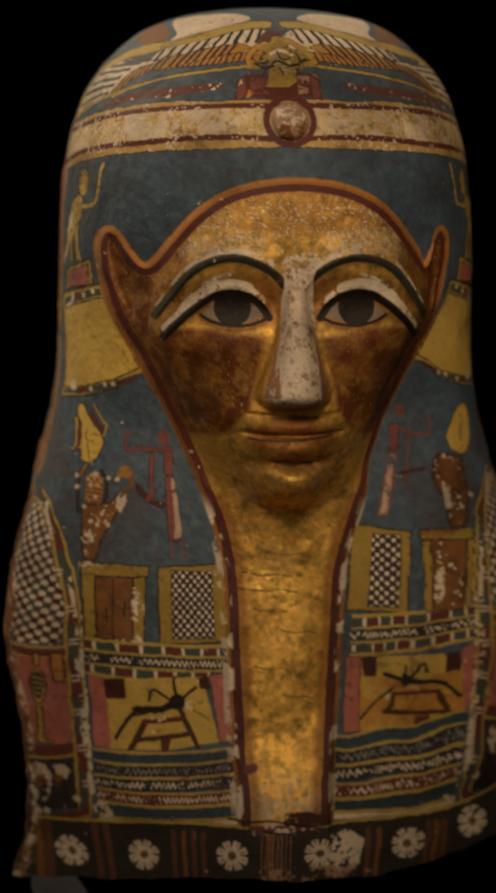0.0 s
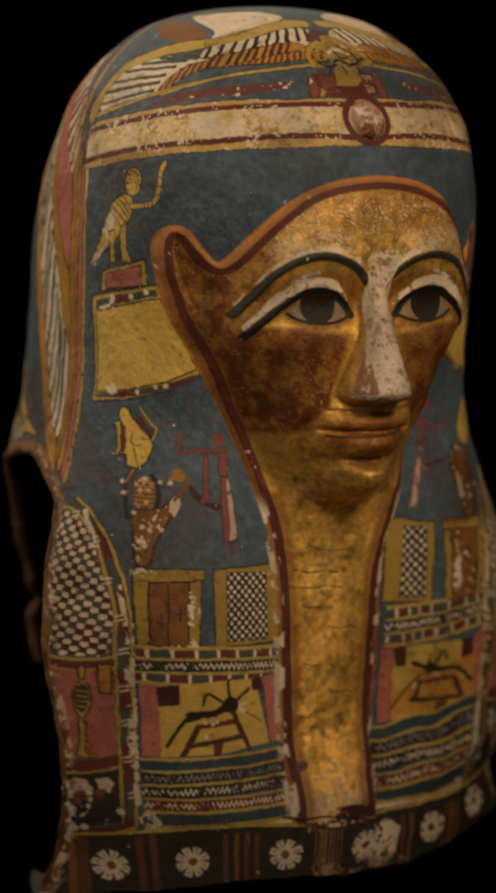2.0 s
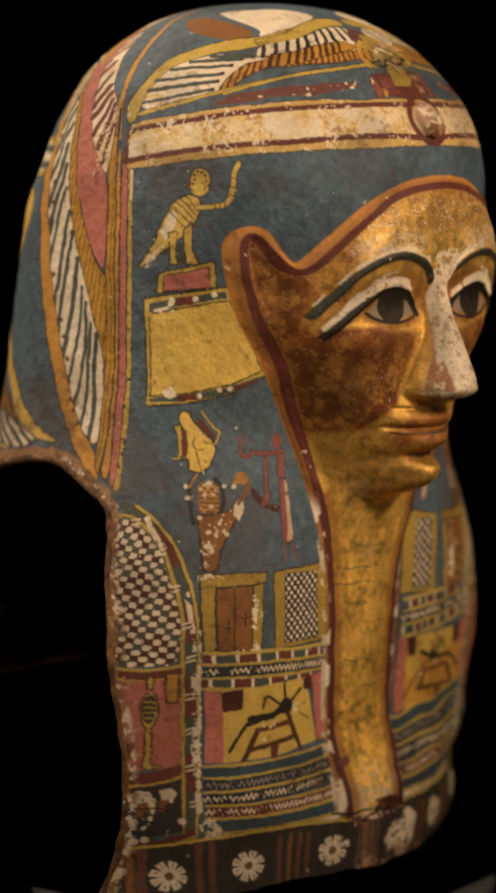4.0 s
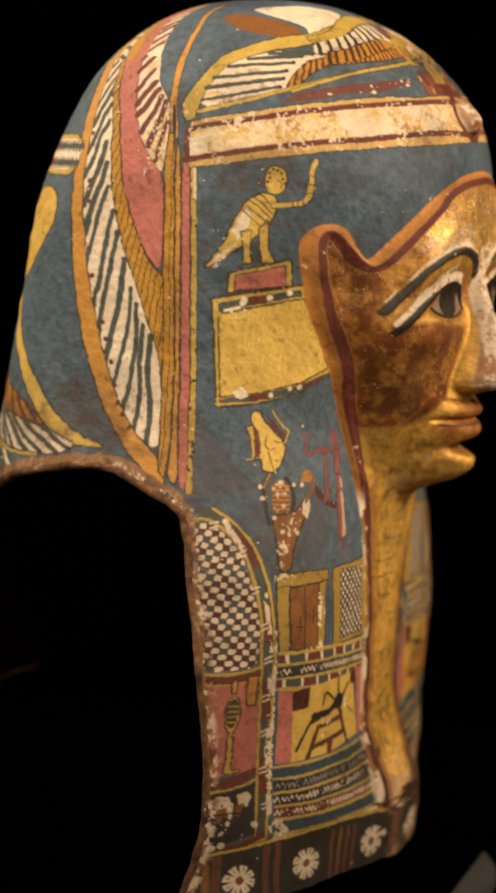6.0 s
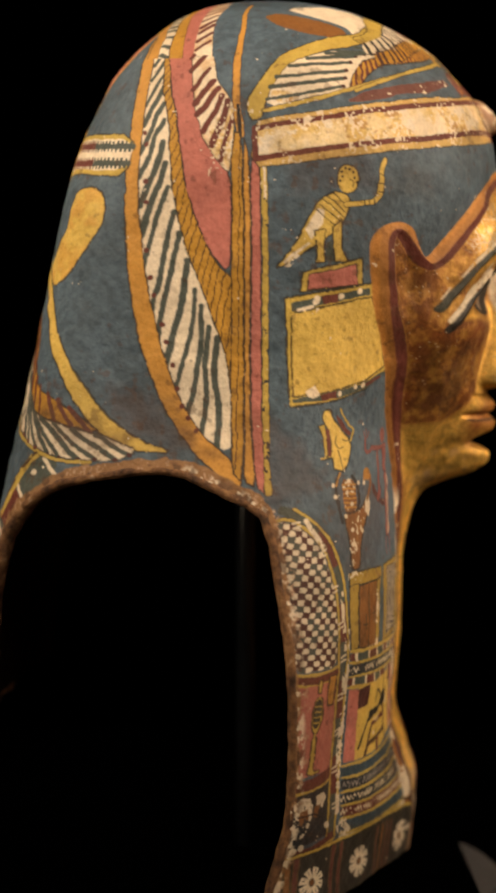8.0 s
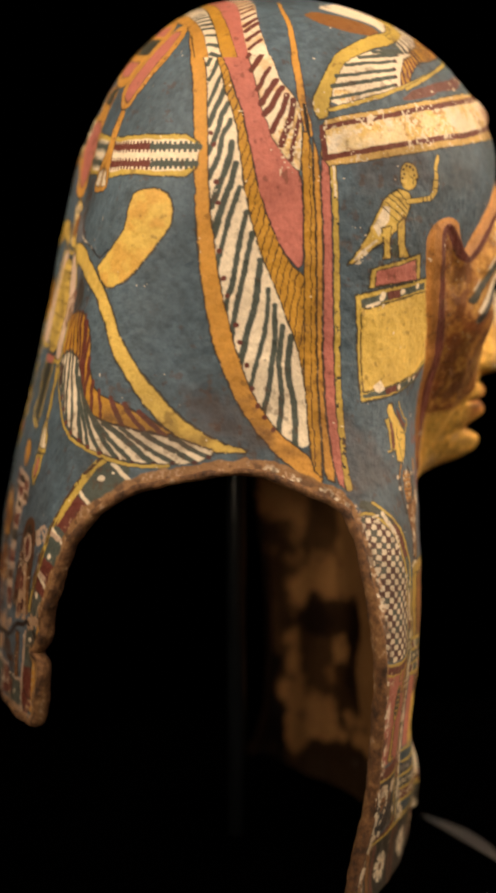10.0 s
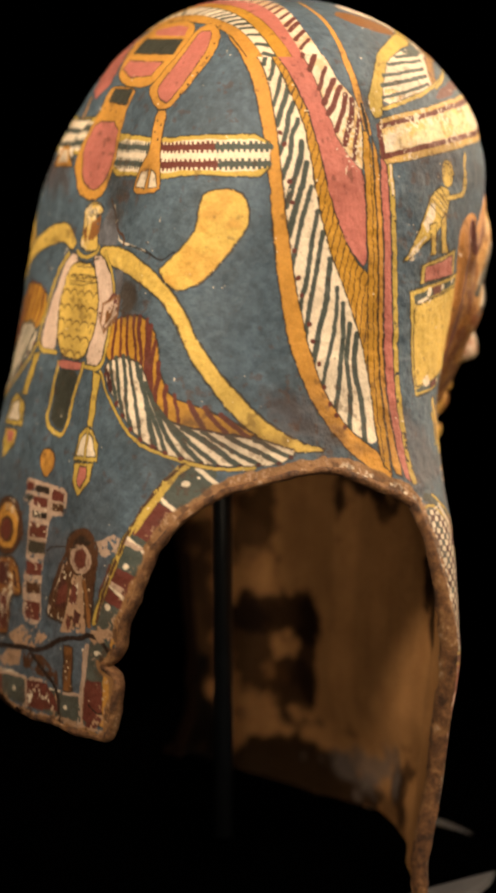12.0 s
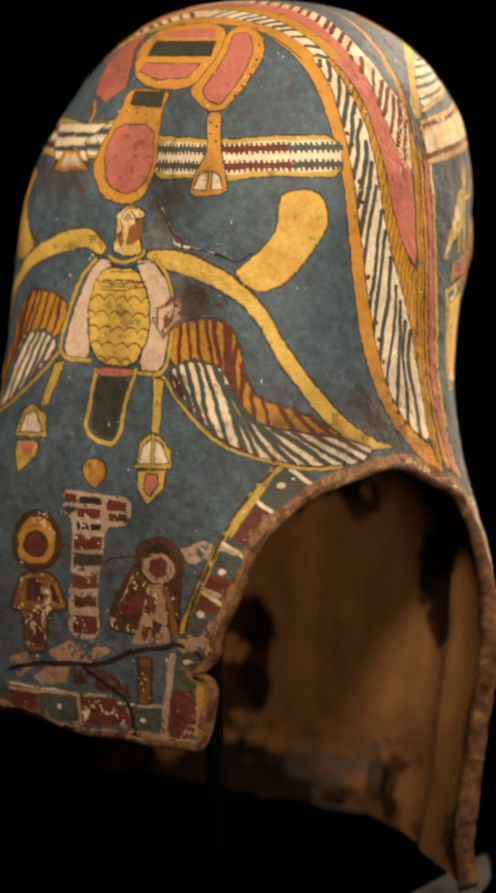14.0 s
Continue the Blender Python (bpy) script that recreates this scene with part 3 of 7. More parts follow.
def hem_row():
    """The dark hem of the front, with rosettes between groups of bars."""
    top = [(83, 42), (74, 42), (62, 44), (50, 46.5), (30, 47.5), (12, 46.5), (-14, 47), (-28, 48), (-46, 47.5), (-60, 48.5), (-70, 52.5), (-76, 58), (-86, 66)]
    fill("round", HEM, [(86, -6)] + top + [(-88, -6)])
    for a in (28.6, 32.3, 36.0, 39.8, 61.0, 64.3, 76.3, 78.4, -38.0, -34.5, -54.6, -57.2, -59.8):
        stroke("round", MAROON_WORN if int(a * 10) % 4 else UMBER, 2.6, [(a, 41), (a + 0.5, 24), (a + 0.2, 0)], edge=HEM_LINE, lw=0.7)
    for a, colour in ((5.2, MAROON_DARK), (2.6, UMBER), (-0.6, MAROON_WORN), (-4.0, MAROON_DARK)):
        stroke("round", colour, 3.4, [(a, 44), (a + 0.4, 28), (a + 0.1, 5)], edge=PALE_CLAY, lw=0.6, flakes=0.15)
    for a, w, k, worn in ((71.5, 22.5, 2.5, 0), (50.8, 25, 1.9, 0), (17.8, 28, 1.55, 0), (-16.2, 29.5, 1.55, 0.1), (-48, 30.5, 1.75, 0.35), (-68, 38, 2.3, 0.3)):
        rosette((a, w), 10.0, k, worn)
    stroke("round", OLIVE_YELLOW, 1.6, top, edge=INK, lw=0.4)
    fill("round", CREAM, [(-20, 40), (-27, 43), (-33, 36), (-31, 18), (-24, 16), (-20, 24)], flakes=-0.7)
    fill("round", CREAM, [(-8, 46), (-22, 46), (-30, 40), (-24, 30), (-12, 38)], flakes=-0.95)
    fill("round", PALE_CLAY, [(8, 20), (-14, 22), (-36, 20), (-38, 6), (8, 6)], flakes=-0.8)
    fill("round", MAROON_WORN, [(12, 47.5), (-14, 48), (-16, 43), (10, 42)], flakes=0.5)
    stroke("round", CRACK, 1.3, [(6, 43.5), (-2, 42.5), (-10, 44.5), (-15, 43)])


def headband_wear():
    """The pale band is blotched: gold left in places, bare gesso, brown scuffs."""
    near = np.nonzero((PZ > 0.43) & (PZ < 0.484) & (PY < 0.02))[0]
    pale = step(COLOUR[near, 2], 0.30, 0.36)
    blot, fine = fractal(POS[near], 95, 41), fractal(POS[near], 380, 44)
    put(near, pale * step(blot, 0.46, 0.62) * 0.75, (0.74, 0.50, 0.14), 0.35)
    put(near, pale * step(fine * 0.6 + blot * 0.4, 0.57, 0.66) * 0.7, (0.40, 0.20, 0.08))
    put(near, pale * step(fractal(POS[near], 150, 47), 0.60, 0.68) * 0.8, (0.80, 0.72, 0.62))
    band = step(COLOUR[near, 0] - 1.2 * COLOUR[near, 2], 0.02, 0.06)
    put(near, band * step(value_noise(POS[near], 700, 48) * 0.5 + blot * 0.5, 0.63, 0.68) * 0.8, CREAM)


def paint_face():
    u, h = (PX - FACE_X) * 1000, PZ * 1000
    near = np.nonzero((PY < -0.02) & (np.abs(u) < 122) & (h < 445) & (h > 48))[0]
    un, hn = across(u[near], h[near]) + WOBBLE_X[near] * 0.3, h[near] + WOBBLE_Y[near] * 0.3
    d = inside(un, hn, FACE_EDGE)
    low = step(hn, 330, 300)
    put(near, step(d, -2.1, -1.5), np.array((0.62, 0.27, 0.06)))
    put(near, step(d, -2.1, -1.5) * low * 0.75, UMBER)
    put(near, step(d, -0.2, 0.4), GOLD_EDGE)
    line0 = 1.9 - 1.2 * low
    neck = step(hn, 262, 235)
    line0 = line0 + neck * 2.2 * (fractal(POS[near], 45, 19) - 0.5)
    put(near, step(d, line0 - 0.4, line0 + 0.4), np.array(MAROON))
    put(near, step(d, line0 - 0.4, line0 + 0.4) * neck * 0.6, MAROON_DARK)
    line1 = line0 + 4.3 + 1.7 * neck
    inner = step(d, line1 - 0.4, line1 + 0.4)
    gold = np.array(GOLD) * ((0.97 + 1.1 * (PATCH[near] - 0.5) + 1.3 * (fractal(POS[near], 300, 18) - 0.5)).clip(0.28, 1.25) * (1 + 0.22 * step(hn, 262, 225)))[:, None]
    c = inner[:, None]
    COLOUR[near] = COLOUR[near] * (1 - c) + gold * c
    GILT[near] = GILT[near] * (1 - inner) + inner * (0.75 + 0.25 * PATCH[near])
    # gold rubbed down to the brown ground on the cheeks; sockets, ears and under the nose browner
    mott = step(PATCH[near] * 0.7 + GRAIN[near] * 0.3, 0.36, 0.62)
    cheek = step(inside(un, hn, [(16, 346), (40, 352), (76, 352), (130, 356), (130, 300), (80, 283), (58, 284), (37, 286), (24, 302)]), -2, 4)
    worn = np.maximum(cheek * (0.72 + 0.28 * mott), step(un, 70, 82) * step(hn, 318, 330) * (0.78 + 0.2 * mott))
    worn = np.maximum(worn, 0.75 * step(bump(un, hn, 34, 366, 36, 20), 0.35, 0.6))
    worn = np.maximum(worn, 0.65 * step(bump(un, hn, 0, 304, 22, 6), 0.3, 0.8))
    worn = np.maximum(worn, (0.5 + 0.4 * mott) * step(inside(un, hn, [(52, 356), (62, 378), (58, 400), (74, 420), (130, 420), (130, 345), (80, 345)]), -3, 5))
    worn = np.maximum(worn, (0.5 + 0.35 * mott) * step(bump(un, hn, 0, 284, 34, 24), 0.35, 0.7))
    worn = np.maximum(worn, (0.30 + 0.35 * mott) * step(hn, 400, 410))
    worn = np.maximum(worn, 0.25 * mott * step(hn, 225, 255))
    worn = worn * inner
    ground = np.array(GOLD_WORN) * (0.45 + 0.95 * fractal(POS[near], 70, 17))[:, None] * np.array((1.15, 1.0, 1.0))
    COLOUR[near] = COLOUR[near] * (1 - worn[:, None]) + ground * worn[:, None]
    GILT[near] *= 1 - 0.75 * worn
    GILT[near] *= 1 - 0.6 * step(hn, 96, 66)
    # the neck's gold is crackled and dull towards the foot
    put(near, inner * step(hn, 84, 60) * step(GRAIN[near] + 0.5 * (PATCH[near] - 0.5) + 0.12 * step(hn, 72, 54), 0.50, 0.60) * 0.8, CREAM)
    put(near, inner * step(hn, 262, 215) * step(PATCH[near], 0.55, 0.75) * 0.35, UMBER)
    # flecks of gesso on the brow
    put(near, inner * step(hn, 392, 402) * step(430, hn, hn + 8) * step(value_noise(POS[near], 1350, 61) * 0.7 + GRAIN[near] * 0.3 + 0.10 * (PATCH[near] - 0.5) + 0.09 * step(un, 24, 60), 0.66, 0.71) * 0.95, CREAM)
    put(near, inner * step(hn, 300, 312) * step(value_noise(POS[near], 1150, 63) * 0.75 + GRAIN[near] * 0.25, 0.80, 0.83) * 0.7, CREAM)
    put(near, inner * step(hn, 388, 394) * step(un, 12, 20) * step(8 - np.abs(hn - np.interp(un, [8, 20, 40, 60, 78], [392, 399, 402, 394, 372])), 0, 6) * step(value_noise(POS[near], 1200, 62), 0.55, 0.62) * 0.8, CREAM)
    put(near, inner * step(hn, 262, 245) * step(line1 + 7.5 + 4 * (PATCH[near] - 0.5) - d, -1, 5) * 0.75, np.array(GOLD_WORN) * 1.5, 0.3)
    # gold left standing under the cheeks, with a ragged upper edge
    under = inner * step(inside(un, hn, [(30, 281), (66, 285), (62, 262), (48, 240), (34, 256)]), -1, 3) * step(PATCH[near], 0.30, 0.42)
    put(near, under * 0.8, np.array(GOLD) * 1.12, 0.9)
    # rubbed lips and chin
    put(near, inner * step(bump(un, hn, 0, 282, 34, 26), 0.35, 0.8) * step(PATCH[near] * 0.6 + GRAIN[near] * 0.4, 0.46, 0.60) * 0.6, GOLD_WORN, 0.4)
    put(near, inner * step(bump(un, hn, 0, 287, 30, 11), 0.3, 0.7) * 0.6, np.array(GOLD_WORN) * 1.7, 0.25)
    put(near, inner * step(hn, 232, 244) * step(276, hn, hn + 10) * step(un, 40, 26) * step(PATCH[near], 0.56, 0.70) * 0.35, PALE_CLAY, 0.2)
    # loss along the beard's red line
    put(near, step(d, -3, -1) * step(3.0 - d, 0, 2) * step(hn, 250, 235) * step(PATCH[near], 0.53, 0.58), CREAM)
    left_out = step(d, -5.5, -4) * step(-0.6 - d, 0, 1) * step(hn, 230, 215) * step(hn, 50, 62) * (u[near] < 0) * step(PATCH[near] * 0.7 + GRAIN[near] * 0.3 + 0.16 * np.exp(-((hn - 203) / 15) ** 2) + 0.10 * np.exp(-((hn - 128) / 18) ** 2) + 0.16 * np.exp(-((hn - 64) / 9) ** 2), 0.46, 0.52)
    put(near, left_out * 0.9, np.array(CREAM) * 0.8)


WORN_WHITE, PINKISH, PATCH_BLUE = (0.58, 0.42, 0.33), (0.74, 0.56, 0.46), (0.165, 0.175, 0.215)
EYE_WHITE, EYE_BROWN, NOSE_CLAY = (0.28, 0.22, 0.17), (0.020, 0.013, 0.009), (0.46, 0.22, 0.12)
# great wing over the side of the hood
fill("side", CREAM, [(134.5, 544.1), (128, 529.1), (122.4, 514), (119.6, 494.3), (118, 467.6), (117, 439.8), (116, 412.7), (114.5, 386.7), (112.6, 360.4), (110, 333.6), (106.1, 310), (100.1, 287.7), (92.4, 276.5), (92, 297.7), (93.5, 324.8), (95.7, 341.6), (99.4, 365.5), (103.9, 389.1), (107.2, 415.4), (108.8, 439.3), (110.2, 463.8), (112.7, 482.4), (115.3, 498.5), (118.7, 516.5), (123.8, 534.8), (129.5, 547.3)])
hatch("side", SLATE, 3.1, [(124.3, 543.7), (120.2, 528.9), (117.5, 517.4), (115.5, 505), (113.6, 490.4), (112.6, 475), (111.5, 460.6), (110.4, 443.1), (109, 427.5), (107.2, 411.1), (105, 392.9), (102.6, 373), (100.7, 361.1), (98.1, 346), (95.3, 339.1)], [(125.5, 530.7), (121.4, 515.4), (119.1, 500.6), (118, 482.7), (117.1, 465.8), (116.5, 444.8), (115.5, 427.9), (114.7, 406.5), (113.9, 383.9), (111.7, 354.2), (110.4, 331), (107.9, 311.1), (104, 295.6), (98.9, 286.8), (93.7, 278)], 17, 3, 0, 1.16)
fill("side", OCHRE, [(136.3, 536.7), (128.8, 518.9), (124.7, 498.6), (122.3, 475), (121, 453.4), (120, 432.9), (119.3, 406.5), (118.2, 380.5), (116.9, 354.4), (114, 327.4), (109.5, 303.9), (103.7, 283), (97, 268), (90, 255), (89, 266), (93.8, 276.7), (100.1, 287.7), (106.1, 310), (110, 333.6), (112.6, 360.4), (114.5, 386.7), (116, 412.7), (117, 439.8), (118, 467.6), (119.6, 494.3), (122.4, 514), (128, 529.1), (134.5, 544.1)], edge=INK, lw=0.5)
dots("side", MAROON, 1.5, [(117, 462.1), (116, 454.9), (115, 432.5), (114.4, 420), (114, 393), (113, 376.8), (112, 366.9), (110.1, 349.9), (109.1, 339.9), (107.5, 326.4), (106.1, 313.2), (104.7, 303), (103.1, 296.4), (101.1, 289.2)])
fill("side", AMBER, [(129.5, 547.3), (123.8, 534.8), (118.7, 516.5), (115.3, 498.5), (112.7, 482.4), (110.2, 463.8), (108.8, 439.3), (107.2, 415.4), (103.9, 389.1), (99.4, 365.5), (95.7, 341.6), (93.5, 324.8), (92, 297.7), (92.4, 276.5), (91.3, 276.2), (89.6, 303.9), (89.5, 337.3), (90, 370.9), (93.1, 378.7), (95.6, 383.1), (98.4, 391.7), (102, 408.8), (105.1, 432.3), (107.1, 456.6), (109.5, 478.5), (112.7, 498.5), (116.9, 516.4), (121.6, 536.4), (127.1, 550.8)], stripes=(INK, 4.0, 8, 0.15, 0.0009), edge=INK, lw=0.5)
fill("side", ROSE, [(127.1, 552.2), (121.6, 536.4), (116.9, 516.4), (112.7, 498.5), (109.5, 478.5), (107.1, 456.6), (105.1, 432.3), (102, 408.8), (98.4, 391.7), (93.3, 379.6), (93, 404.6), (93.3, 431.5), (95.3, 450.9), (98.2, 467.1), (101, 482.2), (104.3, 500.6), (107.1, 517.5), (110.9, 536.4), (115.9, 552.1), (123, 559.9)], edge=INK, lw=0.5)
fill("side", CREAM, [(114.9, 550.1), (111, 534.4), (108.9, 518.7), (106.8, 504.9), (105, 488.1), (103.3, 473), (101.4, 460.1), (98.6, 449.6), (95.1, 439.9), (93.5, 438.7), (92.8, 459.8), (93.1, 480.3), (95.1, 488), (98.3, 496.3), (100, 509.2), (102, 518.8), (103.8, 531.5), (105.8, 544.7), (108, 559.1)], edge=INK, lw=0.4, tint=(OCHRE, 0.5))
hatch("side", MAROON, 3.6, [(114.2, 571.3), (109.5, 557.5), (106.9, 540.3), (105, 526.3), (103, 513.9), (100.4, 500.5), (98.2, 492.2), (96.6, 486.1), (94.3, 482.1), (92.7, 469)], [(117.9, 559.3), (113.2, 543.5), (110.2, 528.9), (108.5, 513.9), (106.3, 498.4), (104.5, 484.3), (103.3, 474.8), (100.9, 462), (97.7, 452.2), (95.4, 441.8)], 11, 5, 0, 1)
stroke("side", OCHRE, 4.4, [(95, 580.5), (95.2, 565.5), (93.3, 547.4), (93.5, 523.9), (93.1, 498.4), (92.3, 478.2), (91, 461.5)], edge=INK, lw=0.5)
stroke("side", INK, 2.6, [(92, 480.2), (91.1, 459.6)])
# the same bands over the crown
fill("top", OCHRE, [(-1, 60), (19, 60), (41, 59.5), (57, 59.5), (76, 61), (94, 63), (97, 55), (84, 54), (59, 53.5), (37, 54), (12, 53), (-1, 53)], edge=INK, lw=0.4)
fill("top", CREAM, [(-1, 53), (12, 53), (37, 54), (59, 53.5), (84, 54), (97, 55), (97, 48), (77, 47.5), (45, 46), (20, 44), (-1, 43)])
hatch("top", SLATE, 2.3, [(4, 52), (35, 53), (60, 53), (92, 53)], [(12, 44), (43, 46.5), (66, 47), (97, 49)], 11, 13)
fill("top", AMBER, [(-1, 43), (20, 44), (45, 46), (77, 47.5), (97, 48), (100, 39), (85, 40), (63, 40), (36, 38.5), (12, 37.5), (-1, 37)], edge=INK, lw=0.4)
fill("top", ROSE, [(-1, 37), (12, 37.5), (36, 38.5), (63, 40), (85, 40), (100, 39), (98, 33), (85, 33), (72, 32), (51, 29), (31, 28), (-1, 28)])
fill("top", CREAM, [(-1, 28), (31, 28), (51, 29), (72, 32), (85, 33), (98, 33), (100, 21), (91, 22.5), (81, 23), (69, 22), (51, 19), (-1, 18)], tint=(OCHRE, 0.5))
hatch("top", MAROON, 2.6, [(2, 19), (40, 19.5), (70, 23), (93, 24)], [(6, 27), (44, 28), (74, 31), (97, 32)], 12, 15)
# upright bands before the wing
fill("side", AMBER, [(93.3, 463.0), (90.6, 462.0), (89.7, 399.8), (89.7, 340.7), (89.3, 288.3), (89.3, 260.7), (91.7, 266.9), (92.4, 294.6), (93.0, 327.2), (92.7, 373.5)], edge=INK, lw=0.5, stripes=(INK, 5.0, 0, 0.12))
fill("side", OCHRE, [(90.2, 462.0), (88.4, 447.0), (87.9, 396.7), (88.1, 340.8), (87.6, 288.5), (86.0, 257.9), (88.9, 261.1), (89.0, 288.4), (89.5, 340.7), (89.5, 396.6)], edge=INK, lw=0.5)
fill("side", ROSE, [(88.1, 446.5), (85.5, 446.0), (85.3, 396.8), (85.1, 341.0), (84.7, 288.7), (83.8, 254.3), (85.9, 257.3), (87.3, 288.5), (87.8, 340.8), (87.6, 396.7)], edge=INK, lw=0.4)
stroke("side", OLIVE_YELLOW, 3.2, [(84.6, 442.4), (84.0, 396.8), (84.1, 354.2), (83.9, 308.3), (83.7, 275.8), (83.1, 255.0)], edge=INK, lw=0.5, flakes=0.08)
stroke("side", CREAM, 1.4, [(84.4, 441.3), (84.2, 423.0)], flakes=0.3)
# winged sun over the brow
fill("side", UMBER, [(86.1, 560), (78, 565.5), (61.2, 555.5), (50.7, 545.7), (50.6, 538), (58.5, 534.3), (69.4, 538.9), (78.8, 546.5)])
fill("side", CREAM, [(76, 574), (33.6, 581.8), (12.2, 569.4), (23.5, 555.6), (36, 543.6), (47.9, 535.8), (47.4, 547.2), (58.2, 557.2)])
fill("side", OLIVE_YELLOW, [(88.4, 469.8), (89.7, 483.1), (86.9, 495.2), (83.3, 508), (78.4, 519.8), (69.5, 528.7), (58.4, 536.1), (45.8, 539.4), (32.6, 549.9), (8.9, 562.6), (24.6, 547), (39.4, 534.9), (50.9, 526.6), (63.5, 522.4), (76.4, 512.6), (81.9, 495.9), (84.5, 479.3), (85.1, 471.9)], edge=INK, lw=0.5)
fill("side", CREAM, [(84.4, 478.4), (81.9, 495.9), (76.4, 512.6), (63.6, 521.4), (51.6, 521.4), (42.1, 526), (22.5, 539.2), (-9.8, 546.1), (-13, 535), (15.2, 524.9), (35.3, 517.8), (46.4, 516.2), (53.4, 507.2), (57.8, 495.9), (60, 491.8), (71.1, 486.3)])
hatch("side", SLATE, 3, [(84, 480.6), (83.5, 489.5), (81.9, 498.7), (78, 507.8), (71.6, 514.4), (64.5, 519.4), (58.1, 522.3), (49.3, 526.6), (39.4, 532.8), (27.8, 538.5), (12.6, 541.9)], [(61.5, 490.6), (60.5, 497.7), (59.1, 504.6), (56.7, 511.5), (53.7, 517.4), (50.1, 518.9), (44, 520.7), (37.6, 521.1), (31.4, 522.5), (20.5, 528.6), (10.2, 533.6)], 11, 7, 1.5, 1)
fill("side", AMBER, [(60, 491.8), (56.4, 504.4), (51.8, 513.7), (46.4, 516.2), (35.3, 517.8), (15.2, 524.9), (-14, 532.5), (-4.3, 523.8), (21.4, 514.4), (37, 511.6), (45.5, 510.4), (51.1, 503.8), (55.4, 494.3)], stripes=(MAROON, 4.2, 15, 0.45), edge=INK, lw=0.5)
stroke("side", OLIVE_YELLOW, 2.6, [(84.4, 476.9), (72.6, 483.1), (58, 492.3), (38.8, 503.9), (10.3, 513.9)], edge=INK, lw=0.5)
fill("side", MAROON_WORN, [(61.9, 482.4), (54.9, 490.4), (40.5, 495.4), (18.4, 500), (19.8, 494.8), (41.5, 488.9), (54.5, 483.1)])
fill("side", OLIVE_YELLOW, [(50.8, 535.2), (39.1, 540.7), (29.2, 553.2), (16, 563.4), (1.2, 563.5), (2.7, 552.8), (15, 551.1), (26.7, 542.7), (36.4, 531.9), (46, 526.7)], edge=INK, lw=0.5)
fill("side", CREAM, [(48.6, 519.5), (47.8, 527.9), (43.7, 531.2), (30.6, 537.6), (17.5, 549.7), (7, 551.1), (2.5, 543.8), (7.6, 534.2), (16.5, 536.1), (25, 532.6), (34.7, 525.1), (45, 520.2)])
hatch("side", INK_BLUE, 3.5, [(47.8, 527.9), (38.9, 532.1), (30.6, 537.6), (22.2, 545.3), (13.6, 551.1), (4.3, 551.2)], [(47.9, 518.9), (39.8, 522.6), (31.8, 527.3), (23.4, 533.8), (14.6, 536.1), (6.5, 536)], 10, 21, 0, 1)
fill("side", AMBER, [(46.9, 510.5), (45, 520.2), (34.6, 524.6), (24.8, 531.4), (15.2, 534.8), (9.9, 530.1), (13.8, 525.6), (23.5, 521.4), (32.6, 514.7), (42.5, 511.4)], edge=INK, lw=0.4)
hatch("side", MAROON_DARK, 2.8, [(45, 520.2), (34.6, 524.6), (24.8, 531.4), (15.2, 534.2)], [(46, 511.4), (35.8, 514.9), (26.4, 520.5), (16.8, 524.6)], 10, 22, 0, 1)
stroke("side", OLIVE_YELLOW, 2.2, [(57.5, 490.7), (48.1, 497.9), (35, 505.3), (22.3, 509.6), (11.7, 512.8)], edge=INK, lw=0.5)
fill("side", MAROON_WORN, [(43.8, 488.5), (35.1, 494.8), (18.2, 500.1), (17.2, 495.7), (32.6, 489.7)], flakes=0.1)
# disc over the brow
fill("front", MAROON, [(-27, 483.4), (-27.5, 492.7), (-19.1, 496.7), (-6, 496.1), (4.5, 498.2), (16.3, 496.9), (19.4, 489.5), (19, 483.5), (-5.1, 482.1)])
fill("front", OCHRE, [(-10.5, 489.3), (-6.7, 501.1), (-1, 504.6), (5.3, 502.2), (6.1, 492.8), (-0.6, 488.7)])
fill("front", OCHRE, [(-28.7, 484.4), (-24.7, 489.3), (-17.6, 486.1), (-21.3, 482.7)])
fill("front", OCHRE, [(19, 483.5), (16.6, 489.5), (15.3, 496.9), (19.7, 496.3), (21.7, 486.2)])
dots("front", MAROON_WORN, 9, [(-3.9, 514)])
stroke("front", OCHRE, 3, [(-18.3, 501.1), (-13.6, 507.9), (-7.3, 506.3), (-1.6, 509.7), (3.2, 508), (7.2, 502.9)], edge=INK, lw=0.6)
stroke("front", OCHRE, 3, [(5.7, 516.9), (12.9, 511.7), (16.7, 506.4), (19.7, 503.7)], edge=INK, lw=0.6)
stroke("front", OCHRE, 3, [(-8.5, 514.9), (-16.1, 511.5), (-19.9, 506.2), (-18.7, 502.1)], edge=INK, lw=0.6)
dots("front", INK, 2, [(-10.6, 506.2), (5.5, 503.6), (7.8, 501.2), (-4.7, 500.2)])
dots("front", CREAM, 1.8, [(-6.9, 507.9), (0.1, 507), (3.8, 503.6), (6.3, 498.9)])
fill("front", OLIVE_YELLOW, [(-22.3, 500.2), (-17.6, 510.4), (-4.3, 519.6), (6.4, 519), (18.8, 511.4), (20.7, 502.5), (11.5, 498.9), (-1.6, 502.2), (-15.3, 499.4)], flakes=-0.5)
fill("front", OLIVE_YELLOW, [(-8.9, 489.3), (-8.2, 498.8), (-1.2, 503.6), (6.7, 501.2), (7.6, 492.8), (2.8, 488.8)], flakes=-0.1)
fill("front", CREAM, [(-18.1, 502.1), (-9.9, 509.7), (1.1, 513.3), (8.4, 508.1), (13.5, 500.3), (3.8, 494.5), (-3.7, 500.2)], flakes=-1.15)
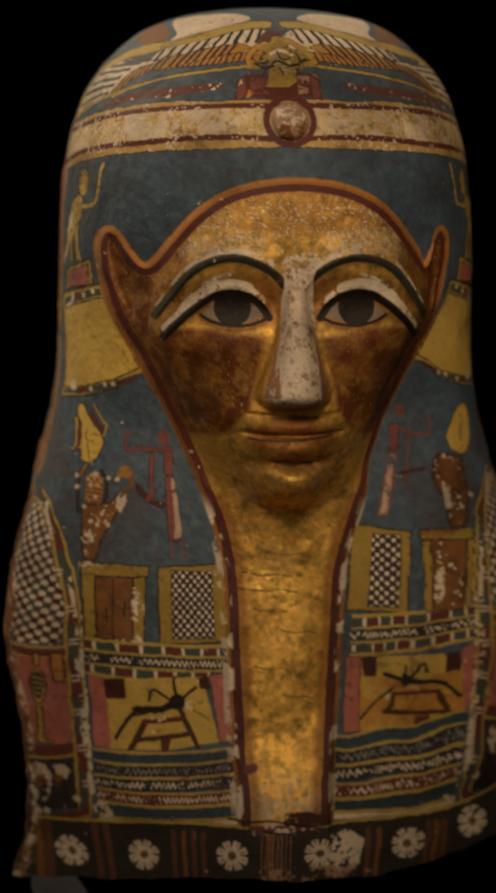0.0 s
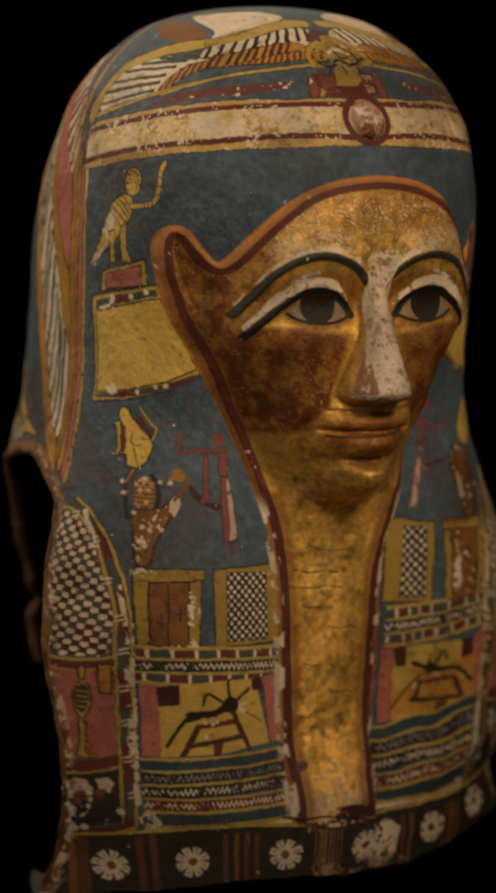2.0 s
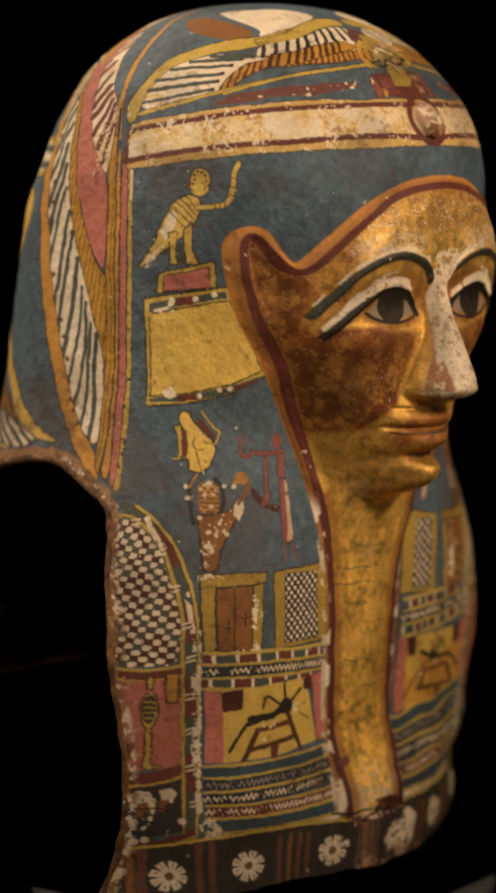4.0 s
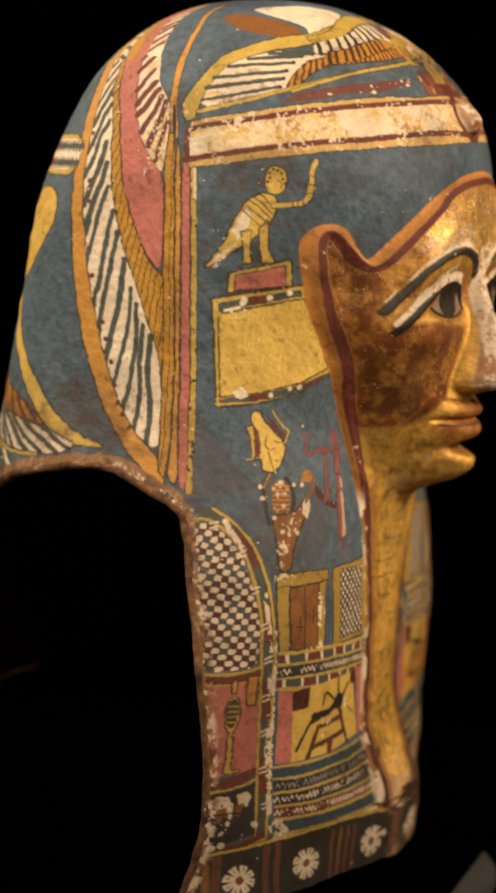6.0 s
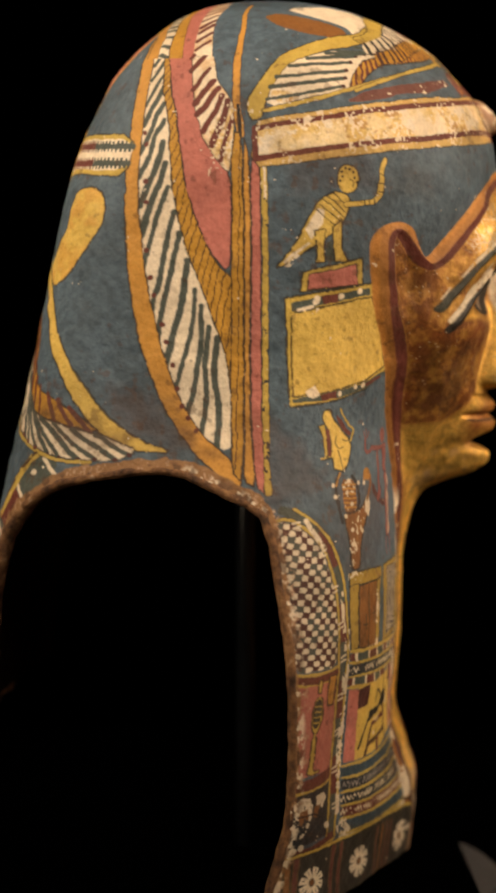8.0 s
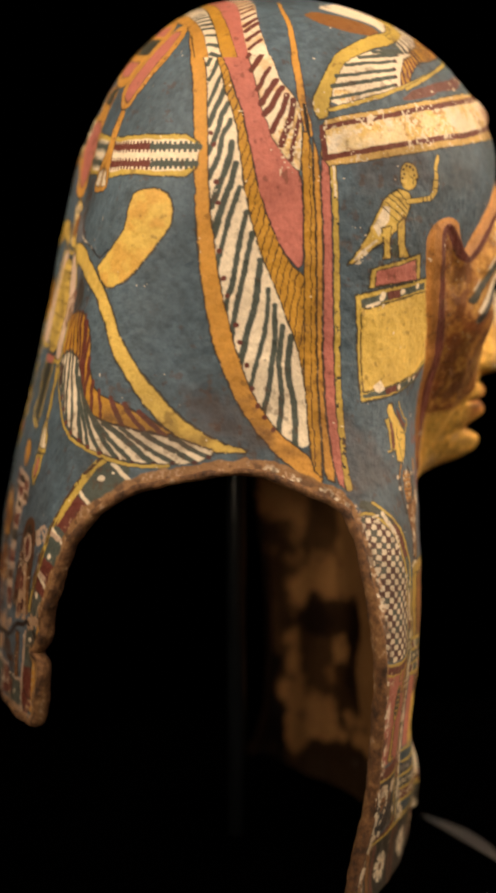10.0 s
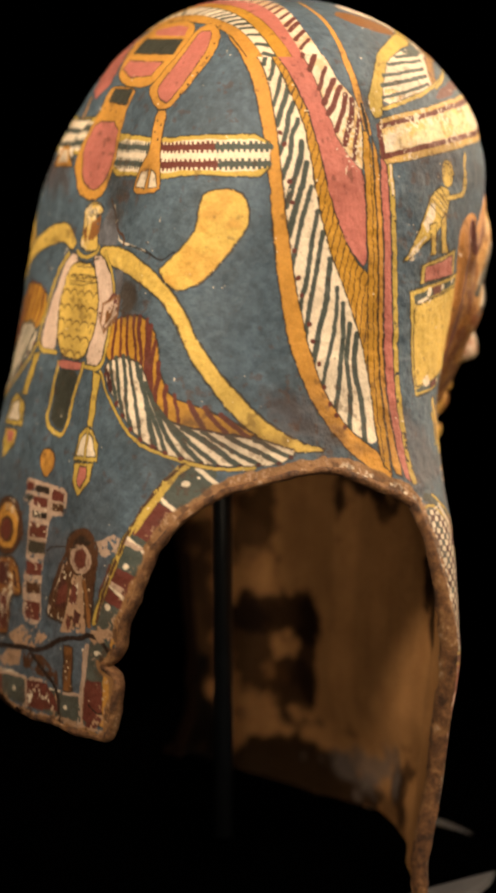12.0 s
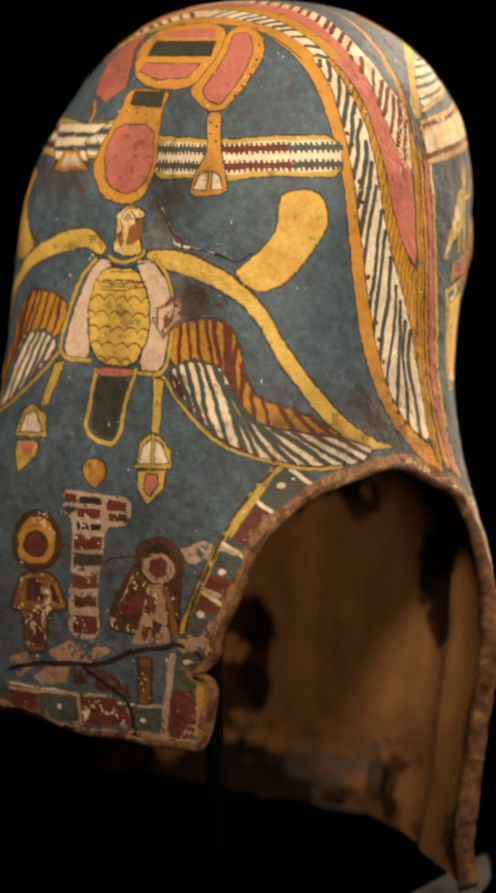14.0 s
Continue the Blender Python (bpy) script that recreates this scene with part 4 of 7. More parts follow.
fill("front", DULL_ROSE, [(-28.9, 482), (-26.2, 492.7), (-21.8, 496), (-21.5, 486), (-24.7, 481.2)], edge=UMBER_DARK, lw=0.6, flakes=0.15)
fill("front", DULL_ROSE, [(15.3, 496.9), (20.8, 492.9), (21.5, 482.2), (15.9, 481.5)], edge=UMBER_DARK, lw=0.6, flakes=0.15)
fill("front", DULL_ROSE, [(-20, 484.5), (-19, 495), (-10, 494.5), (-9, 485)], flakes=-0.45)
fill("front", PALE_CLAY, [(8, 485), (8, 496), (15, 495.5), (15, 485)], flakes=-0.5)
stain("front", UMBER_DARK, [(-20, 499), (-14, 510), (0, 518), (12, 513), (18, 503), (8, 492), (-8, 491)], 0.55)
stroke("front", CRACK, 1.2, [(-16, 503), (-9, 499), (-3, 506), (5, 500), (14, 506)])
stroke("front", CREAM, 1.6, [(-6, 509), (0, 511.5), (6, 508)], flakes=0.3)
stroke("front", INK, 0.9, [(-17.3, 506.2), (-13.1, 502.1), (-7.6, 504.9)])
stroke("front", INK, 0.9, [(-2.4, 510.4), (-0.9, 504.9), (4.8, 506.3)])
stroke("front", INK, 0.9, [(8.6, 509.2), (11.1, 503.7), (16.4, 505.2)])
stroke("front", INK, 0.9, [(-9.3, 500.2), (-12, 496)])
stroke("front", INK, 0.9, [(7.5, 500.2), (9.5, 496.2)])
stroke("front", INK, 0.9, [(-1.9, 500.2), (0.1, 496.7)])
# headband
fill("side", STRAW, [(87.7, 469.2), (80.6, 473), (64.8, 478.6), (48.9, 483.2), (30.7, 487.3), (20.7, 486.3), (5.5, 487.9), (-0.8, 487.9), (-1, 487.9), (-1, 456.6), (0.5, 456.6), (6, 456), (19.6, 455), (35.1, 453.8), (50.5, 451), (65, 447.2), (77, 443.5), (87.9, 441)], edge=INK, lw=0.4)
fill("side", BAND, [(87.2, 464.7), (80.5, 468.2), (64.9, 473.3), (49.2, 478.7), (32, 481.8), (20.5, 483.1), (5.5, 483.4), (-0.1, 483.4), (-1, 483.4), (-1, 460.9), (0.5, 460.9), (6, 462), (19.9, 463.1), (34.7, 459.6), (50.3, 457.4), (65, 454), (80.1, 448.9), (86.7, 446.1)], tint=(CREAM, 0.8))
stroke("side", MAROON, 3.6, [(87.2, 464.7), (80.5, 468.2), (64.9, 473.3), (49.2, 478.7), (32, 481.8), (20.5, 483.1), (5.5, 483.4), (-0.1, 483.4), (-1, 483.4)])
stroke("side", MAROON, 3.6, [(86.7, 446.1), (80.1, 448.9), (65, 454), (50.3, 457.4), (34.7, 459.6), (19.9, 463.1), (6, 462), (0.5, 460.9), (-1, 460.9)])
stroke("side", MAROON, 3.6, [(87.2, 464.7), (86.7, 446.1)])
headband_wear()
ring("front", MAROON, (2, 469.5), 11.6, 15.5)
dots("front", BOSS, 10.9, [(2, 469.5)])
fill("front", CREAM, [(-6, 462), (-6, 477), (4, 480), (11, 474), (10, 463), (2, 459.5)], flakes=-1.0)
fill("front", UMBER, [(-7, 460), (-4, 468), (4, 466), (10, 470), (12, 462), (3, 458)], flakes=-0.9)
# perched figure on its stand
fill("side", YELLOW, [(81.5, 383), (76.7, 395.4), (73.8, 408.6), (69.7, 423.4), (65.5, 427.4), (62, 423.8), (62.5, 415.1), (64.9, 406.8), (68, 400.3), (72.4, 394), (79.5, 384.1)], edge=INK, lw=0.6)
fill("side", CREAM, [(73.8, 405.2), (70.6, 416.5), (68.7, 416.1), (69.5, 408.7), (72.4, 398.9)])
stroke("side", INK, 0.6, [(68.3, 425), (63.5, 415.1)])
stroke("side", INK, 0.6, [(69.1, 422.4), (64, 412.3)])
stroke("side", INK, 0.6, [(70, 419.1), (64.7, 409.6)])
stroke("side", INK, 0.6, [(70.9, 416.1), (65.9, 406.8)])
stroke("side", INK, 0.6, [(66.9, 426.5), (62.7, 417.9)])
fill("side", YELLOW, [(65.1, 440.1), (63, 443.5), (60.4, 441), (59.4, 434.1), (60.5, 427.5), (63.4, 425.2), (65.5, 430)], edge=INK, lw=0.5)
stroke("side", YELLOW, 2.6, [(63, 419.2), (58.7, 420), (54.5, 421.1), (53.7, 431.7), (53.5, 440.1), (52.4, 445.8)], edge=INK, lw=0.5)
fill("side", YELLOW, [(71.5, 404.1), (68.5, 405.5), (69.1, 394), (68.7, 386.1), (71.1, 385.6), (70.9, 394)], edge=INK, lw=0.5)
fill("side", SLATE, [(68.5, 397.2), (66.9, 398.9), (66.2, 386.7), (68.5, 386.7)])
fill("side", YELLOW, [(66.9, 406.4), (64.5, 410.9), (64.2, 394), (62.5, 386.7), (66.2, 386.5)], edge=INK, lw=0.5)
stroke("side", CREAM, 1.6, [(79, 386.7), (76, 392.1), (73, 396.6)])
fill("side", OLIVE_YELLOW, [(75.2, 369.1), (74.4, 380.7), (58.5, 388.7), (58.2, 373.4)], edge=INK, lw=0.6)
fill("side", ROSE, [(73.2, 370.4), (72.9, 379), (60.1, 385.2), (59.7, 373.4)], edge=INK, lw=0.4)
dots("side", INK, 0.8, [(64.2, 438.8), (63.2, 440.7), (62.2, 440.1), (61.2, 438.3), (64, 436), (60.8, 434.8), (64.6, 433.5), (60, 432.3)])
stroke("side", INK, 0.6, [(62.2, 434), (60.8, 432.6), (61.4, 429.5)])
stroke("side", INK, 0.7, [(58.3, 421.3), (58.3, 418.7)])
stroke("side", INK, 0.7, [(56.9, 421.5), (56.9, 418.9)])
stroke("side", INK, 0.7, [(55.5, 422), (55.5, 419.2)])
stroke("side", INK, 0.7, [(54.3, 426.5), (53.1, 426.5)])
stroke("side", INK, 0.7, [(54.3, 431.8), (53.1, 431.7)])
stroke("side", INK, 0.7, [(54, 436.9), (53, 436.1)])
fill("side", CREAM, [(79.1, 384.1), (76, 391.3), (75, 390), (78, 383.1)], flakes=-0.4)
# great yellow shrine
fill("side", OLIVE_YELLOW, [(79.1, 365.8), (55.3, 374.2), (45.2, 320.8), (54.5, 311.1), (66.3, 305.4), (77.7, 303.1)], edge=INK, lw=0.7)
fill("side", SLATE, [(77.4, 363.1), (68, 367), (56, 371.6), (55.6, 367.3), (68, 362), (77.3, 357.9)])
fill("side", MAROON, [(69.4, 366.5), (65, 368.2), (64.6, 363.1), (69, 361.9)])
fill("side", CREAM, [(76.1, 359.5), (71.5, 361.9), (71.1, 357), (75.2, 353.7)])
dots("side", CREAM, 1.7, [(70.5, 365.1), (64, 366.4), (59, 369.4), (70.9, 363.3)])
fill("side", YELLOW, [(77.4, 357.0), (55, 365.9), (46.3, 324), (54.6, 316.3), (66.3, 311.4), (76.9, 308.7)], edge=INK, lw=0.6)
fill("side", SLATE, [(77.2, 307.8), (66.3, 310.9), (54.5, 315.1), (46.8, 321.2), (45.7, 318.7), (54.5, 311.5), (66.3, 306.7), (77, 305.2)])
fill("side", MAROON, [(69.3, 309.8), (64.7, 311.3), (64.4, 307.5), (69, 306.4)])
fill("side", MAROON, [(54.6, 314.3), (47.7, 318.8), (47, 317.5), (54.1, 312.6)])
fill("side", CREAM, [(73.7, 311.7), (70.8, 315), (69.4, 310.2), (71.5, 307.7), (72.9, 309)])
dots("side", CREAM, 1.5, [(63.5, 310.1), (58.2, 313.1), (55.3, 313.8)])
# figures below it, as plain shapes
fill("right", YELLOW, [(68.7, 299.4), (67.5, 300.8), (66.1, 300.2), (65.7, 295.2), (63.9, 290.9), (62.0, 286.2), (60.0, 283.6), (59.2, 278.6), (59.9, 273.6), (60.9, 268.6), (62.4, 264.3), (63.8, 265.0), (66.0, 266.3), (66.0, 273.6), (69.7, 272.4), (69.8, 273.7), (66.2, 274.9), (66.7, 283.5), (67.3, 289.5), (68.2, 292.8), (68.9, 296.0)], edge=INK, lw=0.6)
fill("right", OLIVE_YELLOW, [(70.1, 291.6), (68.2, 292.8), (67.6, 283.5), (67.6, 274.2), (68.5, 274.1), (68.9, 285.1)], edge=INK, lw=0.4)
fill("right", MAROON, [(68.1, 289.4), (66.9, 289.5), (66.4, 274.2), (67.4, 274.2)])
fill("right", MAROON, [(64.7, 297.5), (63.1, 294.9), (60.9, 288.6), (59.1, 286.3), (60.0, 284.2), (62.3, 287.9), (64.2, 292.9)])
stroke("right", OLIVE_YELLOW, 1.2, [(63.2, 300.3), (62.2, 296.3), (60.1, 290.9), (58.2, 288.3), (59.4, 281.6)], edge=INK, lw=0.3)
stroke("right", INK, 0.6, [(64.8, 284.9), (65.3, 280.9), (63.8, 277.6), (62.4, 278.3)])
stroke("right", INK, 0.6, [(62.6, 282.9), (60.8, 281.6), (60.0, 282.9)])
stroke("right", INK, 0.6, [(64.4, 276.9), (63.3, 269.6), (62.7, 265.0)])
stroke("right", INK_BLUE, 2.4, [(64.2, 263.0), (65.4, 258.6), (65.5, 250.4), (64.8, 240.5), (63.9, 235.6)])
stroke("right", INK_BLUE, 2.4, [(59.6, 260.9), (57.5, 255.2), (57.0, 246.9), (57.8, 241.9)])
stroke("right", OCHRE, 1.2, [(65.3, 257.0), (64.7, 261.0), (63.8, 263.6)])
fill("right", UMBER, [(63.4, 259.7), (59.6, 259.6), (58.3, 253.6), (58.1, 244.3), (59.1, 240.4), (62.5, 240.5), (63.3, 247.1)], flakes=0.25)
stroke("right", OCHRE, 0.9, [(63.2, 257.0), (58.6, 256.3)])
stroke("right", OCHRE, 0.9, [(63.1, 254.4), (58.6, 253.6)])
stroke("right", OCHRE, 0.9, [(63.0, 251.7), (58.5, 251.0)])
stroke("right", OCHRE, 0.9, [(63.0, 249.0), (58.4, 248.3)])
stroke("right", OCHRE, 0.9, [(62.9, 246.4), (58.4, 245.7)])
stroke("right", OCHRE, 0.9, [(62.8, 243.8), (58.4, 243.0)])
fill("right", UMBER, [(63.4, 240.5), (59.1, 240.4), (56.2, 241.8), (54.1, 246.7), (53.0, 243.3), (53.9, 235.1), (56.0, 226.8), (57.8, 218.7), (58.0, 207.1), (61.5, 207.3), (61.8, 219.1), (62.7, 230.6)], edge=INK, lw=0.8, flakes=0.5, tint=(OCHRE, 0.4))
fill("right", CREAM, [(54.0, 246.7), (52.3, 249.9), (51.6, 243.2), (52.9, 236.0), (54.7, 238.4)], flakes=-0.2)
stroke("right", UMBER, 2.6, [(53.1, 246.0), (51.1, 252.5), (50.6, 259.1)])
fill("right", UMBER, [(54.8, 261.7), (53.4, 264.6), (51.3, 263.8), (50.5, 259.1), (52.1, 256.6), (53.6, 258.0), (54.9, 256.1)], tint=(OCHRE, 0.5))
dots("right", CREAM, 1.3, [(66.3, 257.0), (65.8, 250.4), (57.1, 256.9), (54.5, 256.1), (61.8, 252.0), (60.0, 245.4), (62.7, 238.9), (60.6, 230.5), (56.0, 228.5), (60.9, 222.3)])
fill("right", CREAM, [(62.0, 225.7), (59.8, 225.5), (59.1, 218.9), (60.8, 215.6), (62.1, 219.1)], flakes=-0.35)
fill("right", MAROON_DARK, [(50.1, 256.4), (47.1, 250.1), (45.7, 244.3), (40.5, 243.8), (40.8, 238.8), (44.3, 240.8), (48.2, 246.2), (49.9, 250.3)], flakes=-0.3)
fill("right", DULL_ROSE, [(43.4, 284.5), (42.0, 287.1), (40.5, 285.3), (39.8, 281.9), (40.5, 277.5), (42.4, 276.7), (43.4, 280.1)])
stroke("right", DULL_ROSE, 2.4, [(39.2, 275.4), (42.4, 274.3), (46.7, 274.6), (49.1, 275.8)], edge=INK, lw=0.3)
stroke("right", DULL_ROSE, 2.2, [(48.8, 275.7), (50.7, 273.2), (52.6, 273.3), (53.0, 276.7), (52.9, 280.7)], edge=INK, lw=0.3)
stroke("right", DULL_ROSE, 1.0, [(52.9, 281.4), (53.8, 285.5)])
stroke("right", DULL_ROSE, 1.0, [(52.3, 282.0), (52.5, 286.7)])
stroke("right", DULL_ROSE, 1.0, [(51.7, 281.3), (51.0, 285.3)])
fill("right", DULL_ROSE, [(45.9, 273.5), (44.5, 273.4), (44.6, 253.3), (43.8, 248.5), (44.4, 244.2), (46.4, 242.7), (47.0, 245.4), (45.7, 250.0), (45.9, 253.3)], edge=INK, lw=0.3)
fill("right", DULL_ROSE, [(41.7, 274.2), (38.7, 274.0), (38.7, 259.5), (41.3, 259.7)], edge=INK, lw=0.3)
fill("right", DULL_ROSE, [(41.1, 259.7), (38.3, 259.4), (37.1, 245.1), (36.3, 233.1), (35.6, 222.8), (36.2, 220.2), (39.6, 219.9), (40.1, 231.9), (40.5, 245.5)], edge=INK, lw=0.4)
fill("right", WORN_WHITE, [(39.2, 258.2), (38.1, 258.1), (37.1, 245.1), (36.2, 231.3), (35.6, 222.5), (38.3, 220.8), (37.7, 229.9), (38.3, 243.5)], flakes=-0.1)
stroke("right", DULL_ROSE, 1.5, [(39.0, 219.8), (38.6, 209.6)])
stroke("right", DULL_ROSE, 1.5, [(36.0, 219.5), (34.8, 210.1)])
# shrines on the breast
fill("right", SHRINE, [(62.5, 206.0), (44.7, 204.4), (45.0, 198.0), (49.3, 197.4), (57.0, 197.5), (62.3, 197.8)], edge=INK, lw=0.6, tint=(UMBER, 0.6))
fill("right", SHRINE, [(62.3, 197.8), (58.5, 198.3), (58.6, 159.6), (61.4, 159.0)], edge=INK, lw=0.5)
fill("right", SHRINE, [(48.9, 197.3), (45.8, 198.2), (46.4, 157.7), (49.3, 158.3)], edge=INK, lw=0.5, flakes=0.2)
fill("right", UMBER, [(58.5, 197.0), (48.9, 197.3), (49.3, 158.3), (58.3, 159.6)], edge=INK, lw=0.6, tint=(UMBER_DARK, 0.5))
stroke("right", INK, 0.7, [(54.0, 196.6), (53.9, 159.2)])
stroke("right", INK, 0.8, [(55.5, 179.2), (55.4, 170.3)])
stroke("right", INK, 0.7, [(56.6, 173.2), (54.5, 173.0)])
stroke("right", INK, 0.8, [(51.2, 182.7), (51.0, 173.8)])
stroke("right", INK, 0.7, [(52.3, 178.8), (50.0, 178.4)])
fill("right", CREAM, [(62.8, 205.6), (59.3, 206.5), (56.9, 203.6), (57.2, 199.6), (60.8, 197.0), (62.8, 199.2)], flakes=-0.45)
fill("right", CREAM, [(49.5, 190.9), (47.8, 192.3), (47.8, 161.5), (49.3, 160.0)], flakes=-0.65)
fill("right", CREAM, [(53.6, 159.1), (47.2, 161.4), (46.4, 157.0), (53.0, 156.3)], flakes=-0.75)
# chequered panels
fill("side", SHRINE, [(42.6, 204.0), (21.2, 206.8), (20.0, 158.8), (42.3, 157.0)], edge=INK, lw=0.6)
fill("side", CREAM, [(38.8, 201.8), (25.7, 201.7), (24.5, 161.0), (38.6, 160.5)], checks=(PLUM, 2.7, 0), edge=INK, lw=0.4)
fill("right", CREAM, [(25.0, 202.6), (19.9, 207.0), (18.6, 189.6), (22.5, 188.5), (24.2, 195.6)], flakes=-0.35)
# bands of the collar
fill("side", OLIVE_YELLOW, [(62, 159.9), (54.5, 158.8), (45.6, 158), (34.6, 157), (21.2, 156.8), (21.2, 154.5), (34.7, 155), (45.6, 155.7), (54.5, 156.9), (62, 158)])
fill("side", SLATE, [(62, 158), (54.5, 156.9), (45.6, 155.7), (34.7, 155), (21.2, 154.5), (21.1, 149.5), (34.6, 150.2), (45.6, 150.8), (54.5, 151.9), (62, 153.1)], dashes=(MAROON, 13))
fill("side", OLIVE_YELLOW, [(62, 153.1), (54.5, 151.9), (45.6, 150.8), (34.6, 150.2), (21.1, 149.5), (21.1, 148), (34.6, 148.3), (45.7, 149.3), (54.6, 150.2), (62, 151.3)])
fill("side", INK_BLUE, [(62, 151.3), (54.6, 150.2), (45.7, 149.3), (34.6, 148.3), (21.1, 148), (21, 141), (34.6, 141.9), (45.7, 142.5), (54.7, 143.5), (62.1, 144.6)], zigzag=CREAM)
fill("side", OLIVE_YELLOW, [(62.1, 144.6), (54.7, 143.5), (45.7, 142.5), (34.6, 141.9), (21, 141), (21, 139.5), (34.6, 139.8), (45.8, 140.8), (54.7, 141.9), (62.2, 143.1)])
fill("side", MAROON, [(62.2, 143.1), (54.7, 141.9), (45.8, 140.8), (34.6, 139.8), (21, 139.5), (20.9, 134.6), (34.6, 134.9), (45.8, 135.9), (54.9, 137), (62.4, 138.2)], dashes=(SLATE, 12))
fill("side", OLIVE_YELLOW, [(62.4, 138.2), (54.9, 137), (45.8, 135.9), (34.6, 134.9), (20.9, 134.6), (20.9, 132.2), (34.6, 132.9), (45.9, 133.6), (55, 134.7), (62.4, 135.9)])
# field with dark bars
fill("right", ROSE, [(61.5, 135.4), (57.3, 134.5), (57.4, 90.8), (62.2, 91.7)])
fill("right", YELLOW, [(57.3, 135.2), (29.9, 137.2), (24.0, 97.3), (40.7, 91.9), (57.4, 90.8)], tint=(OLIVE_YELLOW, 0.4))
fill("right", MAROON_DARK, [(57.3, 134.5), (51.7, 136.0), (52.3, 122.6), (57.4, 122.5)])
fill("right", MAROON_DARK, [(31.3, 136.8), (27.1, 137.4), (27.0, 129.7), (30.8, 129.6)])
fill("right", ROSE, [(27.1, 138.1), (21.9, 139.3), (19.1, 97.9), (23.8, 96.6)], edge=INK, lw=0.4)
stroke("right", INK, 2.2, [(55.8, 97.7), (53.8, 104.8), (51.5, 112.5), (49.5, 115.7)])
stroke("right", INK, 4.6, [(49.8, 116.4), (46.8, 116.5), (43.3, 115.9), (40.6, 118.8)])
stroke("right", INK, 1.6, [(51.0, 112.4), (48.8, 113.5), (45.9, 115.0)])
fill("right", INK, [(41.4, 118.3), (40.2, 124.5), (38.3, 126.9), (36.3, 125.8), (35.1, 121.4), (36.3, 117.4), (39.1, 116.4)])
stroke("right", INK, 2.0, [(38.3, 126.2), (38.7, 133.7), (38.1, 137.1)])
stroke("right", INK, 1.6, [(46.2, 122.2), (45.2, 130.5), (42.4, 126.4), (39.5, 121.4)])
stroke("right", INK, 2.0, [(36.3, 123.7), (34.3, 126.9), (32.1, 130.5)])
stroke("right", INK, 1.4, [(34.7, 118.5), (31.4, 115.0), (27.8, 110.7)], dash=2.5)
fill("right", CREAM, [(35.5, 121.5), (33.0, 123.1), (31.7, 118.7), (33.4, 116.1), (35.5, 117.2)], flakes=-0.15)
stroke("right", UMBER_DARK, 3.8, [(47.9, 109.0), (50.0, 98.8), (52.1, 90.2)])
stroke("right", UMBER_DARK, 3.6, [(37.1, 116.8), (34.6, 104.7), (31.6, 93.6)])
stroke("right", UMBER_DARK, 3.0, [(50.1, 96.8), (44.3, 99.2), (35.1, 101.6)])
stroke("right", MAROON, 3.0, [(47.9, 109.0), (43.4, 109.5), (36.7, 111.1)])
fill("right", MAROON, [(43.6, 98.4), (40.3, 99.1), (41.4, 90.3), (43.6, 90.1)])
dots("right", CREAM, 1.2, [(45.6, 111.4), (43.4, 110.2), (42.1, 111.4), (45.5, 102.9)])
# the same fields on the left half, painted by another hand
fill("round", SHRINE, [(-51.0, 217.9), (-53.2, 217.6), (-53.6, 173.6), (-51.7, 173.8)], edge=INK, lw=0.5)
fill("round", UMBER, [(-53.2, 218.3), (-61.7, 217.7), (-60.4, 174.6), (-53.5, 173.6)], edge=INK, lw=0.5, tint=(UMBER_DARK, 0.6), flakes=0.15)
fill("round", SHRINE, [(-62.0, 217.6), (-63.8, 217.3), (-61.9, 176.4), (-60.7, 175.9)], edge=INK, lw=0.4)
fill("round", SHRINE, [(-50.3, 224.2), (-64.4, 223.7), (-63.4, 217.0), (-50.7, 217.9)], edge=INK, lw=0.6, tint=(UMBER, 0.6))
fill("round", CREAM, [(-54.0, 195.9), (-55.7, 199.2), (-56.1, 185.2), (-54.6, 178.4), (-53.9, 182.0)], flakes=-0.4)
fill("round", OCHRE, [(-33.8, 147.4), (-60.2, 147.1), (-62.2, 110.4), (-50.0, 102.3), (-35.0, 100.8)], tint=(YELLOW, 0.8))
fill("round", YELLOW, [(-39.6, 147.0), (-56.8, 146.9), (-57.3, 134.8), (-39.9, 133.9)], tint=(OLIVE_YELLOW, 0.5))
fill("round", ROSE, [(-28.9, 147.2), (-34.0, 147.4), (-35.0, 101.2), (-29.2, 100.4)], edge=INK, lw=0.4)
fill("round", MAROON_DARK, [(-34.2, 147.0), (-39.4, 147.4), (-39.2, 134.7), (-35.4, 134.9)])
fill("round", MAROON_DARK, [(-56.8, 146.9), (-60.1, 148.5), (-60.5, 136.3), (-57.3, 135.5)])
fill("round", ROSE, [(-60.1, 148.5), (-63.1, 155.6), (-64.5, 117.6), (-62.2, 110.4)], flakes=0.1)
fill("round", CREAM, [(-41.4, 124.9), (-46.0, 128.1), (-54.6, 127.4), (-56.2, 124.2), (-46.3, 124.1), (-45.1, 119.1), (-42.7, 120.1)], flakes=-0.7)
fill("round", INK, [(-45.8, 131.7), (-46.8, 136.2), (-48.6, 134.6), (-49.5, 129.5), (-48.0, 127.5)])
stroke("round", INK, 2.6, [(-41.7, 135.9), (-44.9, 133.6), (-47.5, 131.5)])
stroke("round", INK, 3.0, [(-48.0, 131.5), (-51.8, 129.9), (-55.1, 130.1), (-57.5, 128.2)])
stroke("round", INK, 2.0, [(-57.2, 129.0), (-59.1, 124.4), (-61.0, 119.7)])
stroke("round", INK, 1.8, [(-49.0, 132.5), (-52.0, 143.4), (-52.7, 136.3)])
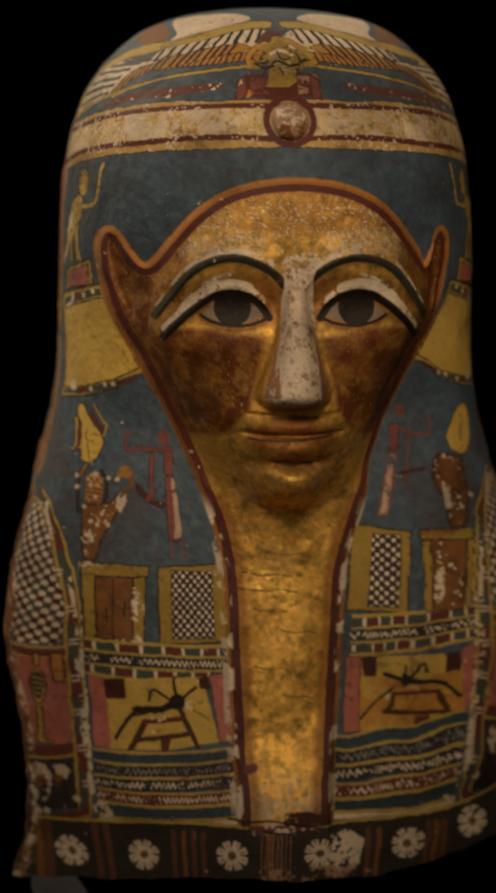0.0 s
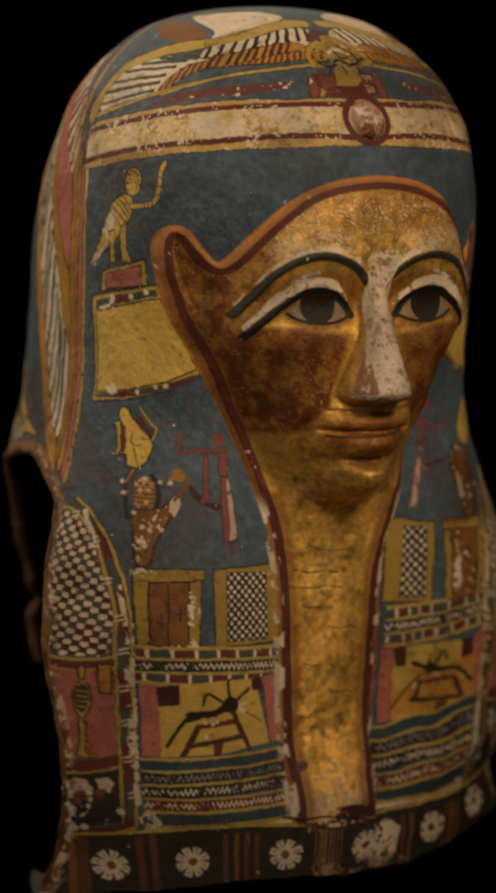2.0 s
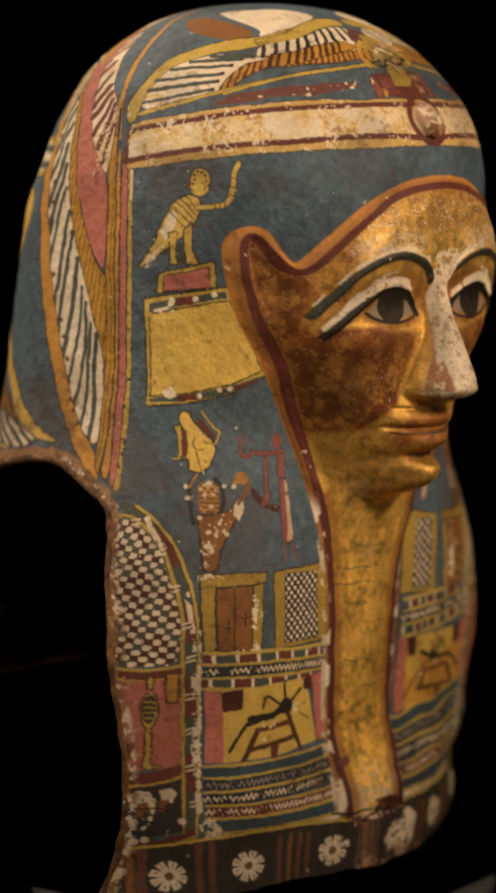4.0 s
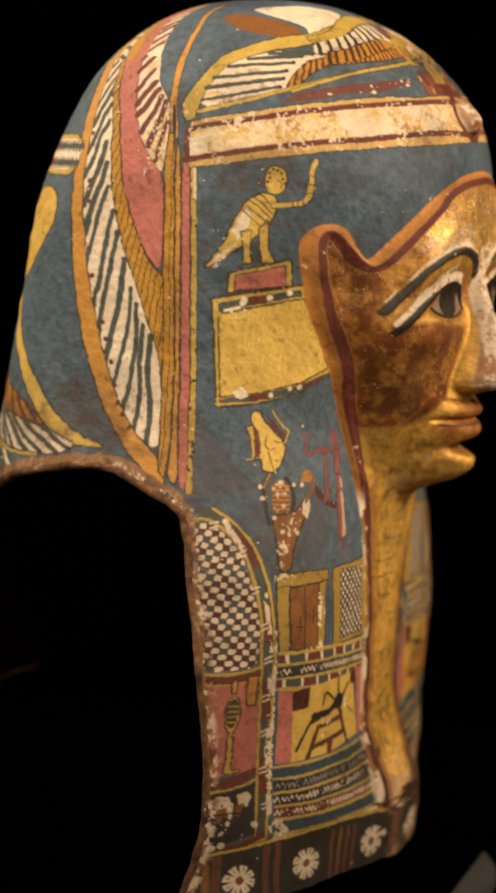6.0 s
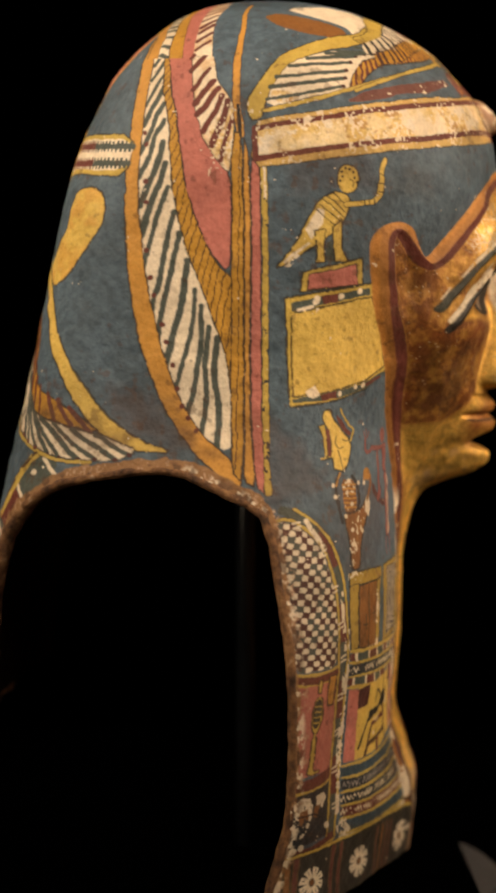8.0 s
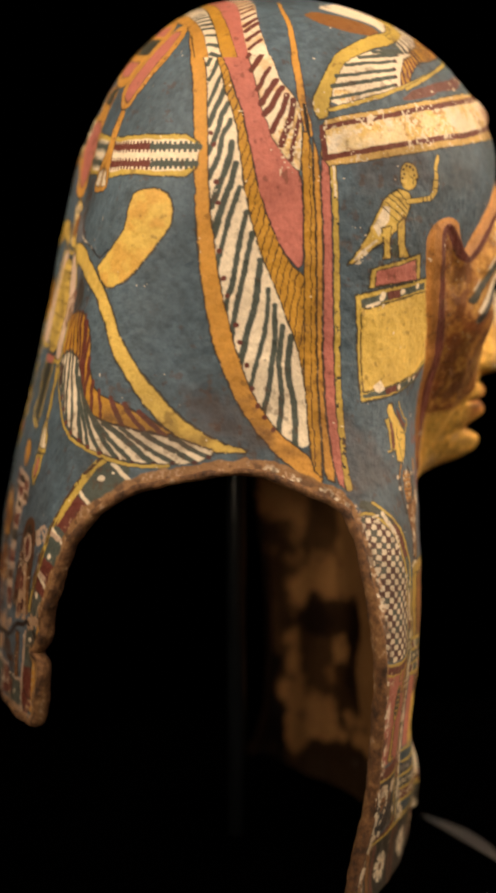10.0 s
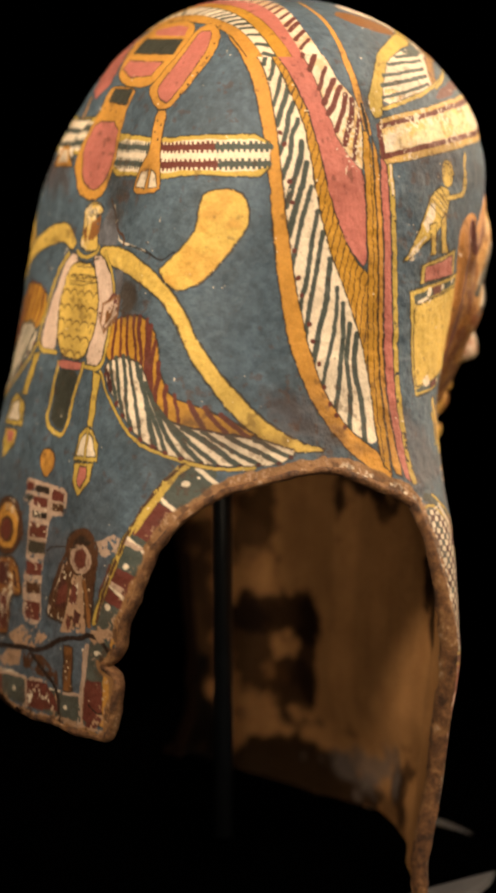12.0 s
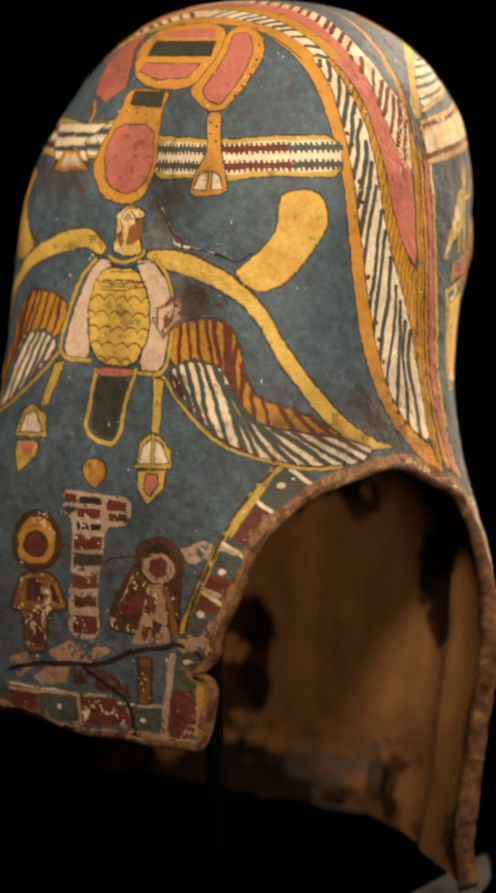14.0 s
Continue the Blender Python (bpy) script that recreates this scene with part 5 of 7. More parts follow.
stroke("round", INK, 1.6, [(-47.3, 140.4), (-47.4, 134.8)])
stroke("round", INK, 1.8, [(-35.4, 108.5), (-40.0, 118.9), (-44.5, 127.9)])
stroke("round", UMBER_DARK, 3.4, [(-45.1, 123.5), (-45.0, 115.6), (-43.1, 112.2)])
stroke("round", MAROON, 2.6, [(-45.4, 123.5), (-56.2, 123.5)])
stroke("round", UMBER_DARK, 3.2, [(-56.2, 123.5), (-57.8, 115.7), (-59.3, 109.2)])
stroke("round", UMBER_DARK, 3.0, [(-44.1, 112.1), (-58.1, 110.2)])
fill("round", MAROON, [(-51.2, 109.1), (-55.0, 108.9), (-54.5, 102.9), (-51.1, 102.8)])
fill("round", DULL_ROSE, [(-43.0, 299.2), (-44.4, 301.6), (-46.2, 297.9), (-45.7, 293.1), (-43.8, 293.3)])
fill("round", DULL_ROSE, [(-41.6, 288.9), (-44.6, 289.7), (-44.6, 274.9), (-41.9, 271.6)], edge=INK, lw=0.3)
fill("round", WORN_WHITE, [(-41.7, 271.7), (-44.1, 271.5), (-41.1, 234.7), (-38.3, 233.9)], edge=DULL_ROSE, lw=0.9, flakes=-0.1)
stroke("round", DULL_ROSE, 2.0, [(-43.8, 287.7), (-47.8, 283.9), (-51.4, 282.2)])
stroke("round", DULL_ROSE, 1.8, [(-48.4, 281.4), (-47.4, 266.0), (-46.5, 252.3)])
stroke("round", DULL_ROSE, 1.6, [(-54.6, 292.9), (-55.2, 285.9), (-54.5, 280.8), (-51.4, 282.2)])
stroke("round", MAROON_DARK, 2.4, [(-45.6, 259.3), (-49.0, 260.4), (-51.8, 260.8)])
fill("round", YELLOW, [(-60.3, 279.0), (-62.3, 286.7), (-64.7, 295.7), (-68.2, 299.7), (-71.3, 296.7), (-71.3, 285.1), (-70.3, 274.7), (-66.8, 266.7), (-63.6, 269.0), (-61.7, 272.8)], edge=INK, lw=0.6, tint=(OLIVE_YELLOW, 0.8))
stroke("round", INK, 0.6, [(-68.0, 289.2), (-65.7, 280.9), (-66.8, 271.9)])
fill("round", UMBER, [(-56.4, 268.4), (-59.5, 269.7), (-63.4, 267.3), (-66.0, 261.6), (-65.0, 242.7), (-62.4, 224.1), (-58.2, 224.9), (-58.4, 240.5), (-56.3, 247.7), (-54.6, 258.3)], edge=INK, lw=0.8, tint=(UMBER_DARK, 0.7), flakes=0.15)
fill("round", CREAM, [(-57.5, 252.7), (-59.7, 250.6), (-59.8, 236.7), (-58.0, 235.3)], flakes=-0.45)
dots("round", CREAM, 1.5, [(-59.1, 268.0), (-65.9, 243.2)])
# lower bands
fill("side", OLIVE_YELLOW, [(63, 90.3), (54.1, 90), (43.2, 90.3), (29.5, 91.9), (13.3, 95), (13.5, 93.2), (29.5, 90.2), (43.2, 88.8), (54.1, 88), (63, 88.9)])
fill("side", DEEP_BLUE, [(63, 88.9), (54.1, 88), (43.2, 88.8), (29.5, 90.2), (13.5, 93.2), (14, 87.7), (29.6, 84.3), (43.1, 82.8), (54, 82.5), (63, 82.8)])
fill("side", OLIVE_YELLOW, [(63, 82.8), (54, 82.5), (43.1, 82.8), (29.6, 84.3), (14, 87.7), (14.1, 86.1), (29.6, 82.8), (43.1, 81.3), (54, 80.5), (63, 81.4)])
fill("side", INK_BLUE, [(63, 81.4), (54, 80.5), (43.1, 81.3), (29.6, 82.8), (14.1, 86.1), (14.4, 79.5), (29.7, 76.5), (43, 74.9), (53.9, 74.2), (62.9, 74.8)], zigzag=GREY_LILAC)
fill("side", OLIVE_YELLOW, [(62.9, 74.8), (53.9, 74.2), (43, 74.9), (29.7, 76.5), (14.4, 79.5), (14.5, 77.8), (29.8, 74.8), (43, 73), (53.9, 72.7), (62.9, 73)])
fill("side", INK_BLUE, [(62.9, 73), (53.9, 72.7), (43, 73), (29.8, 74.8), (14.5, 77.8), (14.6, 70.5), (29.9, 67.9), (42.9, 66.1), (53.7, 65.5), (62.6, 65.8)], zigzag=CREAM)
fill("side", OLIVE_YELLOW, [(62.6, 65.8), (53, 65.5), (41.1, 65.7), (26.6, 67.2), (11, 70.5), (11.2, 69.1), (26.7, 65.5), (41.1, 64.2), (53, 63.8), (62.6, 64.3)])
fill("side", MAROON, [(62.6, 64.3), (53, 63.8), (41.1, 64.2), (26.7, 65.5), (11.2, 69.1), (12, 63), (26.8, 59.3), (41.1, 57.9), (52.9, 57.2), (62.5, 58)], zigzag=CREAM)
fill("side", OLIVE_YELLOW, [(62.5, 58), (52.9, 57.2), (41.1, 57.9), (26.8, 59.3), (12, 63), (12, 60.8), (26.9, 57.2), (41, 55.7), (52.8, 55.4), (62.5, 55.6)])
fill("side", DEEP_BLUE, [(62.5, 55.6), (52.8, 55.4), (41, 55.7), (26.9, 57.2), (12, 60.8), (12, 54.2), (27, 50.6), (41, 49.1), (52.7, 48.4), (62.5, 48.9)])
fill("side", OLIVE_YELLOW, [(62.5, 48.9), (52.7, 48.4), (41, 49.1), (27, 50.6), (12, 54.2), (12, 51.9), (27, 48.3), (41, 46.9), (52.7, 46.4), (62.5, 46.9)])
fill("side", CREAM, [(62.5, 46.9), (52.7, 46.4), (41, 46.9), (27, 48.3), (12, 51.9), (12, 48.3), (27, 45.1), (41, 43.4), (52.7, 43.1), (62.5, 43.3)])
# chequered arm piece and the strip round it
fill("side", CREAM, [(82.4, 237.2), (79.5, 239.1), (75.6, 234.8), (71.7, 224.9), (68.9, 209.9), (67, 192.8), (66.1, 176.2), (66.1, 153.2), (79.4, 153.8)], checks=(MAROON_DARK, 3.4, 10, SLATE))
stroke("side", OLIVE_YELLOW, 1.7, [(82.5, 238.8), (79, 241), (74.6, 234.8), (70.8, 224.8), (68.1, 209.8), (66.5, 192.8), (65.6, 176), (66, 142.1), (66.6, 107.1), (67, 72.9), (67.5, 49.4)], edge=INK, lw=0.4)
stroke("side", SLATE, 5.4, [(79.7, 245), (74.5, 240.3), (69.5, 227.7), (66.5, 212.5), (64.6, 192.5), (64, 175.5), (64.2, 141.6), (65, 106.3), (65.5, 72.4), (66.1, 49)], dash2=(MAROON, 23))
stroke("side", OLIVE_YELLOW, 1.5, [(77.1, 245.6), (72, 237.8), (67.6, 224.3), (65, 207.5), (63.2, 188.8), (62.5, 171.7), (62.9, 140.9), (63.5, 105.9), (64, 71.7), (64.5, 48.2)], edge=INK, lw=0.4)
stroke("side", CREAM, 1.4, [(62.2, 171.6), (62.5, 140.8), (63.2, 105.7), (63.6, 71.6)], flakes=0.6)
stroke("side", CREAM, 1.1, [(77.7, 237.3), (75.9, 238.5)])
stroke("side", CREAM, 1.1, [(77.5, 234.7), (75.6, 236)])
stroke("side", CREAM, 1.1, [(71.6, 220), (70, 221.2)])
stroke("side", CREAM, 1.1, [(71.5, 217.5), (69.9, 218.6)])
stroke("side", CREAM, 1.1, [(68.1, 198.9), (66.5, 200)])
stroke("side", CREAM, 1.1, [(68, 196.3), (66.5, 197.2)])
stroke("side", CREAM, 1.1, [(66.1, 176.7), (64.6, 177.7)])
stroke("side", CREAM, 1.1, [(66.1, 174.1), (64.5, 174.8)])
stroke("side", CREAM, 1.1, [(65, 156.9), (63.5, 157.8)])
stroke("side", CREAM, 1.1, [(65.1, 154.3), (63.5, 154.9)])
stroke("side", CREAM, 1.1, [(65.5, 134.4), (63.8, 134.9)])
stroke("side", CREAM, 1.1, [(65.5, 131.4), (64, 132.2)])
stroke("side", CREAM, 1.1, [(65.9, 112.9), (64.1, 113.7)])
stroke("side", CREAM, 1.1, [(66, 110), (64.3, 111.1)])
stroke("side", CREAM, 1.1, [(66.2, 90.2), (64.5, 91.1)])
stroke("side", CREAM, 1.1, [(66.2, 87.6), (64.5, 88.2)])
stroke("side", CREAM, 1.1, [(65.9, 68), (64.1, 69)])
stroke("side", CREAM, 1.1, [(65.8, 65.4), (64, 66.1)])
stroke("side", CREAM, 3, [(74.3, 238.7), (72.5, 231.1), (70.1, 222.7)], flakes=0.35)
stroke("side", CREAM, 2.4, [(65, 195.2), (64, 176.6), (63.5, 161.1)], flakes=0.45)
stroke("side", CREAM, 3.2, [(63.5, 145.7), (64, 117.4), (64.3, 92.7), (63.8, 61.9)], flakes=0.75)
fill("side", CREAM, [(64.5, 55.8), (60, 58.1), (57.8, 49.4), (62.5, 44.6)], flakes=-0.8)
fill("side", OLIVE_YELLOW, [(79.5, 155.7), (76.4, 153.3), (73.1, 152.1), (69.7, 152.2), (66, 153.9), (66, 151.9), (69.7, 150.5), (73.1, 150.3), (76.4, 151.4), (79.4, 153.8)])
fill("side", MAROON, [(79.4, 153.8), (76.4, 151.4), (73.1, 150.3), (69.7, 150.5), (66, 151.9), (66, 147), (69.7, 145.7), (73.2, 145.6), (76.4, 146.8), (79.4, 149.3)])
fill("side", OLIVE_YELLOW, [(79.4, 149.3), (76.4, 146.8), (73.2, 145.6), (69.7, 145.7), (66, 147), (66, 144.8), (69.7, 143.4), (73.2, 143.4), (76.4, 144.6), (79.4, 147.1)])
fill("side", ROSE, [(79.2, 144.9), (66.5, 145.1), (67.4, 90.4), (79.7, 90.1)])
# small wrapped figure on the rose field
fill("side", OCHRE, [(68.9, 148.3), (66.7, 148.0), (67.2, 130.5), (69.4, 130.9)], edge=INK, lw=0.5)
fill("side", OLIVE_YELLOW, [(72.2, 145.9), (71.7, 147.9), (71.1, 147.5), (70.9, 144.3), (71.3, 139.5), (72.2, 139.6)], edge=INK, lw=0.5)
fill("side", OLIVE_YELLOW, [(73.6, 130.2), (73.0, 136.1), (71.8, 137.8), (70.9, 136.0), (70.5, 130.0), (70.9, 121.3), (72.1, 116.0), (73.2, 116.0), (73.9, 121.3)], edge=INK, lw=0.4)
fill("side", INK_GREEN, [(73.3, 129.9), (72.7, 134.7), (71.9, 136.1), (71.2, 134.3), (71.0, 129.0), (71.5, 122.0), (72.5, 118.5), (73.3, 121.3)], edge=INK, lw=0.5)
fill("side", OLIVE_YELLOW, [(73.2, 116.0), (71.9, 116.0), (72.7, 97.2), (72.6, 93.0), (70.9, 92.8), (71.1, 90.8), (74.6, 90.7), (73.9, 97.2)], edge=INK, lw=0.5)
stroke("side", OLIVE_YELLOW, 0.7, [(73.0, 131.9), (71.0, 131.5)])
stroke("side", OLIVE_YELLOW, 0.7, [(73.0, 128.8), (71.2, 128.3)])
stroke("side", OLIVE_YELLOW, 0.7, [(73.1, 125.6), (71.3, 125.2)])
stroke("side", OLIVE_YELLOW, 0.7, [(73.0, 122.4), (71.7, 122.0)])
fill("side", MAROON, [(80, 89.2), (77, 88), (74, 88.2), (70.7, 89.7), (67, 92.6), (67, 85.6), (70.6, 82.8), (74, 81.5), (77, 81.4), (80, 82.7)])
fill("side", OLIVE_YELLOW, [(80, 82.7), (77, 81.4), (74, 81.5), (70.6, 82.8), (67, 85.6), (67, 83.8), (70.6, 80.8), (74, 79.2), (77, 79.1), (80, 80.4)])
fill("side", INK_BLUE, [(79.8, 78.3), (67.4, 82.6), (67.8, 50.2), (79.5, 45.7)])
# broken rosette beside it
fill("side", CREAM, [(77.2, 74.8), (75.4, 77.9), (73.0, 76.5), (72.4, 69.6), (73.4, 58.6), (75.6, 52.2), (77.7, 52.8), (78.2, 60.2), (78.5, 67.1)], flakes=-0.3)
fill("side", CREAM, [(71.6, 76.9), (69.4, 78.5), (68.4, 74.7), (69.6, 68.3), (71.4, 67.7)], flakes=-0.45)
fill("side", UMBER, [(75.9, 69.5), (73.8, 70.7), (73.7, 63.4), (75.6, 58.9), (76.5, 62.6)], flakes=-0.25)
fill("side", UMBER, [(71.9, 70.6), (70.3, 71.3), (71.1, 63.3), (72.4, 64.1)], flakes=-0.4)
stroke("side", CRACK, 1.1, [(77.0, 66.9), (74.5, 65.6), (72.1, 66.3), (70.0, 63.3)])
fill("side", MAROON, [(79.8, 46.6), (76.5, 45.6), (73.1, 45.8), (69.4, 47.6), (65.4, 50.7), (65.3, 46.7), (69.4, 43.4), (73.1, 41.9), (76.5, 41.4), (79.8, 42.2)])
fill("side", OLIVE_YELLOW, [(79.8, 42.2), (76.4, 41.8), (72.7, 42.2), (68.9, 44.4), (64.5, 47.6), (64.5, 45.3), (68.9, 42), (72.7, 39.8), (76.4, 39.4), (79.8, 39.8)])
dots("side", CREAM, 2, [(77.5, 45.8), (75.3, 46.7), (67.8, 56.9)])
# arch strip and hem of the back
stroke("side", OCHRE, 2.2, [(131.2, 262.9), (137.1, 249.6), (140.5, 232.3), (143.4, 216.3), (146.4, 195.5), (148.1, 179.9), (151.1, 159.4), (152, 119.9)], edge=INK, lw=0.5, flakes=0.2)
stroke("side", SLATE, 17, [(134.4, 266.4), (139, 253.4), (143.2, 236.1), (146.3, 220), (149.3, 200.3), (152, 180.4)], dash2=(MAROON, 21))
stroke("side", SLATE, 13, [(153, 165.5), (154, 148.8), (155, 122.3)], dash2=(MAROON, 24))
stroke("side", OLIVE_YELLOW, 2.6, [(136.5, 271.7), (141.1, 261.4), (144.3, 245.6), (148, 229.3), (151, 207.8), (154.9, 177.9)], edge=INK, lw=0.5)
stroke("side", CREAM, 2, [(142.2, 255.9), (137.8, 246.7)])
stroke("side", CREAM, 2, [(147.4, 230.1), (143.2, 222.5)])
stroke("side", CREAM, 2, [(150.6, 201.5), (147.2, 195.3)])
stroke("side", CREAM, 2, [(134.4, 270.5), (130.6, 262)])
dots("side", CREAM, 1.8, [(136.5, 262), (147.3, 213.8), (151.2, 188.8), (153.5, 160.5)])
stroke("side", CREAM, 1.2, [(151.4, 207.8), (153.7, 183)], flakes=0.5)
stroke("back", SLATE, 15, [(202.3, 124.9), (191.6, 125.7), (180.5, 124.3), (168.5, 124), (158, 124.5)], dash2=(MAROON, 34))
stroke("back", CREAM, 1.4, [(202.4, 130.9), (191.8, 132.3), (180.6, 132.4), (168.6, 131.8), (158.1, 132.5)], flakes=0.5)
stroke("back", PALE_CLAY, 1.8, [(190.8, 132.8), (190.5, 112.4)])
stroke("back", PALE_CLAY, 1.8, [(180, 131.4), (179.7, 110.2)])
stroke("back", PALE_CLAY, 1.8, [(166.5, 131), (166.8, 111)])
stroke("back", PALE_CLAY, 1.8, [(157.5, 160.6), (157.8, 112.9)])
dots("back", CREAM, 1.6, [(184.9, 123.5), (162.9, 123.3)])
stroke("back", PALE_CLAY, 6.5, [(202.1, 118), (191.4, 113), (180.3, 110.3), (169.9, 112.3), (160.5, 111.1), (151.2, 113.2)], flakes=0.3)
# ladder band behind the wing
fill("side", OLIVE_YELLOW, [(175.6, 460.8), (162, 459.5), (149, 458.4), (138.2, 461), (119.6, 461.8), (119.9, 434.7), (130.4, 436.2), (138.5, 436.2), (148.4, 433.5), (158.5, 434.9), (173, 433.2)], edge=INK, lw=0.5)
fill("side", CREAM, [(174.6, 457.1), (148.9, 455.4), (138.2, 458), (119.5, 458.3), (120, 438.5), (138.4, 439.7), (148.5, 437.3), (173, 437.1)])
stroke("side", SLATE, 3.6, [(173.3, 452.2), (148.9, 452.2), (136.9, 453.6), (119.6, 453.7)], dash2=(MAROON, 44), teeth=1)
stroke("side", SLATE, 3.6, [(172.3, 442.3), (148.5, 441.9), (137, 443.1), (120.1, 443.3)], dash2=(MAROON, 44), teeth=1)
# yellow arm and lobe
fill("side", YELLOW, [(136, 423.8), (133.5, 427.7), (128.5, 428.7), (125.5, 424.3), (124.3, 412.7), (125.6, 402.6), (129.9, 389), (135, 374.4), (140.5, 369.4), (143.5, 373.8), (146.5, 381.4), (143.6, 387.1), (139, 396.9), (136.5, 406.6)], edge=INK, lw=0.6, tint=(OCHRE, 0.5))
fill("side", YELLOW, [(173, 391.6), (164.2, 393.1), (157, 390.4), (147.6, 381.3), (141.4, 368.6), (138.1, 357), (134.5, 339.1), (129.6, 321), (122.2, 298.6), (114.5, 284.3), (105.1, 276.7), (116.7, 277.1), (124, 289.1), (130.5, 307.9), (136.5, 331.1), (140.5, 350.6), (144.3, 363.2), (149.6, 370.7), (156.6, 376.7), (163.7, 380.7), (171, 381.3)], edge=INK, lw=0.6)
# spread wing
fill("side", AMBER, [(162.8, 346.8), (156, 354), (149.5, 354.6), (145.9, 348.1), (144, 336), (143.7, 323.1), (141, 310.2), (134.8, 305.1), (128, 297), (121.9, 286.4), (133.1, 291.5), (139.8, 295.3), (144, 303.2), (146.9, 320.2), (149, 328.5), (156, 330.9), (161.2, 326)], edge=INK, lw=0.6)
hatch("side", MAROON, 2.3, [(160.3, 349.6), (157.5, 352), (154.5, 354.3), (151.2, 354.5), (148, 353), (145.9, 347.1), (144.1, 329.6), (141.7, 313.7), (137.7, 308.6), (133, 304.1), (128, 297.9)], [(160.5, 327.4), (156.1, 330), (152.6, 329.4), (149.1, 328.2), (147.1, 322.3), (145.9, 313.4), (144.4, 304.4), (141.1, 297.7), (135.5, 293.7), (128.1, 289.3), (122, 285.4)], 14, 9, 0, 1)
fill("side", CREAM, [(161.6, 320.2), (160.9, 326.1), (156, 330.4), (149, 328.2), (146.9, 319.8), (144, 302.7), (139.8, 294.9), (133.1, 290.7), (120.9, 285.4), (113.1, 276.9), (119.6, 270.4), (130.5, 271.6), (139, 276), (146.8, 284.4), (153.9, 300.2)], edge=INK, lw=0.5)
hatch("side", SLATE, 2.8, [(160.6, 324.9), (158, 329.2), (155, 331.1), (152.1, 329.9), (149, 326), (146.9, 316.4), (144, 302.4), (140, 294.3), (134.3, 291), (128.2, 287.7), (121.2, 284.8)], [(156.8, 306.3), (153.1, 298), (149.5, 290.2), (145.5, 282.9), (141.7, 278.6), (137.3, 275.5), (132.8, 272.4), (128.6, 271), (122.5, 271.5), (117.9, 272.4), (114.2, 275.6)], 13, 11, 1.2, 1)
stroke("side", OLIVE_YELLOW, 1.8, [(163.2, 320.1), (156, 300.1), (148, 282.7), (139, 275.5), (131, 269.6), (123.4, 270)], edge=INK, lw=0.4)
dots("side", MAROON, 1.3, [(160.9, 318.7), (158, 311.7), (155.2, 304.1), (152.9, 297.3), (149.9, 290.1), (146.9, 285.3), (144, 281.7), (141.1, 278.7), (137.9, 275.9)])
# body between the wings
fill("back", PINKISH, [(189.4, 386.9), (193.3, 373.2), (195.9, 349.6), (195.9, 327.4), (186.9, 326.3), (189, 350.3), (188, 370.6), (184, 384.2)], edge=INK, lw=0.6)
fill("back", PINKISH, [(176.9, 386.5), (169.7, 386.8), (163.7, 372.8), (162.5, 347), (163.5, 322.4), (171.3, 322.7), (168.9, 345.9), (170, 365.6)], edge=INK, lw=0.6)
stroke("back", OLIVE_YELLOW, 2.4, [(190.7, 385.4), (195.4, 373.1), (197.3, 349.4), (197.4, 326.2), (186.9, 326)], edge=INK, lw=0.4)
stroke("back", OLIVE_YELLOW, 2.2, [(169.5, 388.6), (163.5, 375.7), (161.7, 350), (162.3, 321), (170.5, 321.1)], edge=INK, lw=0.4)
fill("back", YELLOW, [(187.4, 380.5), (175.5, 381.7), (170, 365.6), (168.6, 342.6), (172.3, 324.2), (183.5, 324.3), (188.5, 337.1), (190.7, 356.9), (190, 371.9)], edge=INK, lw=0.6, scales=1)
fill("back", ROSE, [(184, 322.5), (171.4, 323.5), (172, 318.8), (182.4, 317.7)], edge=INK, lw=0.4)
stroke("back", OLIVE_YELLOW, 2.6, [(184.5, 321), (184.6, 304.1), (185.5, 289.1), (181.7, 280.8), (176.2, 278.8), (173.8, 284.6), (173.7, 299.3), (173.1, 309.3), (171.6, 322.6)], edge=INK, lw=0.5)
fill("back", INK_GREEN, [(183.9, 317.6), (173.1, 318.7), (174.8, 299.2), (175, 284.3), (179.1, 281.6), (183.6, 288.5), (183.5, 304.2)])
fill("back", YELLOW, [(185.3, 390.6), (183.9, 399.1), (185, 404.9), (184.8, 412.3), (182, 417.4), (178, 417.6), (174, 413.4), (175.2, 409.2), (177.9, 410), (177, 404.6), (175.4, 397.9), (173.5, 390.4), (179.5, 387)], edge=INK, lw=0.7, tint=(CREAM, 0.6))
dots("back", INK, 1.7, [(180.8, 411.2)])
dots("back", CREAM, 1, [(180.8, 411.2)])
fill("back", UMBER, [(184, 400.3), (182.5, 403.8), (180.6, 396.1), (182.1, 392.3)], flakes=-0.2)
stroke("back", INK, 0.7, [(179.9, 413.8), (177.5, 411.7), (179.1, 409)])
stroke("back", INK, 0.6, [(186, 383.2), (179.4, 379.8), (173.2, 385.1)])
stroke("back", INK, 0.6, [(185, 378.1), (174.3, 379.1)])
stroke("back", INK, 0.6, [(187.1, 373.2), (172, 374)])
stroke("back", INK, 0.6, [(187.3, 369.7), (171.1, 370.6)])
fill("back", MAROON_WORN, [(168.7, 352.4), (163.1, 366.1), (159.1, 363.3), (159.3, 350.5), (163.7, 343.4)], flakes=0.6)
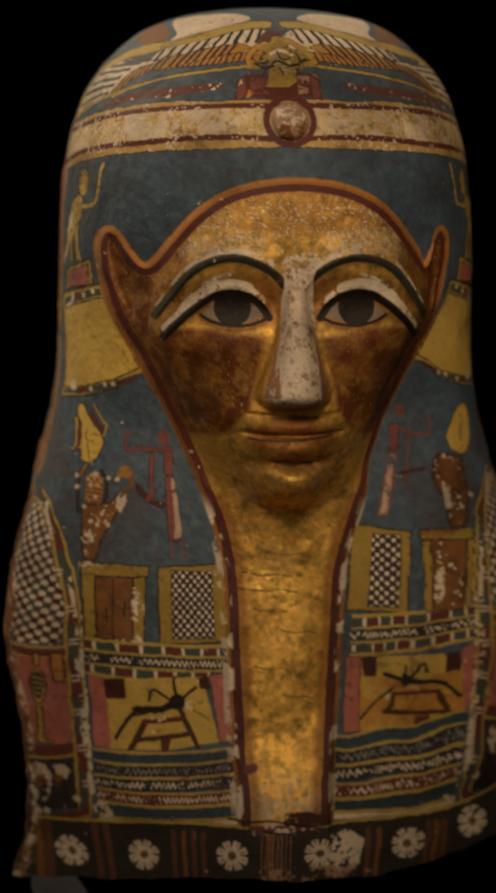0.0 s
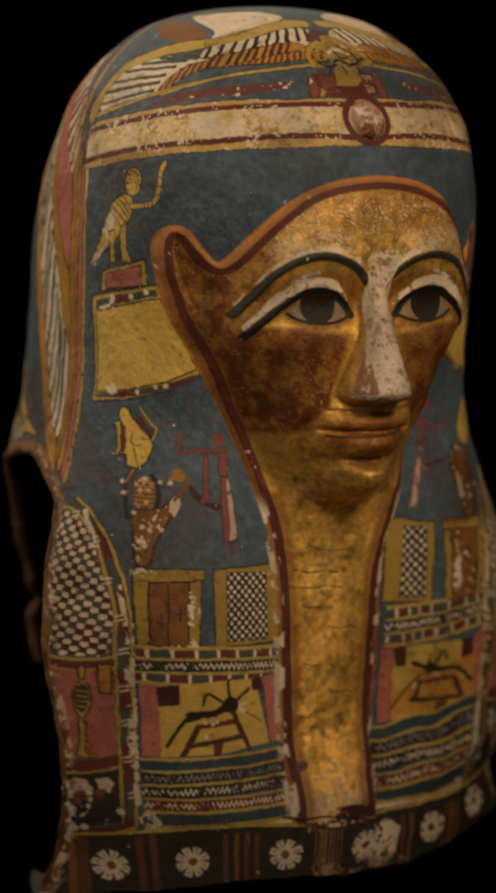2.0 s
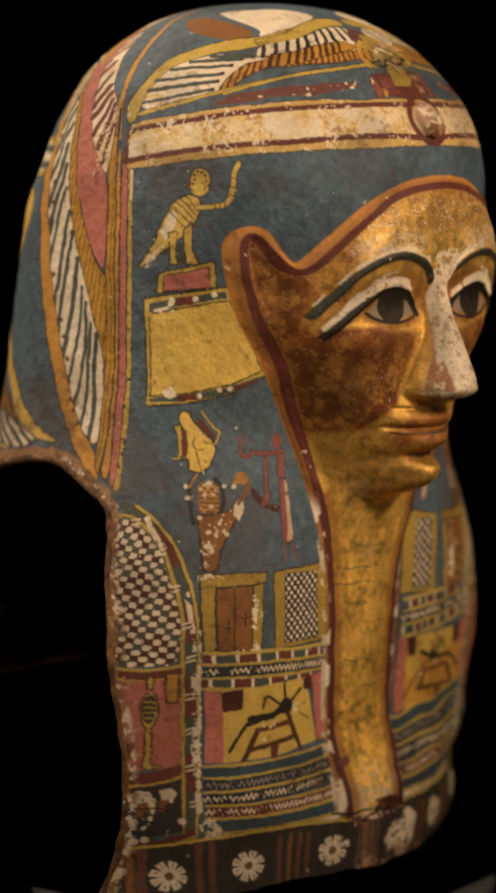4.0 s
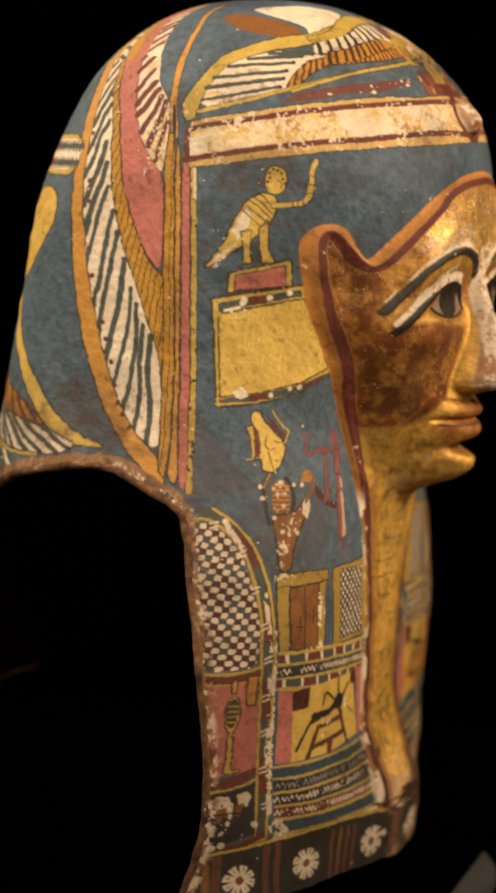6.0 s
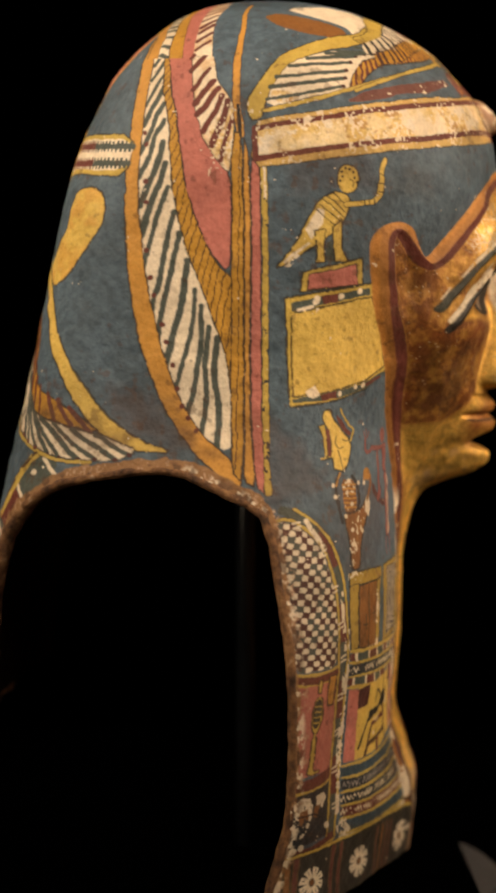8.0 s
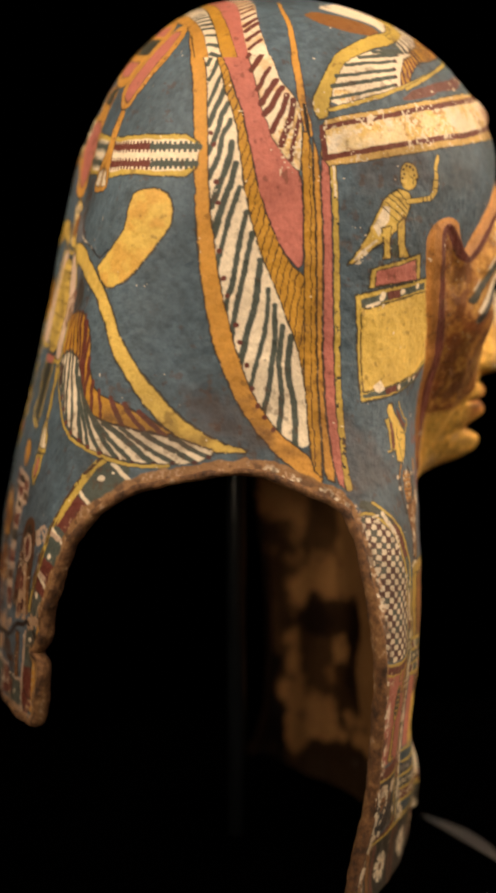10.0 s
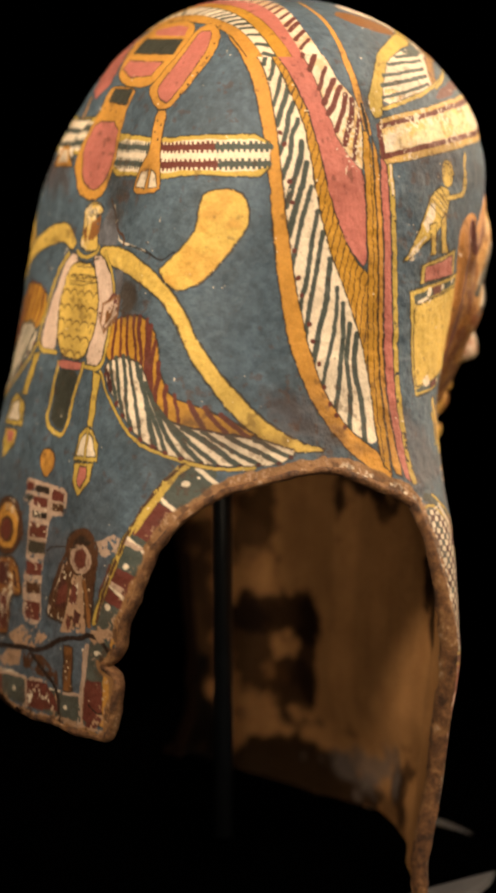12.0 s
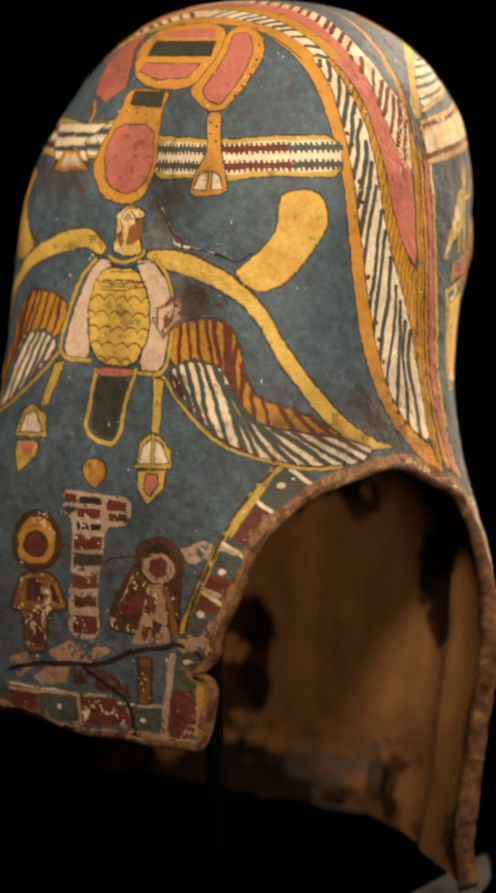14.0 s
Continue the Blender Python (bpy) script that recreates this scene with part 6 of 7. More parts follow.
# legs with amulets
fill("back", OLIVE_YELLOW, [(198.2, 323.7), (194.5, 325.3), (198, 297.8), (200.6, 297.3)], edge=INK, lw=0.5)
fill("back", OLIVE_YELLOW, [(166.2, 320.2), (162.8, 318.3), (162.8, 288.3), (165, 287.9)], edge=INK, lw=0.5)
fill("back", OLIVE_YELLOW, [(168.7, 267.1), (168.1, 282.7), (165.6, 287.3), (162.5, 286.7), (159.5, 279.3), (158.9, 268.6)], edge=INK, lw=0.5)
fill("back", CREAM, [(168.1, 269.5), (167.1, 280.5), (164.5, 285), (161.8, 282.1), (159.7, 271.5)], edge=INK, lw=0.5)
stroke("back", OLIVE_YELLOW, 2, [(164.5, 286.6), (163.7, 269.5)], edge=INK, lw=0.5)
fill("back", OLIVE_YELLOW, [(167.9, 266), (160.1, 267.9), (160.4, 256.9), (164.3, 247), (167, 255.8)], edge=INK, lw=0.5)
fill("back", ROSE, [(165.6, 264.5), (162.4, 265.5), (161.9, 259.2), (163.5, 252.1), (165.5, 256.3)], edge=INK, lw=0.5)
fill("back", OLIVE_YELLOW, [(206.7, 277.8), (206.1, 292.7), (202.8, 297.9), (198, 292.5), (196, 279.2)], edge=INK, lw=0.5)
fill("back", CREAM, [(205.2, 280.4), (204.5, 290.8), (201.5, 294.2), (197.6, 282.3)], edge=INK, lw=0.5)
fill("back", OLIVE_YELLOW, [(205.4, 275.5), (198.5, 276.7), (198.1, 268.1), (202.7, 256.7), (204.9, 266.1)], edge=INK, lw=0.5)
fill("back", ROSE, [(203.9, 274.5), (199.8, 275.1), (199.7, 268.2), (202.5, 267.6)])
# jewelled ornament at the crown of the back
fill("back", OCHRE, [(195.6, 503.9), (205.4, 526.3), (203.1, 548.7), (173.7, 554.7), (156.6, 546.8), (153.2, 519.6), (157.3, 501.1), (168.1, 491.6), (183.9, 492.9)], edge=INK, lw=0.5)
fill("back", ROSE, [(196.8, 541.7), (174.4, 547.4), (162.1, 544.3), (160.7, 535.5), (188.8, 536.4)])
fill("back", INK_GREEN, [(195.1, 519), (197.3, 533.3), (159.4, 532.1), (159.7, 518.2)], edge=INK, lw=0.5)
fill("back", ROSE, [(192.9, 506.1), (192.8, 513.1), (163.3, 511.6), (167.1, 500.7), (181.9, 499.2)], edge=INK, lw=0.5)
fill("back", OCHRE, [(165.5, 490.6), (161.8, 499), (156, 519.8), (155.2, 542.1), (147.1, 550.7), (138.5, 537.3), (138, 519.2), (143, 498.8), (148.1, 484.5), (151.5, 476.9), (157.3, 476.9)], edge=INK, lw=0.5)
fill("back", ROSE, [(160.3, 490.6), (155.5, 505.4), (152.5, 522.2), (151.9, 540.1), (143.8, 539.9), (142.1, 521.8), (145.8, 500.9), (152, 481), (156.5, 483.3)], edge=INK, lw=0.5)
dots("back", INK, 0.9, [(140.1, 527.2), (141.2, 514.5), (143, 503), (145.6, 494.5), (147.8, 487.3)])
fill("back", OCHRE, [(193.7, 490.8), (190, 492.9), (173.2, 491.6), (174.4, 476.9), (173.1, 456.3), (172.3, 442.3), (175.1, 423), (182.4, 416.9), (192.1, 422.4), (198.1, 437.9), (195.7, 463.3), (193.8, 476.8)], edge=INK, lw=0.5)
fill("back", INK_GREEN, [(190.5, 490.7), (175.7, 490.7), (175.6, 479.4), (190.1, 481)], edge=INK, lw=0.5)
fill("back", ROSE, [(192.8, 468.5), (176.1, 467.2), (173.5, 443.8), (176.6, 428.2), (183.4, 423.8), (191.4, 430.2), (194.2, 448.6)], edge=INK, lw=0.5)
dots("back", INK, 0.8, [(190.5, 476.4), (185.6, 475.6), (180.9, 474.7)])
fill("back", ROSE, [(212.2, 488.9), (222.3, 523.9), (215.2, 544.5), (201.6, 513.3), (195.2, 495.1), (202.7, 482.7)], edge=INK, lw=0.5)
stroke("back", OCHRE, 2.4, [(209.4, 483.4), (205, 474.6), (207.2, 465), (205.9, 455.8), (211.1, 446.3)], edge=INK, lw=0.5)
fill("back", OCHRE, [(156.9, 476.5), (151.4, 476.5), (150.9, 453.3), (149.1, 439.6), (148, 425.1), (159.9, 423.6), (157.8, 439.2), (154.6, 451.3)], edge=INK, lw=0.5)
fill("back", CREAM, [(158.3, 428.3), (156.8, 437.4), (154.1, 439.4), (154.4, 427.6)], edge=INK, lw=0.5)
fill("back", CREAM, [(153.1, 439.4), (150.7, 436.7), (149.5, 428.7), (152.7, 427.7)], edge=INK, lw=0.5)
dots("back", INK, 0.8, [(154.8, 469.4), (152.5, 466.9), (154.4, 462), (152.4, 457.3)])
fill("back", CREAM, [(214, 442.5), (225.3, 468.4), (197.1, 469), (204.5, 455.8), (198.7, 441.3)], edge=INK, lw=0.5, stripes=(SLATE, 9, 90, 0.4), flakes=0.3)
fill("back", OCHRE, [(213.9, 437.3), (212.6, 451), (206, 451.2), (198.6, 437.8)], edge=INK, lw=0.5)
fill("back", CREAM, [(211, 440.1), (210.5, 448.4), (206.5, 448.5), (202.1, 440.7)])
# pillar and two vessels, heavily worn
fill("back", UMBER_DARK, [(200.6, 211.2), (201.0, 224.9), (198.6, 233.7), (195.2, 237.2), (191.0, 235.0), (187.6, 225.9), (187.1, 214.2), (189.0, 205.1), (192.8, 201.0), (197.6, 202.0)], edge=INK, lw=0.7, flakes=0.2)
fill("back", OCHRE, [(199.7, 213.3), (199.3, 223.8), (197.0, 231.4), (194.5, 233.2), (191.2, 230.9), (188.8, 222.8), (188.7, 213.7), (190.8, 206.2), (195.4, 204.5), (198.3, 206.9)], flakes=0.15)
fill("back", UMBER_DARK, [(198.5, 215.4), (197.5, 224.4), (194.9, 229.1), (191.5, 225.4), (190.2, 216.6), (191.9, 209.2), (195.5, 207.9)])
fill("back", MAROON, [(196.9, 216.0), (196.2, 221.4), (194.5, 223.7), (192.6, 220.9), (191.7, 214.5), (193.2, 209.8), (195.5, 210.4)])
fill("back", UMBER, [(197.7, 198.5), (198.4, 184.5), (199.2, 175.5), (196.1, 175.7), (194.5, 151.6), (188.4, 154.2), (189.2, 178.5), (183.3, 180.1), (185.6, 192.7), (189.2, 201.6)], edge=INK, lw=0.9, flakes=0.4)
fill("back", MAROON_DARK, [(195.9, 195.8), (191.3, 197.5), (190.2, 184.2), (195.2, 182.4)], flakes=0.35)
fill("back", MAROON, [(195.1, 177.2), (190.6, 178.9), (189.7, 157.0), (193.9, 155.3)], flakes=0.4)
fill("back", MAROON_DARK, [(189.2, 194.8), (187.4, 193.8), (184.8, 182.9), (188.3, 184.3)], edge=OCHRE, lw=0.5)
fill("back", OCHRE, [(183.5, 265.6), (182.2, 269.9), (179.9, 270.8), (177.4, 268.7), (176.5, 263.9), (176.9, 258.2), (178.5, 255.2), (179.7, 253.2), (181.9, 257.0), (183.3, 260.6)], edge=INK, lw=0.5, tint=(UMBER, 0.6))
fill("back", WORN_WHITE, [(188.6, 250.9), (181.1, 250.5), (177.4, 250.1), (168.3, 250.7), (168.2, 234.3), (175.3, 232.2), (174.6, 209.9), (175.8, 206.1), (175.4, 186.3), (174.4, 167.2), (182.7, 163.9), (183.5, 193.5), (183.8, 220.4), (184.6, 233.5), (188.4, 234.1)], flakes=-0.15)
fill("back", MAROON, [(187.9, 248.7), (183.9, 248.5), (184.1, 243.7), (187.4, 243.4)], flakes=0.25)
fill("back", INK, [(182.9, 247.8), (177.3, 247.9), (177.0, 243.9), (183.0, 243.7)], flakes=0.1)
fill("back", MAROON, [(175.5, 247.7), (169.4, 247.4), (169.5, 241.8), (175.1, 241.2)], flakes=0.2)
fill("back", INK_GREEN, [(186.9, 241.2), (183.7, 241.1), (184.3, 237.6), (187.0, 237.5)])
fill("back", MAROON, [(183.7, 240.8), (176.8, 241.4), (176.6, 236.5), (183.3, 235.5)], flakes=0.2)
fill("back", UMBER_DARK, [(174.6, 239.7), (169.1, 240.6), (169.3, 235.9), (174.0, 235.9)], flakes=0.15)
fill("back", INK, [(183.3, 232.5), (176.0, 233.3), (176.2, 229.6), (183.0, 228.2)], flakes=0.1)
fill("back", MAROON, [(183.4, 225.5), (175.6, 225.8), (175.5, 218.6), (183.0, 216.9)], flakes=0.2)
fill("back", INK_GREEN, [(183.4, 214.7), (174.8, 216.2), (174.9, 209.4), (182.9, 206.8)], flakes=0.1)
fill("back", MAROON, [(182.7, 202.3), (176.0, 202.4), (176.1, 195.7), (182.5, 194.3)], flakes=0.3)
fill("back", UMBER_DARK, [(182.0, 190.3), (175.6, 191.2), (175.7, 185.1), (181.8, 183.6)], flakes=0.2)
fill("back", MAROON, [(182.0, 178.8), (175.6, 179.8), (175.6, 169.0), (181.6, 168.0)], flakes=0.35)
fill("back", UMBER_DARK, [(166.0, 221.0), (165.0, 226.2), (161.8, 229.1), (158.5, 228.1), (156.5, 223.9), (155.3, 213.1), (155.3, 193.6), (155.8, 173.9), (167.6, 172.6), (172.0, 174.2), (171.6, 184.3), (169.8, 198.2), (167.2, 206.4), (165.0, 209.8)], edge=INK, lw=0.8, flakes=0.25)
fill("back", INK, [(165.2, 219.6), (163.6, 225.0), (160.3, 227.0), (157.8, 223.2), (158.6, 220.4), (160.8, 222.0), (163.4, 218.8)])
dots("back", WORN_WHITE, 8.2, [(160.6, 212.3)])
dots("back", MAROON, 6.6, [(160.5, 212.0)])
stroke("back", WORN_WHITE, 2.2, [(165.6, 208.3), (168.0, 202.2), (169.8, 190.0), (170.8, 179.7)], flakes=0.3)
fill("back", MAROON_DARK, [(166.6, 199.4), (164.9, 195.1), (164.8, 182.0), (168.5, 180.6), (168.1, 190.7)])
fill("back", PALE_CLAY, [(163.0, 202.3), (159.6, 203.5), (158.3, 186.0), (157.4, 170.6), (166.1, 167.3), (163.9, 184.0)], flakes=-0.25)
fill("back", MAROON, [(162.0, 197.7), (161.0, 191.6), (161.9, 184.7), (163.2, 190.2)])
fill("back", MAROON_DARK, [(161.3, 183.3), (159.1, 180.8), (159.8, 175.0), (161.4, 175.8)])
fill("back", MAROON, [(163.4, 179.3), (162.0, 174.2), (163.0, 169.5), (163.9, 174.2)])
stroke("back", UMBER, 2.4, [(158.6, 200.6), (157.0, 186.5), (156.3, 175.3)])
fill("back", UMBER, [(164.4, 160.1), (161.3, 160.6), (161.1, 133.8), (164.2, 133.5)], edge=INK, lw=0.6, flakes=0.15, tint=(UMBER_DARK, 0.7))
# losses and cracks
fill("back", MAROON, [(198.7, 127.5), (190.5, 129.1), (190.2, 116.9), (198.0, 118.6)], flakes=0.1)
fill("back", SLATE, [(189.6, 128.9), (180.2, 132.0), (178.8, 116.5), (189.4, 115.5)])
fill("back", MAROON, [(178.8, 131.7), (170.4, 134.0), (166.4, 126.6), (165.4, 120.4), (177.9, 116.2)], flakes=0.12)
fill("back", SLATE, [(164.6, 130.6), (158.6, 133.3), (158.6, 117.0), (164.2, 118.0)])
fill("back", SLATE, [(156.0, 162.4), (152.0, 160.6), (152.6, 147.3), (156.2, 145.9)])
fill("back", MAROON, [(156.6, 143.4), (152.2, 145.1), (152.1, 126.2), (155.4, 117.6), (157.8, 120.3)])
fill("back", OCHRE, [(151.8, 159.1), (149.7, 158.1), (150.5, 129.5), (151.9, 128.9)], flakes=0.3)
stroke("back", WORN_WHITE, 1.6, [(179.6, 132.7), (178.4, 116.3)], flakes=0.2)
stroke("back", WORN_WHITE, 1.8, [(198.7, 128.6), (189.7, 130.3), (179.6, 132.7), (171.2, 134.7)], flakes=0.2)
stroke("back", WORN_WHITE, 1.8, [(165.0, 131.8), (158.1, 133.5)], flakes=0.2)
stroke("back", WORN_WHITE, 2.6, [(156.8, 163.6), (157.4, 147.0), (158.1, 133.5), (158.6, 116.6)], flakes=0.15)
dots("back", CREAM, 1.4, [(184.3, 123.4), (162.9, 124.2), (153.9, 160.8)])
fill("back", PALE_CLAY, [(188.4, 154.2), (182.2, 164.1), (175.3, 166.1), (171.4, 161.0), (176.6, 151.5), (184.9, 150.2)], flakes=-0.4)
fill("back", PALE_CLAY, [(198.7, 147.5), (193.7, 153.3), (192.1, 144.0), (195.6, 136.4), (198.6, 135.6)], flakes=-0.3)
fill("back", PALE_CLAY, [(188.2, 145.7), (182.3, 148.1), (182.8, 138.8), (189.0, 134.0), (192.0, 138.1)], flakes=-0.3)
fill("back", UMBER_DARK, [(181.6, 147.4), (173.2, 149.6), (166.7, 143.0), (165.6, 132.9), (172.8, 137.1), (180.7, 138.3)], flakes=-0.35)
fill("back", PALE_CLAY, [(156.8, 169.5), (153.3, 177.4), (151.9, 174.0), (154.5, 165.2)], flakes=-0.2)
fill("back", WORN_WHITE, [(155.4, 224.2), (151.0, 230.3), (149.1, 229.1), (149.6, 222.6), (152.6, 217.1), (154.6, 218.1)], flakes=-0.3)
fill("back", PALE_CLAY, [(151.9, 128.9), (150.5, 133.5), (150.2, 114.9), (156.3, 112.9), (154.8, 118.5)], flakes=-0.45)
stroke("back", PALE_CLAY, 7, [(173.7, 112.3), (165.9, 112.9), (162.5, 115.1), (157.8, 112.6), (151.8, 113.9)], flakes=0.3)
stroke("back", CRACK, 2.8, [(198.6, 139.9), (193.4, 145.1), (188.3, 148.1), (181.7, 150.1), (176.5, 150.6), (170.9, 155.2), (167.8, 160.8), (163.1, 165.2), (159.1, 166.6), (156.5, 170.3), (153.3, 170.0), (151.5, 165.7), (149.9, 161.1)])
stroke("back", CRACK, 2.2, [(178.3, 148.8), (172.9, 142.1), (168.8, 137.1), (166.2, 131.6), (165.1, 123.2), (164.5, 114.8)])
stroke("back", CRACK, 1.0, [(157.8, 223.2), (161.9, 218.0), (171.6, 215.9), (174.0, 211.8)])
stroke("back", CRACK, 1.0, [(155.7, 129.7), (153.0, 125.2), (151.9, 127.0)])
stroke("back", CREAM, 1.2, [(168.8, 416.5), (166.6, 410.2), (167.7, 405.2), (164.6, 401.5), (162.5, 395.5), (156.3, 393.9), (151.5, 391.6)], flakes=0.4)
# mended patches, torn places and lines round the bird
fill("back", PATCH_BLUE, [(171.0, 415.7), (167.1, 410.5), (163.3, 399.3), (164.0, 393.1), (173.7, 392.3), (175.0, 398.4), (173.2, 406.3)])
fill("back", PATCH_BLUE, [(163.4, 379.2), (159.4, 379.5), (159.5, 369.0), (161.5, 364.6)])
fill("back", SMUDGE, [(158.8, 373.9), (153.4, 371.7), (152.1, 364.2), (154.3, 356.4), (158.4, 353.0), (160.1, 363.3)], flakes=-0.1, soft=2.0)
fill("back", PINKISH, [(166.9, 358.6), (160.3, 364.2), (159.2, 353.9), (164.3, 342.8), (166.2, 347.3)], edge=UMBER, lw=1.0, flakes=-0.15)
fill("back", UMBER, [(164.6, 355.1), (161.6, 359.3), (161.7, 352.6), (164.5, 345.6)], flakes=-0.45)
fill("back", UMBER, [(179.3, 405.5), (174.9, 409.7), (174.6, 399.4), (178.0, 394.3), (180.1, 395.1)], flakes=-0.1)
stroke("back", UMBER_DARK, 1.8, [(171.3, 419.9), (167.2, 411.5), (164.5, 402.1), (160.8, 399.5), (160.6, 393.8)])
stroke("back", CRACK, 0.9, [(158.4, 393.9), (153.7, 393.2), (146.7, 387.3)])
stroke("back", CRACK, 0.9, [(151.2, 392.3), (145.8, 385.5), (141.9, 392.4)])
stroke("back", INK, 0.7, [(183.1, 410.5), (181.7, 415.9), (177.8, 416.7), (174.5, 414.0), (174.2, 409.7)])
stroke("back", INK, 0.6, [(182.3, 409.6), (181.0, 411.6), (179.2, 410.2), (180.4, 408.2), (182.3, 409.6)])
stroke("back", INK, 0.7, [(183.4, 409.5), (182.3, 402.8), (183.8, 396.8)])
stroke("back", OLIVE_YELLOW, 2.0, [(186.2, 387.4), (181.6, 383.0), (173.7, 388.4), (173.2, 391.8)], edge=INK, lw=0.5)
stroke("back", INK, 0.7, [(185.5, 382.9), (179.9, 379.9), (172.2, 385.1)])
stroke("back", INK, 0.6, [(186.9, 372.0), (179.4, 371.2), (172.1, 374.4)])
stroke("back", INK, 0.6, [(187.1, 368.0), (179.0, 367.7), (171.8, 371.2)])
stroke("back", ROSE, 2.6, [(184.0, 320.5), (178.7, 319.4), (173.7, 321.6)])
stroke("back", MAROON_DARK, 3.0, [(160.6, 321.4), (158.9, 317.0), (157.6, 310.6)], flakes=0.2)
fill("back", OLIVE_YELLOW, [(145.0, 247.2), (142.6, 257.2), (138.2, 272.4), (137.2, 270.0), (140.5, 256.4), (145.9, 232.1)], flakes=0.1)
stroke("back", UMBER_DARK, 3.4, [(199.7, 210.0), (200.2, 225.3), (197.5, 234.0), (193.1, 235.3), (188.3, 229.2), (186.5, 214.5)], flakes=0.1)
stroke("back", OCHRE, 2.2, [(198.4, 214.3), (197.6, 223.3), (194.4, 227.3), (191.0, 223.6), (189.5, 216.4)], flakes=0.15)
stroke("back", UMBER_DARK, 4.0, [(165.4, 215.8), (164.0, 224.5), (160.8, 229.1), (157.2, 226.5), (155.4, 217.2), (155.9, 202.4)], flakes=0.1)
stroke("back", UMBER_DARK, 3.0, [(165.4, 214.0), (168.7, 201.7), (170.8, 182.3)], flakes=0.1)
fill("back", MAROON, [(163.0, 216.5), (160.1, 220.2), (158.0, 216.3), (158.2, 209.0), (160.6, 205.5), (163.2, 209.1)], edge=WORN_WHITE, lw=1.0)
fill("back", MAROON, [(167.8, 190.9), (164.6, 197.6), (164.2, 186.8), (168.0, 182.5)], flakes=0.15)
fill("back", MAROON, [(162.8, 196.4), (160.5, 199.0), (160.7, 186.2), (162.8, 185.4)], flakes=0.15)
fill("back", WORN_WHITE, [(156.0, 224.2), (151.4, 229.1), (149.4, 227.8), (149.9, 220.5), (153.6, 216.8)], flakes=-0.2)
fill("back", WORN_WHITE, [(147.8, 229.1), (142.9, 224.5), (143.5, 221.8), (148.1, 226.3)], flakes=-0.2)
fill("back", WORN_WHITE, [(150.7, 204.2), (147.4, 201.5), (148.0, 198.6), (150.9, 201.4)], flakes=-0.2)
stroke("back", UMBER_DARK, 1.6, [(137.2, 273.2), (142.6, 257.2), (146.1, 240.9), (148.4, 226.2), (152.0, 202.0), (154.5, 175.5)], flakes=0.2)
fill("back", PALE_CLAY, [(155.9, 173.2), (150.4, 177.0), (149.1, 171.9), (153.0, 166.9)], flakes=-0.35)
stain("back", SMUDGE, [(175.9, 432.4), (163.3, 433.6), (161.7, 412.1), (166.4, 398.8), (173, 414)], 0.75)
stain("back", UMBER_DARK, [(144.6, 313.6), (133, 297.2), (122.4, 293.9), (114.9, 277.6), (128.5, 280.5), (138.9, 291.4)], 0.55)
stain("back", UMBER_DARK, [(230, 439.8), (198.6, 446.9), (198.3, 422), (212.2, 419.4)], 0.6)
# two brown films that darken the lower back
stain("back", UMBER_DARK, [(204.5, 197.7), (185.3, 227.6), (154.1, 226.2), (149.1, 202.2), (151.2, 117.2), (202, 108.4)], 0.25)
stain("back", UMBER_DARK, [(206, 262), (186, 258), (150, 262), (149, 205), (206, 200)], 0.12)
stain("back", SMUDGE, [(163.8, 382.6), (153.5, 376.8), (151.5, 354.6), (162.2, 348.4)], 0.6)
stain("side", UMBER_DARK, [(121, 312.6), (109, 307.7), (99, 283.8), (91.7, 272.9), (106.7, 275.3), (118.5, 286.6)], 0.6)
stain("side", UMBER_DARK, [(90, 306.5), (80, 294.4), (66.9, 258.3), (72.1, 249.3), (82.6, 252.2), (91.5, 273.8)], 0.4)
stain("side", UMBER_DARK, [(66.9, 255.3), (54.4, 256.8), (41.9, 237.2), (46.5, 200.9), (65.1, 205.8)], 0.35)
stain("side", UMBER_DARK, [(81.6, 457.2), (58.2, 453.3), (52.6, 430), (76.1, 426.3)], 0.3)
stain("side", SMUDGE, [(47, 443.6), (35.5, 439.9), (40, 420), (49.1, 423.5)], 0.4)
stain("side", UMBER_DARK, [(76.4, 55.6), (14.5, 48.2), (1.5, 0), (76.8, 10.9)], 0.3)
stain("side", UMBER_DARK, [(83.6, 251.7), (71.1, 239.8), (62.6, 173), (63.8, 55.4), (79.5, 55.4)], 0.28)
hem_row()
paint_face()
# dull and rubbed places in the gold: cheeks, beard and its foot
stain("face", UMBER_DARK, [(60, 335), (46, 337), (42, 310), (46, 294), (60, 296), (64, 312)], 0.5)
stain("face", UMBER_DARK, [(78, 337), (69, 336), (66, 322), (74, 318)], 0.45)
stain("face", MAROON_DARK, [(52, 350), (18, 350), (17, 330), (34, 334), (50, 331)], 0.4)
stain("front", UMBER, [(20, 171), (28, 166), (27, 150), (18, 156)], 0.5)
stain("front", UMBER, [(4, 104), (27, 103), (26, 92), (6, 95)], 0.45)
stain("front", UMBER, [(-18, 182), (-6, 180), (-8, 168), (-17, 170)], 0.35)
stain("front", GREY_LILAC, [(-24, 258), (-8, 252), (-10, 240), (-22, 243)], 0.35)
stain("front", GREY_LILAC, [(-8, 216), (8, 214), (9, 202), (-6, 203)], 0.35)
stain("front", UMBER, [(-20, 234), (22, 236), (24, 226), (-18, 224)], 0.3)
dots("front", MAROON_WORN, 3.0, [(-15, 81.5), (-17.5, 81)])
